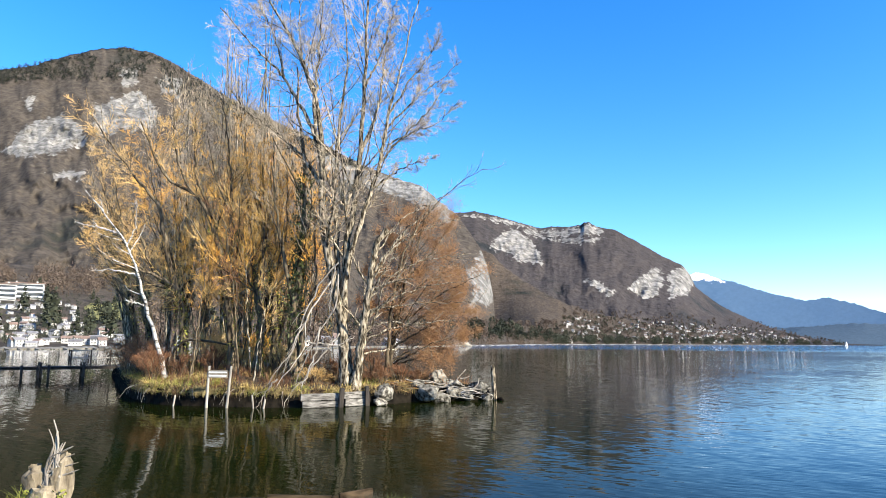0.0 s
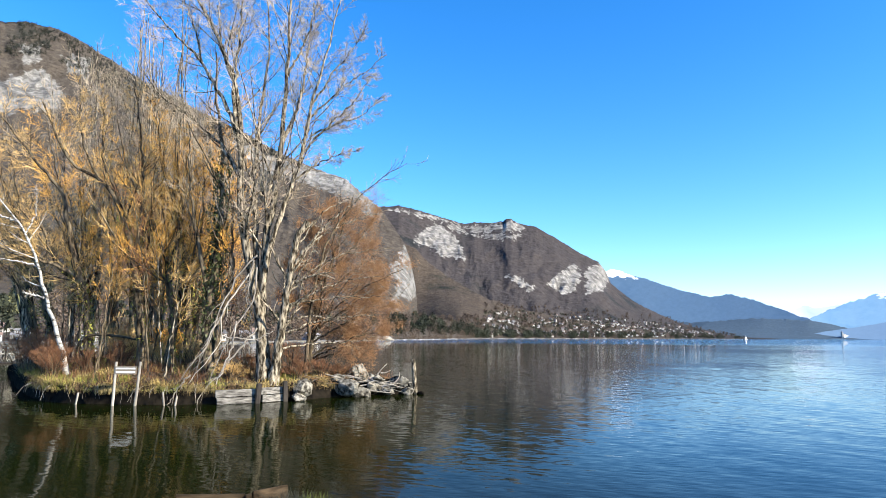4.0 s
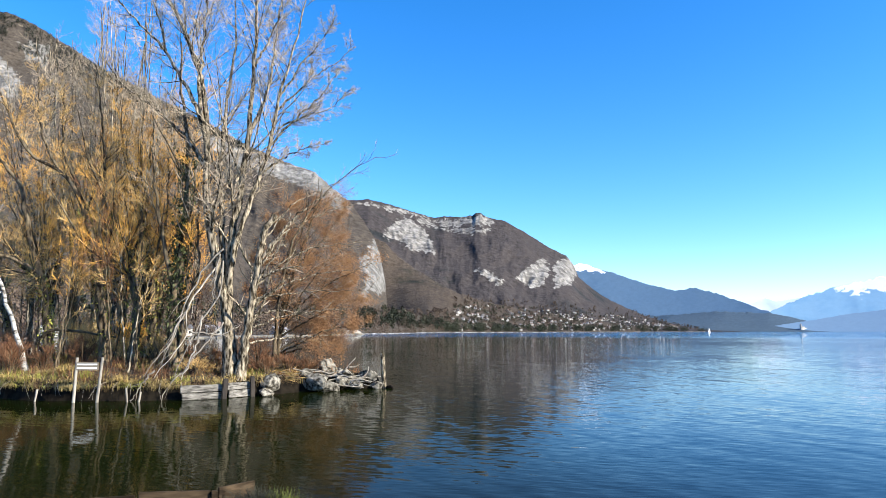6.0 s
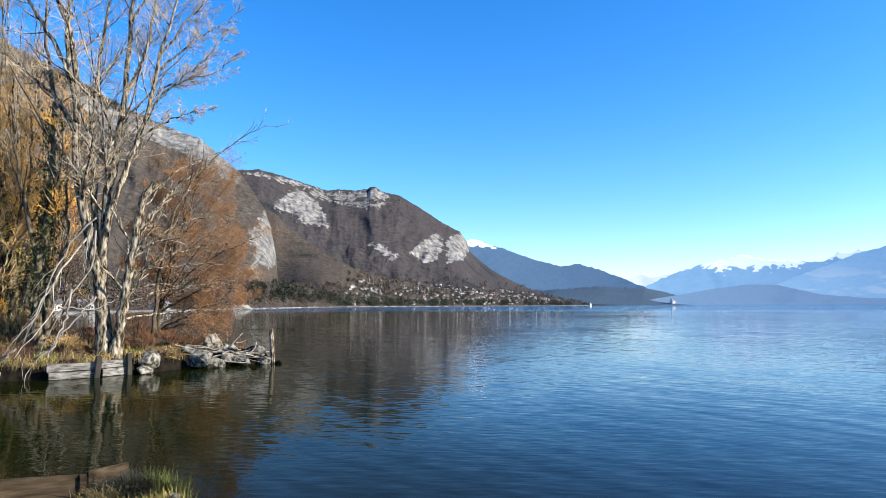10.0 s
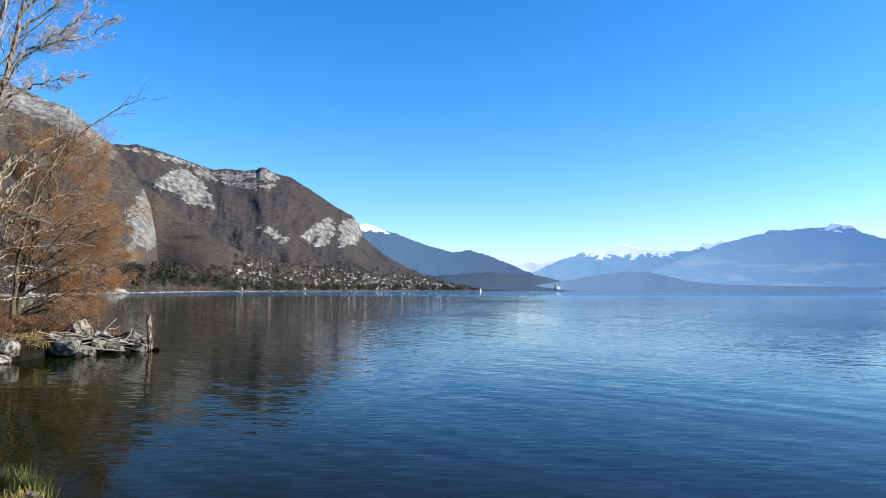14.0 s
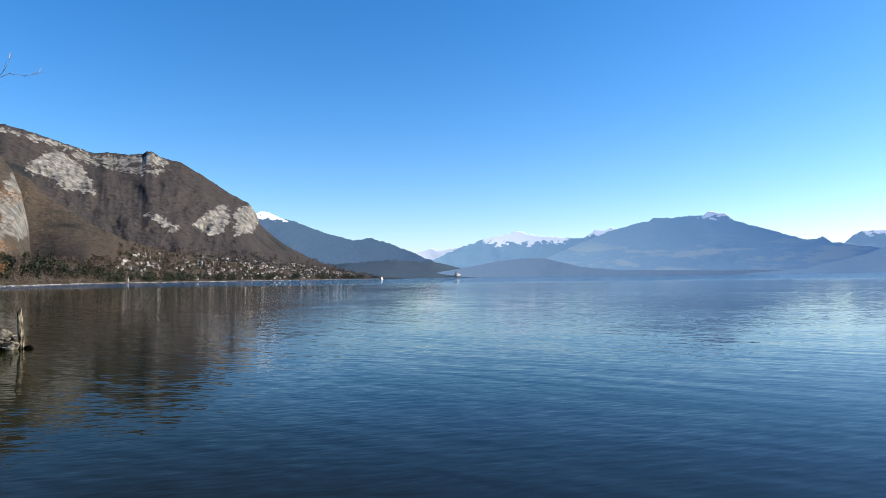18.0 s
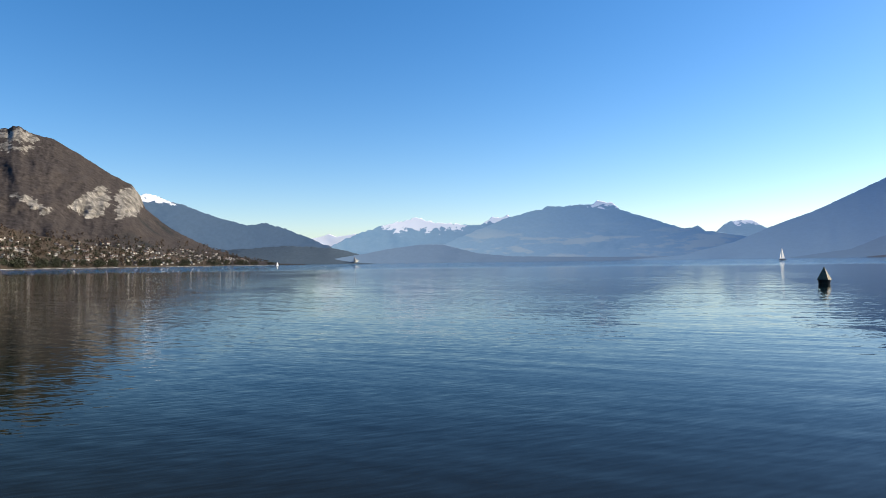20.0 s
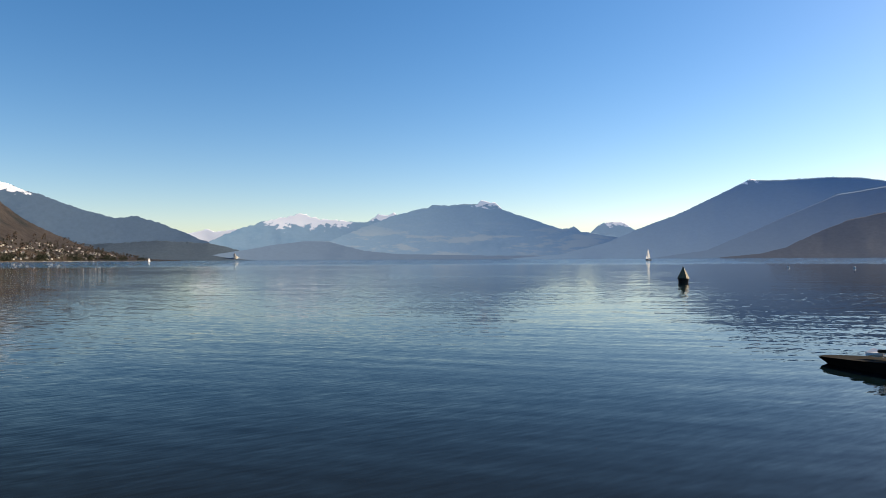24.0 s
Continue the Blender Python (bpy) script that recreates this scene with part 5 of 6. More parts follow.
stalky = np.random.default_rng(19)
blades("dead_stalks", "rusty dead stalks and seedlings in the island grass", island_z, tufts(stalky, ISLAND, 330, 14, (-15, 1, 21.5, 30), 0.3, lambda x, y: max(0.0, noise.noise(Vector((x * 0.8, y * 0.8, 4.0))) * 2.4 + 0.3), 0.14), 0.42, 0.010, RUST_TWIG, 9, 0.7, 0.33)
blades("withered_sedge", "dark withered sedge in hollows of the island", island_z, tufts(stalky, ISLAND, 260, 22, (-15, 0, 21.5, 27), 0.1, lambda x, y: max(0.0, noise.noise(Vector((x * 1.1, y * 1.1, 14.0))) * 2.4 + 0.2), 0.13), 0.22, 0.014, BARE_WOODS, 10, 1.2, 0.33)

# dead branches hanging from the tall tree to the ground
dead = thing("dead_branches", "bleached broken branches hanging down to the grass", "branch", (-4.9, 22.0, g_(-4.9, 22.2)))
db = np.array(dead.location)
dr = np.random.default_rng(5)
for k, line in enumerate(([(-3.7, 22.9, 4.9), (-4.3, 22.6, 4.1), (-4.7, 22.3, 3.0), (-5.3, 22.0, 1.0), (-5.5, 21.9, 0.6)], [(-3.7, 22.9, 4.5), (-3.75, 22.6, 3.4), (-4.5, 22.2, 1.8), (-4.9, 22.0, 0.6)], [(-3.9, 22.9, 4.3), (-4.6, 22.4, 3.0), (-4.7, 22.1, 1.8), (-5.4, 21.7, 0.7)],
        [(-3.8, 22.8, 4.7), (-3.9, 22.6, 3.9), (-4.0, 22.5, 2.6)], [(-4.2, 22.4, 2.6), (-4.3, 22.0, 1.5), (-4.6, 21.7, 0.6)], [(-4.6, 22.3, 2.9), (-5.2, 22.0, 1.6), (-5.9, 21.8, 0.6)], [(-3.6, 22.8, 2.4), (-4.2, 22.2, 1.5), (-5.0, 21.6, 0.3), (-5.1, 21.4, -0.1)],
        [(-4.5, 22.2, 2.1), (-3.6, 22.3, 2.0), (-3.0, 22.4, 2.3)], [(-5.4, 21.7, 0.9), (-5.8, 21.5, 0.4), (-6.0, 21.4, -0.1)])):
    P = (spline(line, 14) - db)[None]
    P[:, 1:-1] += dr.normal(size=P[:, 1:-1].shape) * 0.03
    R = np.linspace(0.034, 0.010, 14)[None]
    P1, R1 = sprout(dr, P, R, 6, 0.3, 1.0, 0.25, 0.6, -0.5, 4, 0.15, 0.5, 0.005)
    part("branch", fast_mesh("branch", *joined([tubes(P, R, 6), tubes(P1, R1, 4)]), DEAD_WOOD, True), None, dead)

# ---- island edge: planks, piles, rocks, driftwood, sign ----


def post(name, label, x, y, z0, z1, r, mat, lean=(0, 0), sides=8, seed=0, category="post", group=""):
    root = thing(name, label, category, (x, y, 0), group=group)
    n = 7
    P = np.stack([np.linspace(0, lean[0], n), np.linspace(0, lean[1], n), np.linspace(z0, z1, n)], 1)[None]
    rr = np.random.default_rng(seed)
    R = (r * (1 + 0.12 * rr.normal(size=n)))[None]
    v, q = tubes(P, R, sides)
    v = v + rr.normal(size=v.shape) * r * 0.05
    c = np.array([[lean[0], lean[1], z1 + r * 0.25]])
    cap = np.array([[(n - 1) * sides + i, (n - 1) * sides + (i + 1) % sides, (n - 1) * sides + (i + 2) % sides, len(v)] for i in range(0, sides, 2)])
    part("shaft", fast_mesh("shaft", np.vstack([v, c]), np.vstack([q, cap]), mat, True), None, root)
    return root


edge = thing("retaining_wall", "weathered plank edging along the island shore", "edging", (-3.4, 21.9, 0))
for k, (x, y, ln, tn, z, h) in enumerate(((-3.95, 21.62, 1.30, 24, 0.34, 0.22), (-3.93, 21.60, 1.24, 24, 0.11, 0.2), (-2.92, 22.2, 0.85, 40, 0.36, 0.22), (-2.9, 22.18, 0.8, 40, 0.12, 0.22))):
    bm = bmesh.new()
    box(bm, ln, 0.07, h, (x + 3.4, y - 21.9, z), (2 * (-1) ** k, 0, tn), 0.012, 0.02, k)
    part("plank", bm, OLD_PLANK, edge)
for k, (x, y, z1) in enumerate(((-3.32, 21.75, 0.62), (-2.52, 22.35, 0.66))):
    bm = bmesh.new()
    box(bm, 0.15, 0.15, z1 + 0.6, (x + 3.4, y - 21.9, (z1 - 0.6) / 2), (2, 3 * (-1) ** k, 20), 0.02, 0.02, k + 9)
    part("support_post", bm, DARK_WOOD, edge, "dark wet post")
for k, (x, y, z1) in enumerate(((-8.9, 21.85, 0.36), (-5.95, 21.2, 0.42), (-5.75, 21.15, 0.3))):
    post("stake", "old grey stake at the island's edge", x, y, -0.5, z1, 0.03, DEAD_WOOD, (0.12 * (-1) ** k, 0), 6, k, group="edge stakes")

rr_ = np.random.default_rng(23)
lines = []
for k in range(24):
    i = rr_.integers(3, 8)
    f = rr_.random()
    ax, ay = np.array(ISLAND[i]) * (1 - f) + np.array(ISLAND[i + 1]) * f
    dx, dy = rr_.normal() * 0.12, -0.12 - 0.16 * rr_.random()
    lines.append(spline([(ax, ay + 0.15, 0.56), (ax + dx * 0.5, ay + dy, 0.42), (ax + dx, ay + dy - 0.05, rr_.uniform(0.0, 0.25))], 6))
roots = tagged(new("hanging_roots", fast_mesh("hanging_roots", *tubes(np.array(lines), np.linspace(1, 0.4, 6)[None] * rr_.uniform(0.003, 0.010, (24, 1)), 4), DEAD_WOOD)), "pale roots hanging from the island's undercut edge", "roots", kind="stuff")


def rock(x, y, z, sx, sy, sz, seed, mat=ROCK, label="pale lichened shore rock"):
    bm = bmesh.new()
    rr = np.random.default_rng(int(seed * 13 + 5))
    for p in rr.normal(size=(20, 3)):
        bm.verts.new(Vector(p).normalized() * rr.uniform(0.8, 1.1))
    hull_ = bmesh.ops.convex_hull(bm, input=bm.verts[:])
    bmesh.ops.delete(bm, geom=[v for v in bm.verts if not v.link_faces], context="VERTS")
    bmesh.ops.subdivide_edges(bm, edges=bm.edges[:], cuts=2, use_grid_fill=True)
    bmesh.ops.smooth_vert(bm, verts=bm.verts[:], factor=0.35, use_axis_x=True, use_axis_y=True, use_axis_z=True)
    for v in bm.verts:
        p = v.co + Vector((seed * 3.7, seed, 0))
        v.co *= 1.04 + 0.13 * noise.noise(p * 1.7) + 0.05 * noise.noise(p * 5.0)
        v.co = Vector((v.co.x * sx, v.co.y * sy, v.co.z * sz))
    me = bpy.data.meshes.new("rock")
    bm.to_mesh(me)
    bm.free()
    me.materials.append(mat)
    ob = new("rock", me)
    ob.matrix_basis = pose(x, y, z, 0, 0, seed * 47)
    return tagged(ob, label, "rock", "shore rocks")


for k, (x, y, z, a, b_, c_) in enumerate(((-2.05, 22.95, 0.36, 0.44, 0.3, 0.36), (-2.1, 22.6, 0.08, 0.52, 0.28, 0.18), (-0.55, 23.7, 0.30, 0.62, 0.36, 0.40), (-0.05, 23.95, 0.14, 0.45, 0.35, 0.28), (-0.2, 24.6, 0.78, 0.55, 0.4, 0.32), (0.35, 24.4, 0.34, 0.42, 0.3, 0.30), (1.3, 24.65, 0.46, 0.48, 0.3, 0.26), (0.75, 24.8, 0.22, 0.5, 0.4, 0.27),
        (0.2, 24.9, 0.5, 0.4, 0.4, 0.3), (1.65, 24.7, 0.1, 0.3, 0.25, 0.2), (-0.9, 23.95, 0.62, 0.30, 0.25, 0.22), (0.55, 24.3, 0.62, 0.26, 0.2, 0.16), (0.95, 24.35, 0.16, 0.26, 0.2, 0.18))):
    rock(x, y, z, a, b_, c_, k + 1)
pile = thing("driftwood_pile", "tangle of bleached driftwood sticks on the rocks", "driftwood", (0.6, 24.4, 0.4))
dw = np.random.default_rng(17)
for k in range(46):
    x, y = dw.uniform(-0.9, 1.5), dw.uniform(23.9, 24.8)
    ln, a, tilt = dw.uniform(0.4, 1.5), dw.normal() * 0.5, dw.normal() * 0.16
    c = np.array([x - 0.6, y - 24.4 + (x - 0.6) * 0.2, dw.uniform(-0.15, 0.25) - 0.12 * x])
    d = np.array([math.cos(a), math.sin(a) * 0.5, tilt])
    P = spline([c - d * ln / 2, c + dw.normal(size=3) * 0.05, c + d * ln / 2], 6)[None]
    part("stick", fast_mesh("stick", *tubes(P, np.linspace(1, 0.5, 6)[None] * dw.uniform(0.012, 0.035), 5), PALE_WOOD if k % 3 == 0 else DEAD_WOOD, True), None, pile)
for line in ([(-0.25, 0, 0.1), (0.0, -0.05, 0.45), (0.28, -0.05, 0.75)], [(0.05, 0, 0.4), (0.25, 0, 0.42), (0.42, 0.02, 0.5)], [(0.5, 0, 0.0), (0.7, 0, 0.2), (0.75, 0, 0.42)]):
    part("stick", fast_mesh("stick", *tubes(spline(line, 8)[None], np.linspace(0.035, 0.012, 8)[None], 6), DEAD_WOOD, True), None, pile)
brush = thing("brush_heap", "heap of brown brushwood and dead stalks on the shore", "brushwood", (-1.4, 23.8, 0.5))
br = np.random.default_rng(71)
for k in range(90):
    c = np.array([br.normal() * 0.55, br.normal() * 0.22 + 0.0, br.uniform(-0.1, 0.32)])
    c[1] += c[0] * 0.5
    c[2] -= 0.2 * abs(c[0])
    d = np.array([br.normal(), br.normal() * 0.5, br.normal() * 0.28])
    d *= br.uniform(0.3, 0.9) / np.linalg.norm(d) / 2
    P = spline([c - d, c + br.normal(size=3) * 0.04, c + d], 5)[None]
    part("stick", fast_mesh("stick", *tubes(P, np.linspace(1, 0.4, 5)[None] * br.uniform(0.006, 0.018), 4), (DEAD_WOOD, RUST_TWIG, OLIVE_TWIG)[k % 3], True), None, brush)
post("mooring_post", "old dark wooden post at the island's tip", 2.0, 24.8, -0.6, 1.28, 0.085, GREY_BARK, (-0.12, 0), 9, 3)
rock(2.14, 24.7, 0.0, 0.24, 0.16, 0.13, 33, DARK_EARTH, "dark root stump at the foot of the post")
SIGN_PAINT = surface("weathered_sign_paint", (0.12, 0.10, 0.078), (0.25, 0.215, 0.17), 9.0, 0.8, 0.2, (0.3, 1, 1))
sign = thing("sign", "small grey-brown sign board with two pale lines between posts", "sign", (-7.25, 21.3, 0))
for sx, lx in ((-0.33, 0.04), (0.36, 0.02)):
    bm = bmesh.new()
    bmesh.ops.create_cone(bm, cap_ends=True, segments=10, radius1=0.045, radius2=0.04, depth=1.9, matrix=pose(sx + lx, 0, 0.38, 0, 3.5 if sx > 0 else 1.2, 0))
    part("sign_post", bm, PALE_WOOD, sign)
bm = bmesh.new()
box(bm, 0.64, 0.025, 0.24, (0.03, -0.03, 1.07), (0, 0.5, 0), 0.005)
board = part("board", bm, SIGN_PAINT, sign)
for zz in (1.125, 1.02):
    bm = bmesh.new()
    box(bm, 0.56, 0.008, 0.045, (0.03, -0.047, zz), (0, 0.5, 0))
    part("text_bar", bm, WHITE_PAINT, board, "pale unreadable line of writing")
fall = thing("fallen_branch", "thin dark trunk leaning between two trees", "branch", (-9.3, 25.7, 2.0))
part("wood", fast_mesh("wood", *tubes(spline([(-1.1, 0.2, -0.1), (-0.7, 0, 0.16), (0.3, 0, 0.1), (0.9, -0.3, 0.0), (1.6, -0.4, -0.1)], 14)[None], np.linspace(0.06, 0.03, 14)[None], 7), DARK_BARK, True), None, fall)

# ---- footbridge behind the island ----
jetty = thing("footbridge", "dark wooden footbridge on piles with a railing", "bridge", (-22.4, 39.6, 0))
ja, jb = np.array([-29.5, 34.6]), np.array([-18.6, 42.0])
jd = (jb - ja) / np.linalg.norm(jb - ja)
jl = float(np.linalg.norm(jb - ja))
jt = math.degrees(math.atan2(jd[1], jd[0]))
jo = np.array([-22.4, 39.6])
for k, (zz, hh, off_) in enumerate(((0.50, 0.11, -0.5), (0.50, 0.11, 0.5), (0.585, 0.05, 0.0))):
    bm = bmesh.new()
    c = (ja + jb) / 2 + np.array([-jd[1], jd[0]]) * off_ - jo
    box(bm, jl, 0.10 if hh > 0.1 else 1.2, hh, (*c, zz), (0, 0, jt), 0.01, 0.01, k)
    part("beam" if k < 2 else "deck", bm, DARK_WOOD, jetty)
for s in np.arange(0.6, jl, 2.2):
    for off_ in (-0.55, 0.55):
        c = ja + jd * s + np.array([-jd[1], jd[0]]) * off_ - jo
        bm = bmesh.new()
        bmesh.ops.create_cone(bm, cap_ends=True, segments=8, radius1=0.10, radius2=0.085, depth=1.7, matrix=pose(*c, 0.0))
        part("support_post", bm, DARK_WOOD, jetty)
for off_ in (-0.6, 0.6):
    for s in np.arange(jl * 0.66, jl * 0.97, 1.05):
        c = ja + jd * s + np.array([-jd[1], jd[0]]) * off_ - jo
        bm = bmesh.new()
        box(bm, 0.08, 0.08, 0.95, (*c, 1.1), (0, 0, jt), 0.008)
        part("rail_post", bm, DARK_WOOD, jetty)
    for zz in (1.55, 1.1):
        c = ja + jd * jl * 0.82 + np.array([-jd[1], jd[0]]) * off_ - jo
        bm = bmesh.new()
        box(bm, jl * 0.32, 0.05, 0.06, (*c, zz), (0, 0, jt), 0.008)
        part("rail", bm, PALE_WOOD, jetty, "pale weathered rail")
    for s in np.arange(jl * 0.67, jl * 0.95, 0.26):
        for tip in (-0.3, 0.32):
            a_, b_ = ja + jd * s + np.array([-jd[1], jd[0]]) * off_ - jo, ja + jd * (s + tip) + np.array([-jd[1], jd[0]]) * off_ - jo
            part("lattice_stick", fast_mesh("lattice_stick", *tubes(np.array([[(*a_, 0.68), (*((a_ + b_) / 2), 1.1), (*b_, 1.52)]]), np.full((1, 3), 0.016), 4), PALE_WOOD), None, jetty)
for s in (0.28, 0.33, 0.5, 0.56, 0.6):
    c = ja + jd * jl * s
    post("jetty_pile", "dark mooring pile by the footbridge", c[0] + 0.3, c[1] - 1.0, -0.6, 0.72, 0.07, DARK_WOOD, (0, 0), 8, int(s * 100), group="jetty piles")

# ---- near bank: stump, planks, tufts ----
STUMP_WOOD = surface("rotten_stump_wood", (0.07, 0.052, 0.032), (0.34, 0.28, 0.19), 14.0, 0.95, 0.8, (1, 1, 0.25))
stump = thing("tree_stump", "rotten split stump with pale splinters and moss", "stump", (-4.62, 8.0, float(bank_z(-4.62, 8.0)) + 0.06))
stump.scale = (1.12, 1.12, 1.12)
for k, (x, y, h, r) in enumerate(((-0.17, 0.02, 0.52, 0.11), (0.13, 0.03, 0.66, 0.085), (-0.02, -0.03, 0.34, 0.17), (0.02, 0.06, 0.48, 0.10))):
    n = 18
    f = np.linspace(0, 1, n)
    P = np.stack([x * (0.75 + 0.25 * f) + 0.02 * np.sin(5 * f + k), np.full(n, y), -0.15 + (h + 0.15) * f], 1)[None]
    R = (r * (1.35 - 0.45 * f) * np.where(f > 0.93, 0.55, 1.0) * (1 + 0.1 * np.sin(9 * f + 2 * k)))[None]
    v, q = tubes(P, R, 20)
    v += np.array([noise.noise_vector(Vector((p[0] * 16, p[1] * 16, p[2] * 5))) for p in v]) * 0.030 + np.array([noise.noise_vector(Vector((p[0] * 45, p[1] * 45, p[2] * 12))) for p in v]) * 0.012
    part("wood", fast_mesh("wood", v, q, STUMP_WOOD, False), None, stump)
sr = np.random.default_rng(9)
for k in range(17):
    x = sr.uniform(-0.05, 0.09)
    h = sr.uniform(0.60, 1.10) if k < 9 else sr.uniform(0.45, 0.75)
    tip = (x + (sr.normal() * 0.03 if k < 9 else sr.uniform(0.05, 0.27)), -0.02 + sr.normal() * 0.02, h)
    P = spline([(x, -0.03, 0.2), (x + sr.normal() * 0.035, -0.03, h * 0.55), (x + sr.normal() * 0.03, -0.03, h * 0.8), tip], 9)[None]
    part("splinter", fast_mesh("splinter", *tubes(P, (np.linspace(0.022, 0.006, 9) * (1 + 0.3 * sr.normal(size=9)))[None], 5), DEAD_WOOD, True), None, stump)
moss_at = [(-0.22 + 0.44 * sr.random(), -0.14 + 0.1 * sr.random(), 0.02 + 0.28 * sr.random()) for _ in range(260)]
tagged(part("moss", fast_mesh("moss", *leaves(sr, moss_at, 0.022), GREEN_GRASS), None, stump, "yellow-green moss"), kind="stuff")
near_edge = thing("plank_edging", "low brown plank edging on the near shore", "edging", (-1.5, 7.8, 0))
for k, (x0, y0, x1, y1, z) in enumerate(((-2.9, 7.75, -2.02, 7.72, 0.26), (-2.0, 7.76, -1.26, 7.82, 0.285), (-1.18, 7.84, -0.82, 8.08, 0.30))):
    bm = bmesh.new()
    box(bm, math.hypot(x1 - x0, y1 - y0), 0.035, 0.26, ((x0 + x1) / 2 + 1.5, (y0 + y1) / 2 - 7.8, z - 0.05), (0, -2 * (-1) ** k, math.degrees(math.atan2(y1 - y0, x1 - x0))), 0.006, 0.01, k)
    part("plank", bm, BROWN_PLANK, near_edge)
for x, y, z in ((-1.22, 7.80, 0.30), (-2.05, 7.70, 0.26)):
    bm = bmesh.new()
    box(bm, 0.07, 0.06, 0.6, (x + 1.5, y - 7.8, z - 0.25), (0, 0, 10), 0.01, 0.008, 4)
    part("peg", bm, BROWN_PLANK, near_edge)


RUSH_GREEN = surface("green_rushes", (0.055, 0.075, 0.014), (0.25, 0.27, 0.05), 3.0, 0.85, 0)
DARK_SEDGE = surface("dark_withered_sedge", (0.012, 0.012, 0.008), (0.06, 0.055, 0.03), 3.0, 0.8, 0)


def tuft(label, x, y, n, length, width, mat, seed, r, droop):
    tr = np.random.default_rng(seed)
    pl = [(x + tr.normal() * r, y + tr.normal() * r * 0.8) for _ in range(n)]
    ob = blades("grass_tuft", label, bank_z, pl, length, width, mat, seed, droop)
    return ob


tuft("green rushy grass tuft at the water's edge", -0.34, 7.74, 1700, 0.25, 0.007, RUSH_GREEN, 51, 0.11, 0.6)
tuft("dry blades in the rushy tuft", -0.22, 7.70, 70, 0.26, 0.005, RUST_TWIG, 57, 0.09, 0.7)
tuft("dry yellow grass tuft beside the plank edging", -1.0, 7.52, 420, 0.17, 0.008, DRY_GRASS, 52, 0.09, 1.0)
tuft("dark withered sedge tuft", -0.70, 7.74, 2600, 0.28, 0.010, DARK_SEDGE, 53, 0.11, 1.2)
tuft("dry grass tuft at the bank's edge", -2.5, 7.45, 300, 0.14, 0.008, DRY_GRASS, 54, 0.12, 0.9)
tuft("yellow-green grass tuft at the foot of the stump", -4.5, 7.85, 900, 0.22, 0.010, GREEN_GRASS, 55, 0.2, 0.7)
tuft("yellow grass tuft over the plank edging", -1.02, 7.74, 420, 0.19, 0.007, DRY_GRASS, 58, 0.07, 1.0)
tuft("mossy grass tuft beside the planks", -2.75, 7.55, 500, 0.16, 0.008, GREEN_GRASS, 59, 0.12, 0.8)
tuft("dark sedge hanging over the planks", -1.7, 7.5, 300, 0.12, 0.008, DARK_SEDGE, 60, 0.10, 1.2)
tuft("brown withered grass tuft", -0.45, 7.4, 160, 0.10, 0.010, DRY_GRASS, 56, 0.12, 0.9)
for k, (x, y, s) in enumerate(((-1.9, 7.55, 0.1), (-1.75, 7.5, 0.07), (-1.3, 7.4, 0.08), (-0.3, 7.3, 0.06), (0.02, 7.5, 0.07), (-0.12, 7.2, 0.05), (0.1, 7.0, 0.06))):
    rock(x, y, float(bank_z(x, y)) + s * 0.3, s, s * 0.8, s * 0.6, 40 + k, ROCK, "small pale stone on the bank")

# ---- far shore: houses, woods, quay ----


def house_model(w, d, h, pitch, roof, floors, label, wall=HOUSE_WALL):
    """A gabled house round its own foot, 3 m sunk into the slope."""
    root = thing("house", label, "house", (0, 0, -500), group="houses on the far shore")
    bm = bmesh.new()
    zs = [-3, h]
    vs = [bm.verts.new((x, y, z)) for z in zs for x, y in ((-w / 2, -d / 2), (w / 2, -d / 2), (w / 2, d / 2), (-w / 2, d / 2))]
    g1, g2 = bm.verts.new((-w / 2, 0, h + pitch)), bm.verts.new((w / 2, 0, h + pitch))
    for f in ((0, 1, 5, 4), (2, 3, 7, 6)):
        bm.faces.new([vs[i] for i in f])
    bm.faces.new([vs[1], vs[2], vs[6], g2, vs[5]])
    bm.faces.new([vs[3], vs[0], vs[4], g1, vs[7]])
    part("wall", bm, wall, root)
    o, t = 0.7, 0.25
    for sgn in (-1, 1):
        bm = bmesh.new()
        e = pitch * o / (d / 2)
        a = [(-w / 2 - o, sgn * (d / 2 + o), h - e), (w / 2 + o, sgn * (d / 2 + o), h - e), (w / 2 + o, 0, h + pitch + 0.02), (-w / 2 - o, 0, h + pitch + 0.02)]
        lo = [bm.verts.new(p) for p in a]
        hi = [bm.verts.new((p[0], p[1], p[2] + t)) for p in a]
        bm.faces.new(lo), bm.faces.new(hi[::-1])
        for i in range(4):
            bm.faces.new([lo[i], hi[i], hi[(i + 1) % 4], lo[(i + 1) % 4]])
        part("roof", bm, roof, root)
    n = max(2, int(w / 3))
    for fl in range(floors):
        for k in range(n):
            bm = bmesh.new()
            box(bm, 1.1, 0.12, 1.35, ((k + 0.5) / n * w - w / 2, -d / 2 - 0.03, 1.5 + fl * 2.7))
            part("window", bm, WINDOW_DARK, root)
    return root


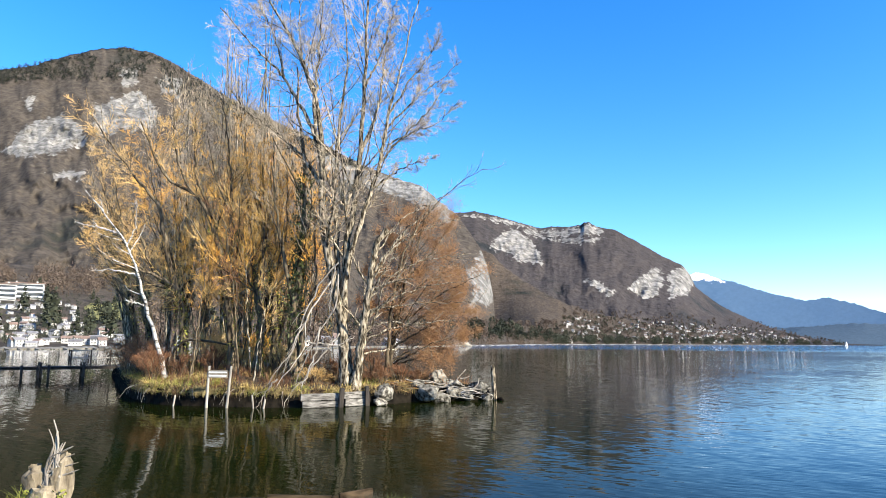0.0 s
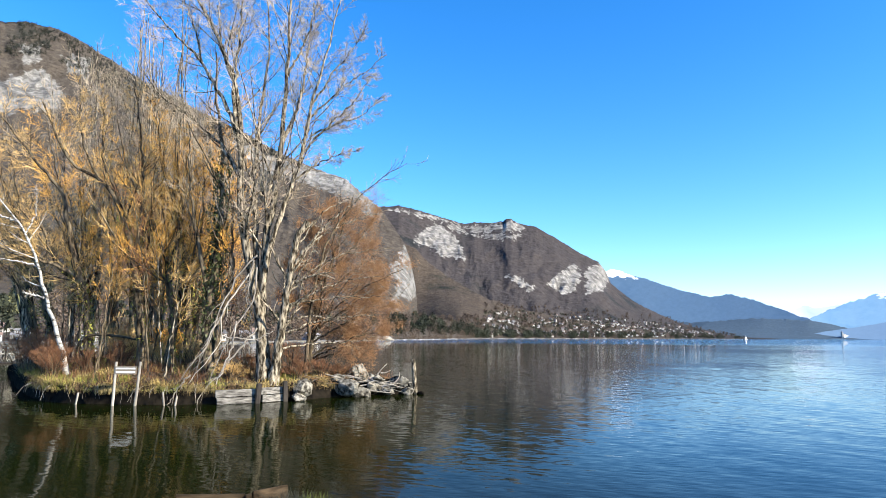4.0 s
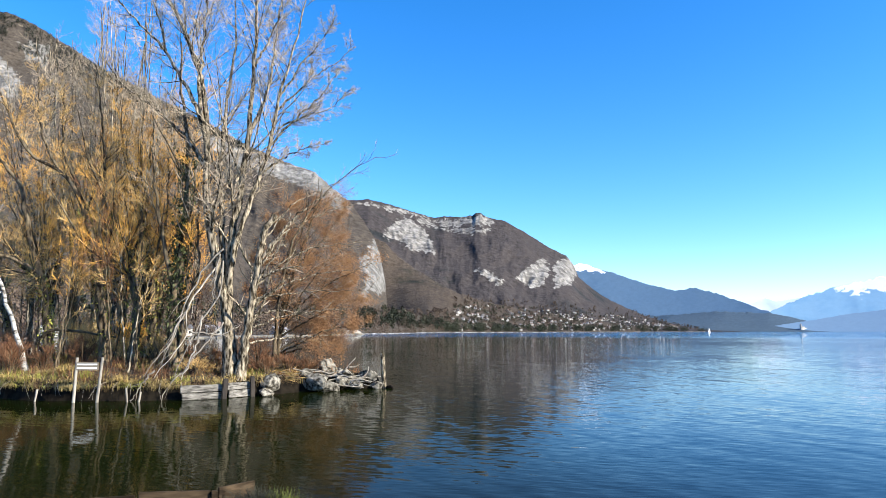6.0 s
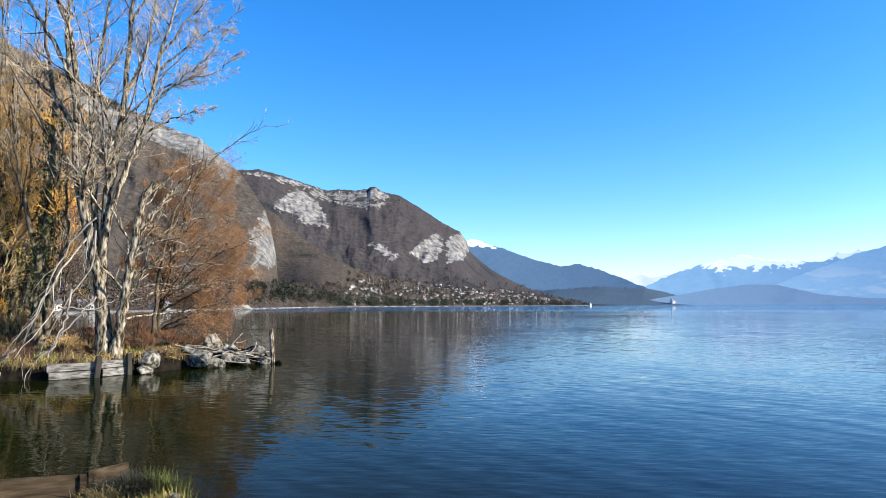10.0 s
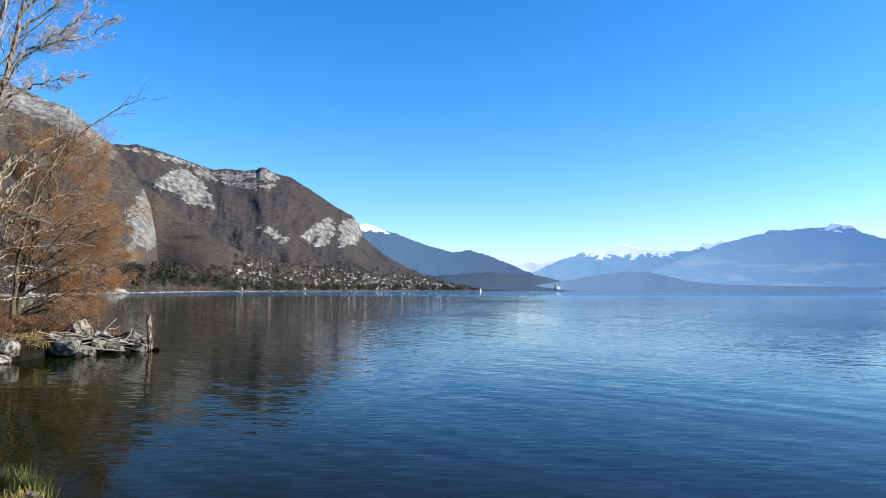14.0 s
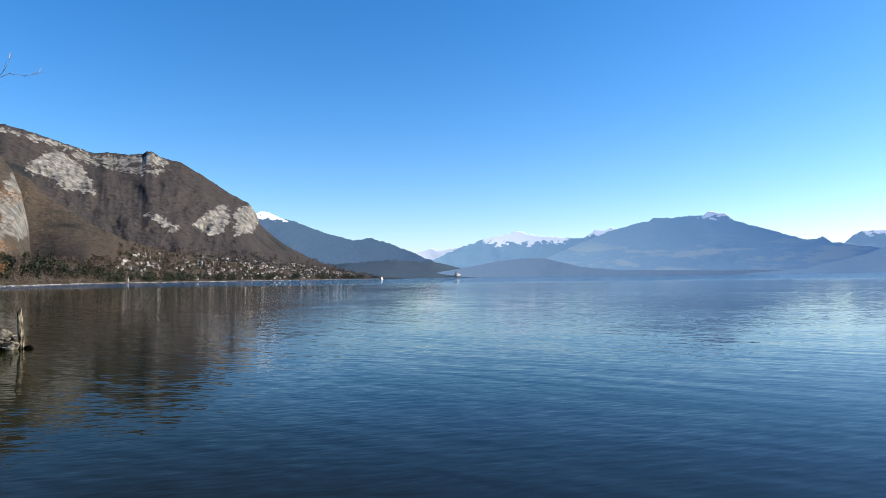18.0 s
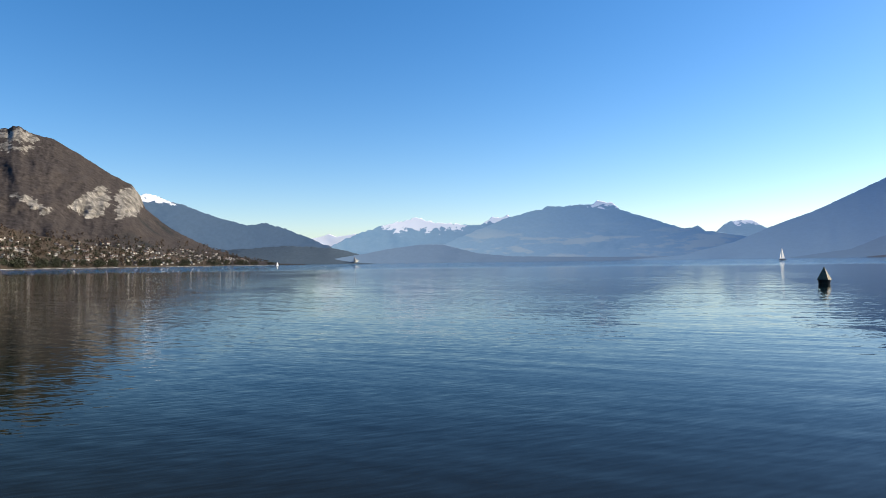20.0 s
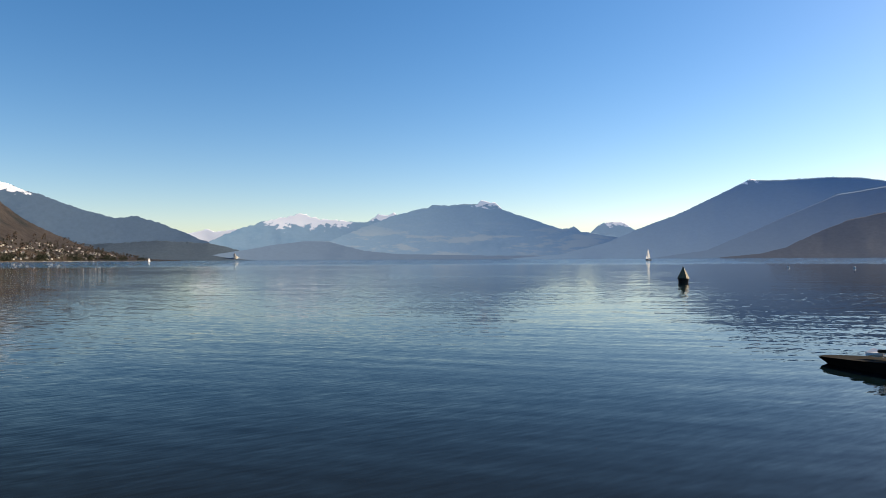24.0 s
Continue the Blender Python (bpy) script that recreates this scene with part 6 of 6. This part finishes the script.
def block_model(w, d, floors, label):
    root = thing("apartment_block", label, "building", (0, 0, -500), group="houses on the far shore")
    h = floors * 2.8
    bm = bmesh.new()
    box(bm, w, d, h + 4, (0, 0, h / 2 - 2))
    part("wall", bm, HOUSE_WALL, root)
    bm = bmesh.new()
    box(bm, w + 1.2, d + 1.2, 0.5, (0, 0, h + 0.25))
    part("roof", bm, RED_ROOF, root)
    for fl in range(floors):
        bm = bmesh.new()
        box(bm, w * 0.94, 0.14, 1.3, (0, -d / 2 - 0.02, 1.5 + 2.8 * fl))
        part("window_band", bm, WINDOW_DARK, root)
        bm = bmesh.new()
        box(bm, w * 0.98, 1.2, 0.9, (0, -d / 2 - 0.6, 0.45 + 2.8 * fl))
        part("balcony", bm, WHITE_PAINT, root)
    for x in (-w * 0.25, w * 0.3):
        bm = bmesh.new()
        box(bm, 0.8, 0.8, 1.4, (x, 0, h + 1.1))
        part("chimney", bm, HOUSE_WALL, root)
    return root


MODELS = [house_model(10, 8, 5.2, 2.4, RED_ROOF, 2, "white rendered house with a red tile roof"), house_model(9, 9, 5.6, 2.0, GREY_ROOF, 2, "white rendered house with a grey roof"),
          house_model(13, 9, 4.2, 2.2, GREY_ROOF, 1, "long low white house with a grey roof"), house_model(8, 7, 6.0, 2.6, RED_ROOF, 2, "tall narrow pale house with a red roof")]
BLOCK = block_model(20, 11, 3, "white apartment block with balconies on the hillside")
hr = np.random.default_rng(77)
used = set()


def settle(model, p, turn, s=1.0):
    m = pose(p[0], p[1], p[2] + 0.2, 0, 0, turn)
    if id(model) not in used:
        used.add(id(model))
        model.matrix_basis = m
        model.scale = (s, s, s)
        return model
    ob = copy_thing(model, m)
    ob.scale = (s, s, s)
    return ob


for az, el in ((-34.6, 3.0), (-32.7, 3.1)):
    settle(BLOCK, on_foot(az, el), -az + hr.normal() * 6)
k = 0
for el in (-0.35, -0.1, 0.15, 0.45, 0.8, 1.15, 1.5, 1.9, 2.3, 2.6):
    for az in np.arange(-38, -25.2, 0.72):
        a, e = az + hr.normal() * 0.35, el + hr.normal() * 0.1
        if (-29.0 < a and 1.3 < e) or (a > -28.6 and e > 1.7) or (a > -26.8 and e > 0.9) or hr.random() < 0.18:
            continue
        settle(MODELS[(1, 2, 1, 0, 2, 3)[k % 6]], on_foot(a, e), -a + hr.normal() * 30, hr.uniform(0.15, 0.32))
        k += 1
for a, e in ((-16.2, -0.3), (-9.6, -0.3), (-8.9, -0.3), (-4.6, -0.28), (-21.5, -0.35), (-12.4, -0.3)):
    settle(MODELS[2 if k % 2 else 3], on_foot(a, e), -a + hr.normal() * 15, 0.6)
    k += 1
FLANK_TOP = ((0, 8.6), (4.3, 7.8), (7, 5.5), (9, 4.3), (11, 3.3), (13, 2.65), (16, 2.0), (20, 1.3), (24, 0.7), (27, 0.2), (28, -1))


def on_village(a, e):
    """The place on the nearer of the two slopes that carry the village."""
    return (on_flank if e < np.interp(a, *np.array(FLANK_TOP).T) - 0.08 else on_cliffy)(a, e)


VILLAGE_TOP = np.array([(9.6, 1.1), (10.6, 2.1), (12, 2.3), (17.6, 1.9), (24, 1.35), (27, 0.9), (29.5, 0.3)])
n = 0
while n < 160:
    a = 9.8 + 19.4 * hr.random() ** 0.85
    e = 0.08 + (np.interp(a, *VILLAGE_TOP.T) - 0.06) * hr.random() ** 1.1
    if noise.noise(Vector((a * 0.9, e * 2, 3))) < -0.18:
        continue
    settle(MODELS[n % 4], on_village(a, e), -a + hr.normal() * 35, hr.uniform(0.45, 0.7))
    n += 1


def far_houses(count, seed):
    """The many small houses of the village that no eye can tell apart: walls and gabled roofs."""
    r = np.random.default_rng(seed)
    walls, tops = [], []
    while len(walls) < count:
        a = 9.8 + 19.2 * r.random() ** 0.75
        e = 0.06 + (np.interp(a, *VILLAGE_TOP.T) - 0.05) * r.random()
        if noise.noise(Vector((a * 0.9, e * 2, 3))) < -0.25:
            continue
        p = np.array(on_village(a, e))
        w, d, h, t = r.uniform(3, 5), r.uniform(2, 3.5), r.uniform(2.5, 4), r.random() * math.pi
        m = np.array([[math.cos(t), math.sin(t), 0], [-math.sin(t), math.cos(t), 0], [0, 0, 1]])
        put = lambda pts: np.array(pts) @ m + p
        walls.append(put([(sx * w, sy * d, z) for z in (-3, h) for sx, sy in ((-1, -1), (1, -1), (1, 1), (-1, 1))]))
        tops.append(put([(-w - 0.5, -d - 0.5, h - 0.3), (w + 0.5, -d - 0.5, h - 0.3), (w + 0.5, 0, h + 2), (-w - 0.5, 0, h + 2), (w + 0.5, d + 0.5, h - 0.3), (-w - 0.5, d + 0.5, h - 0.3)]))
    nw = len(walls)
    wq = (np.arange(nw) * 8)[:, None, None] + np.array([(0, 1, 5, 4), (1, 2, 6, 5), (2, 3, 7, 6), (3, 0, 4, 7)])
    rq = (np.arange(nw) * 6)[:, None, None] + np.array([(0, 1, 2, 3), (3, 2, 4, 5)])
    me = fast_mesh("village", *joined([(np.concatenate(walls), wq.reshape(-1, 4)), (np.concatenate(tops), rq.reshape(-1, 4))]), [HOUSE_WALL, RED_ROOF])
    me.polygons.foreach_set("material_index", np.r_[np.zeros(nw * 4, "i4"), np.ones(nw * 2, "i4")])
    return tagged(new("village", me), "scattered small pale houses of the lakeside village", "houses", kind="stuff")


far_houses(190, 41)


def woods(name, label, spots, size, tall, mat, seed, bits=46, leaf=0.30):
    """Many small trees, each an uneven cloud of small sprays on a stem."""
    r = np.random.default_rng(seed)
    p = np.array(spots, float)
    n = len(p)
    s = size * (0.6 + 0.8 * r.random(n))
    c = r.normal(size=(n, bits, 3))
    c /= np.linalg.norm(c, axis=2, keepdims=True)
    c *= (r.random((n, bits, 1)) ** 0.4) * (0.8 + 0.4 * r.random((n, bits, 1)))
    if tall > 1.5:
        f = (c[:, :, 2:] + 1) / 2
        c[:, :, :2] *= 1.15 - f
    c = c * np.array([1, 1, tall]) * s[:, None, None] + p[:, None] + np.array([0, 0, 1])[None, None] * (s * tall * 0.95)[:, None, None]
    v, q = leaves(r, c.reshape(-1, 3), 1.0)
    ctr = c.reshape(-1, 1, 3)
    v = ctr + (v.reshape(-1, 4, 3) - ctr) * np.repeat(s, bits)[:, None, None] * leaf
    st = np.stack([p - [0, 0, 1], p + np.stack([s * 0, s * 0, s * tall], 1)], 1)
    g = joined([(v.reshape(-1, 3), q), tubes(st, np.stack([s * 0.07, s * 0.03], 1), 3)])
    return tagged(new(name, fast_mesh(name, *g, mat)), label, "trees", kind="stuff")


def shots(spot, n, az, el, seed, dense=None):
    r = np.random.default_rng(seed)
    out = []
    while len(out) < n:
        a = r.uniform(*az)
        lo, hi = el(r, a)
        e = r.uniform(lo, hi)
        if dense and noise.noise(Vector((a * dense[0], e * dense[1], seed))) < dense[2]:
            continue
        out.append(tuple(spot(a, e)))
    return out


woods("bare_trees", "bare brown winter trees on the lower slope", shots(on_foot, 1500, (-60, 9.5), lambda r, a: (-0.3 if a > -25 else 3.4, max(0.3, np.interp(a, [-60, -33, -15, 0, 7, 10], [6, 5.4, 3.6, 2.2, 1.4, 0.7]))), 1, (0.5, 1.2, -0.15)), 3.4, 1.4, BARE_WOODS, 1, 110, 0.15)
woods("conifers", "dark conifers scattered on the lower slope", shots(on_foot, 160, (-40, 9.5), lambda r, a: (0.0, np.interp(a, [-40, -33, -15, 0, 7, 10], [4, 3.6, 2.4, 1.8, 1.3, 0.7])), 2, (0.6, 1.5, 0.05)), 3.0, 1.9, CONIFERS, 2, 90, 0.3)
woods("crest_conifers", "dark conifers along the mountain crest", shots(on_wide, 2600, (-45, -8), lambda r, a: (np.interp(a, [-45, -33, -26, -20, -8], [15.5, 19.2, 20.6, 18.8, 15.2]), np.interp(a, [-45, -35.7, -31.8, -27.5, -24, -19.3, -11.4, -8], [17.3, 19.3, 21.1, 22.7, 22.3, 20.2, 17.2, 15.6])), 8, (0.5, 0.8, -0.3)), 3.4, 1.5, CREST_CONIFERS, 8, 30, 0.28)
woods("garden_trees", "trees and hedges between the hillside houses", shots(on_foot, 560, (-38, -25), lambda r, a: (-0.3, 3.4), 3), 1.0, 1.3, CONIFERS, 3, 80, 0.16)
woods("shore_trees", "bare trees along the far shore", shots(on_foot, 200, (-24.5, 9), lambda r, a: (-0.5, -0.2), 4), 2.0, 1.4, BARE_WOODS, 4, 90, 0.16)
woods("village_trees", "dark trees between the village houses", shots(on_village, 760, (9.6, 30), lambda r, a: (0.0, float(np.interp(a, *VILLAGE_TOP.T)) + 0.1), 5, (0.8, 1.6, -0.25)), 2.8, 1.2, CONIFERS, 5, 60, 0.28)
woods("lakeside_trees", "dark trees in a line along the far waterside", shots(on_village, 460, (8.5, 31.5), lambda r, a: (-0.06, 0.26), 9, (1.3, 0.6, 0.02)), 5.0, 1.15, CONIFERS, 9, 60, 0.2)
woods("village_woods", "bare woods round the village", shots(on_village, 620, (4.6, 31), lambda r, a: (0.0, float(np.interp(a, *VILLAGE_TOP.T)) + 0.6), 6), 4.0, 1.2, BARE_WOODS, 6, 40)
woods("point_conifers", "dark wooded foot of the cliff by the shore", shots(on_foot, 110, (2.2, 9.4), lambda r, a: (0.15, 1.5 if a < 6 else 0.9), 7, (0.9, 1.5, -0.1)), 4.2, 1.3, CONIFERS, 7, 120, 0.26)


def shore_strip(name, label, a0, a1, z0, z1, deep, mat, pull=6.0):
    az = np.arange(a0, a1, 0.1)
    d = np.interp(az, *np.array(SHORE, float).T) * 0.985 - pull
    sa, ca = np.sin(np.radians(az)), np.cos(np.radians(az))
    wob = np.array([fbm(a * 3, 2.0, 0.5, 3) for a in az])
    prof = ((0, -0.5), (0, z0), (deep * 0.3, z1), (deep, z1 * 1.2))
    v = np.stack([np.stack([(d + o + wob * 2) * sa, (d + o + wob * 2) * ca, np.full(len(az), z) + (0.25 * wob if z > 0 else 0)], 1) for o, z in prof], 1)
    g = np.arange(len(az) * 4).reshape(len(az), 4)
    q = np.stack([g[:-1, :-1], g[1:, :-1], g[1:, 1:], g[:-1, 1:]], -1).reshape(-1, 4)
    return tagged(new(name, fast_mesh(name, v, q, mat)), label, "shore", kind="structure")


shore_strip("ground_shore", "pale stony strip along the far shore", -60, 2, 0.25, 0.5, 12, BEACH)
shore_strip("ground_quay", "pale stone quay along the far shore", 2, 31.5, 0.3, 0.6, 26, QUAY, 10)
az_, el_ = np.meshgrid(np.linspace(-28.6, -25.6, 16), np.linspace(1.6, 2.9, 12), indexing="ij")
patch_v = [on_foot(a + 0.25 * math.sin(7 * e), e + 0.12 * math.sin(2.3 * a)) + Vector((0, 0, 0.5)) for a, e in zip(az_.ravel(), el_.ravel())]
gi = np.arange(az_.size).reshape(az_.shape)
meadow = tagged(new("ground_meadow", fast_mesh("ground_meadow", patch_v, np.stack([gi[:-1, :-1], gi[1:, :-1], gi[1:, 1:], gi[:-1, 1:]], -1), MEADOW, True)), "yellow-green winter meadow on the hillside", "meadow", kind="structure")
beach = rock(*on_foot(1.2, -0.2), 13, 8, 3.2, 61, BEACH, "pale heap of gravel on the far shore")

# castle on its promontory
kp = on_low_a(38.2, 0.1)
castle = thing("castle", "pale stone castle on a wooded promontory", "castle", tuple(kp), 10)
castle.scale = (0.95, 0.95, 0.95)
for nm, sx, sy, sz, x, mat in (("keep", 16, 12, 16, 0, HOUSE_WALL), ("wing", 26, 10, 10, 16, HOUSE_WALL)):
    bm = bmesh.new()
    box(bm, sx, sy, sz, (x, 0, sz / 2 - 1), bevel=0.3)
    part(nm, bm, mat, castle)
bm = bmesh.new()
bmesh.ops.create_cone(bm, cap_ends=True, segments=12, radius1=5, radius2=5, depth=22, matrix=pose(-9, 0, 10))
part("tower", bm, HOUSE_WALL, castle)
bm = bmesh.new()
bmesh.ops.create_cone(bm, cap_ends=True, segments=12, radius1=6, radius2=0.2, depth=9, matrix=pose(-9, 0, 25.5))
part("tower_roof", bm, GREY_ROOF, castle)

# ---- on the water ----
buoy = thing("marker_buoy", "faded pyramid-shaped marker buoy afloat on the lake", "buoy", (57.75, 14.0, 0), 0)
buoy.scale = (0.74, 0.74, 0.8)
bm = bmesh.new()
bmesh.ops.create_cone(bm, cap_ends=True, segments=4, radius1=0.80, radius2=0.10, depth=1.15, matrix=pose(0, 0, 0.98, 0, 0, 40))
bmesh.ops.bevel(bm, geom=bm.edges[:], offset=0.03, segments=2, affect="EDGES")
part("body", bm, YELLOW_PAINT, buoy)
bm = bmesh.new()
bmesh.ops.create_cone(bm, cap_ends=True, segments=20, radius1=0.50, radius2=0.62, depth=0.75, matrix=pose(0, 0, 0.08))
bmesh.ops.bevel(bm, geom=bm.edges[:], offset=0.02, segments=1, affect="EDGES")
part("float", bm, BLACK_HULL, buoy)
bm = bmesh.new()
bmesh.ops.create_uvsphere(bm, u_segments=10, v_segments=6, radius=0.09, matrix=pose(0, 0, 1.58))
part("top_knob", bm, YELLOW_PAINT, buoy)


def hull(bm, length, beam, depth, sheer=0.1, z=0.0, n=14):
    """An open-boat hull: pointed bow at -x, square stern."""
    rows = []
    for i in range(n):
        f = i / (n - 1)
        half = beam / 2 * min(1, (f * 4 + 0.12)) ** 0.6
        top = z + sheer * (1 - f) ** 2
        rows.append([bm.verts.new((-length / 2 + f * length + 0.12 * length * q * (1 - f) ** 3, s * half * w, top - depth * q)) for s, w, q in ((-1, 1, 0), (-1, 0.85, 0.6), (-1, 0.3, 1), (1, 0.3, 1), (1, 0.85, 0.6), (1, 1, 0))])
    for a, b in zip(rows, rows[1:]):
        for i in range(5):
            bm.faces.new((a[i], b[i], b[i + 1], a[i + 1]))
        bm.faces.new((a[5], b[5], b[0], a[0]))
    bm.faces.new(rows[0]), bm.faces.new(rows[-1][::-1])
    bmesh.ops.recalc_face_normals(bm, faces=bm.faces[:])


def sailing_boat(label, az, dist, turn, size):
    root = thing("sailing_boat", label, "boat", (dist * math.sin(radians(az)), dist * math.cos(radians(az)), 0), turn, "sailing boats")
    bm = bmesh.new()
    hull(bm, 8 * size, 2.4 * size, 1.2 * size, 0.3, 0.8 * size)
    part("hull", bm, BLACK_HULL if size > 0.9 else WHITE_PAINT, root)
    bm = bmesh.new()
    bmesh.ops.create_cone(bm, cap_ends=True, segments=8, radius1=0.08 * size, radius2=0.05 * size, depth=10.4 * size, matrix=pose(-0.4 * size, 0, 5.8 * size))
    part("mast", bm, GREY_ROOF, root)
    for nm, tri in (("mainsail", ((-0.2, 1.7), (3.9, 1.9), (2.4, 5.6), (-0.2, 10.8))), ("jib", ((-3.8, 1.3), (-0.8, 1.6), (-0.8, 5.0), (-0.6, 9.0)))):
        bm = bmesh.new()
        a = [bm.verts.new((x * size, (0.25 if i == 2 else 0.0) * size, z * size)) for i, (x, z) in enumerate(tri)]
        b = [bm.verts.new((v.co.x, v.co.y + 0.03, v.co.z)) for v in a]
        bm.faces.new(a), bm.faces.new(b[::-1])
        for i in range(4):
            bm.faces.new((a[i], b[i], b[(i + 1) % 4], a[(i + 1) % 4]))
        part(nm, bm, SAIL_CLOTH, root)
    bm = bmesh.new()
    box(bm, 2.4 * size, 1.4 * size, 0.5 * size, (0.4 * size, 0, 1.0 * size), bevel=0.1 * size)
    part("cabin", bm, WHITE_PAINT, root)
    return root


sailing_boat("sailing boat with white sails and a dark hull", 73.45, 600, -13, 1.0)
sailing_boat("small distant sailing boat with white sails", 31.6, 1250, 20, 0.7)
for az, d in ((83.95, 150), (88.3, 145)):
    bm = bmesh.new()
    bmesh.ops.create_uvsphere(bm, u_segments=14, v_segments=8, radius=0.22)
    ob = thing("mooring_buoy", "small round white mooring buoy", "buoy", (d * math.sin(radians(az)), d * math.cos(radians(az)), 0.1), group="mooring buoys")
    part("float", bm, WHITE_PAINT, ob)
    bm = bmesh.new()
    bmesh.ops.create_cone(bm, cap_ends=True, segments=8, radius1=0.05, radius2=0.05, depth=0.2, matrix=pose(0, 0, 0.28))
    part("eye", bm, GREY_ROOF, ob)
TARRED_WOOD = surface("tarred_black_wood", (0.004, 0.004, 0.004), (0.014, 0.013, 0.012), 5.0, 0.95, 0.3, (0.2, 1, 1), gloss=0.05)
boat = thing("rowing_boat", "low black boat moored by the bank with pale covers aboard", "boat", (14.25, -1.22, 0), -118)
bm = bmesh.new()
hull(bm, 4.8, 1.0, 0.36, -0.16, 0.27, 18)
part("hull", bm, TARRED_WOOD, boat)
bm = bmesh.new()
hull(bm, 4.82, 1.05, 0.035, -0.16, 0.285, 18)
part("gunwale", bm, TARRED_WOOD, boat)
for k, (x, y, sx, sy, sz) in enumerate(((-1.35, 0.0, 0.40, 0.28, 0.08), (-0.9, -0.12, 0.45, 0.32, 0.10), (-0.35, 0.12, 0.5, 0.4, 0.12), (-0.6, 0.2, 0.4, 0.3, 0.09), (0.3, -0.1, 0.5, 0.4, 0.12))):
    bm = bmesh.new()
    box(bm, sx, sy, sz, (x, y, 0.295), (8 * (-1) ** k, 5, 20 * k), 0.04, 0.06, k)
    part("cover", bm, WHITE_PAINT, boat, "crumpled white cover")
bm = bmesh.new()
box(bm, 1.6, 0.10, 0.06, (-0.5, 0.05, 0.40), (0, -3, 14), 0.02)
part("oar", bm, BLACK_HULL, boat)
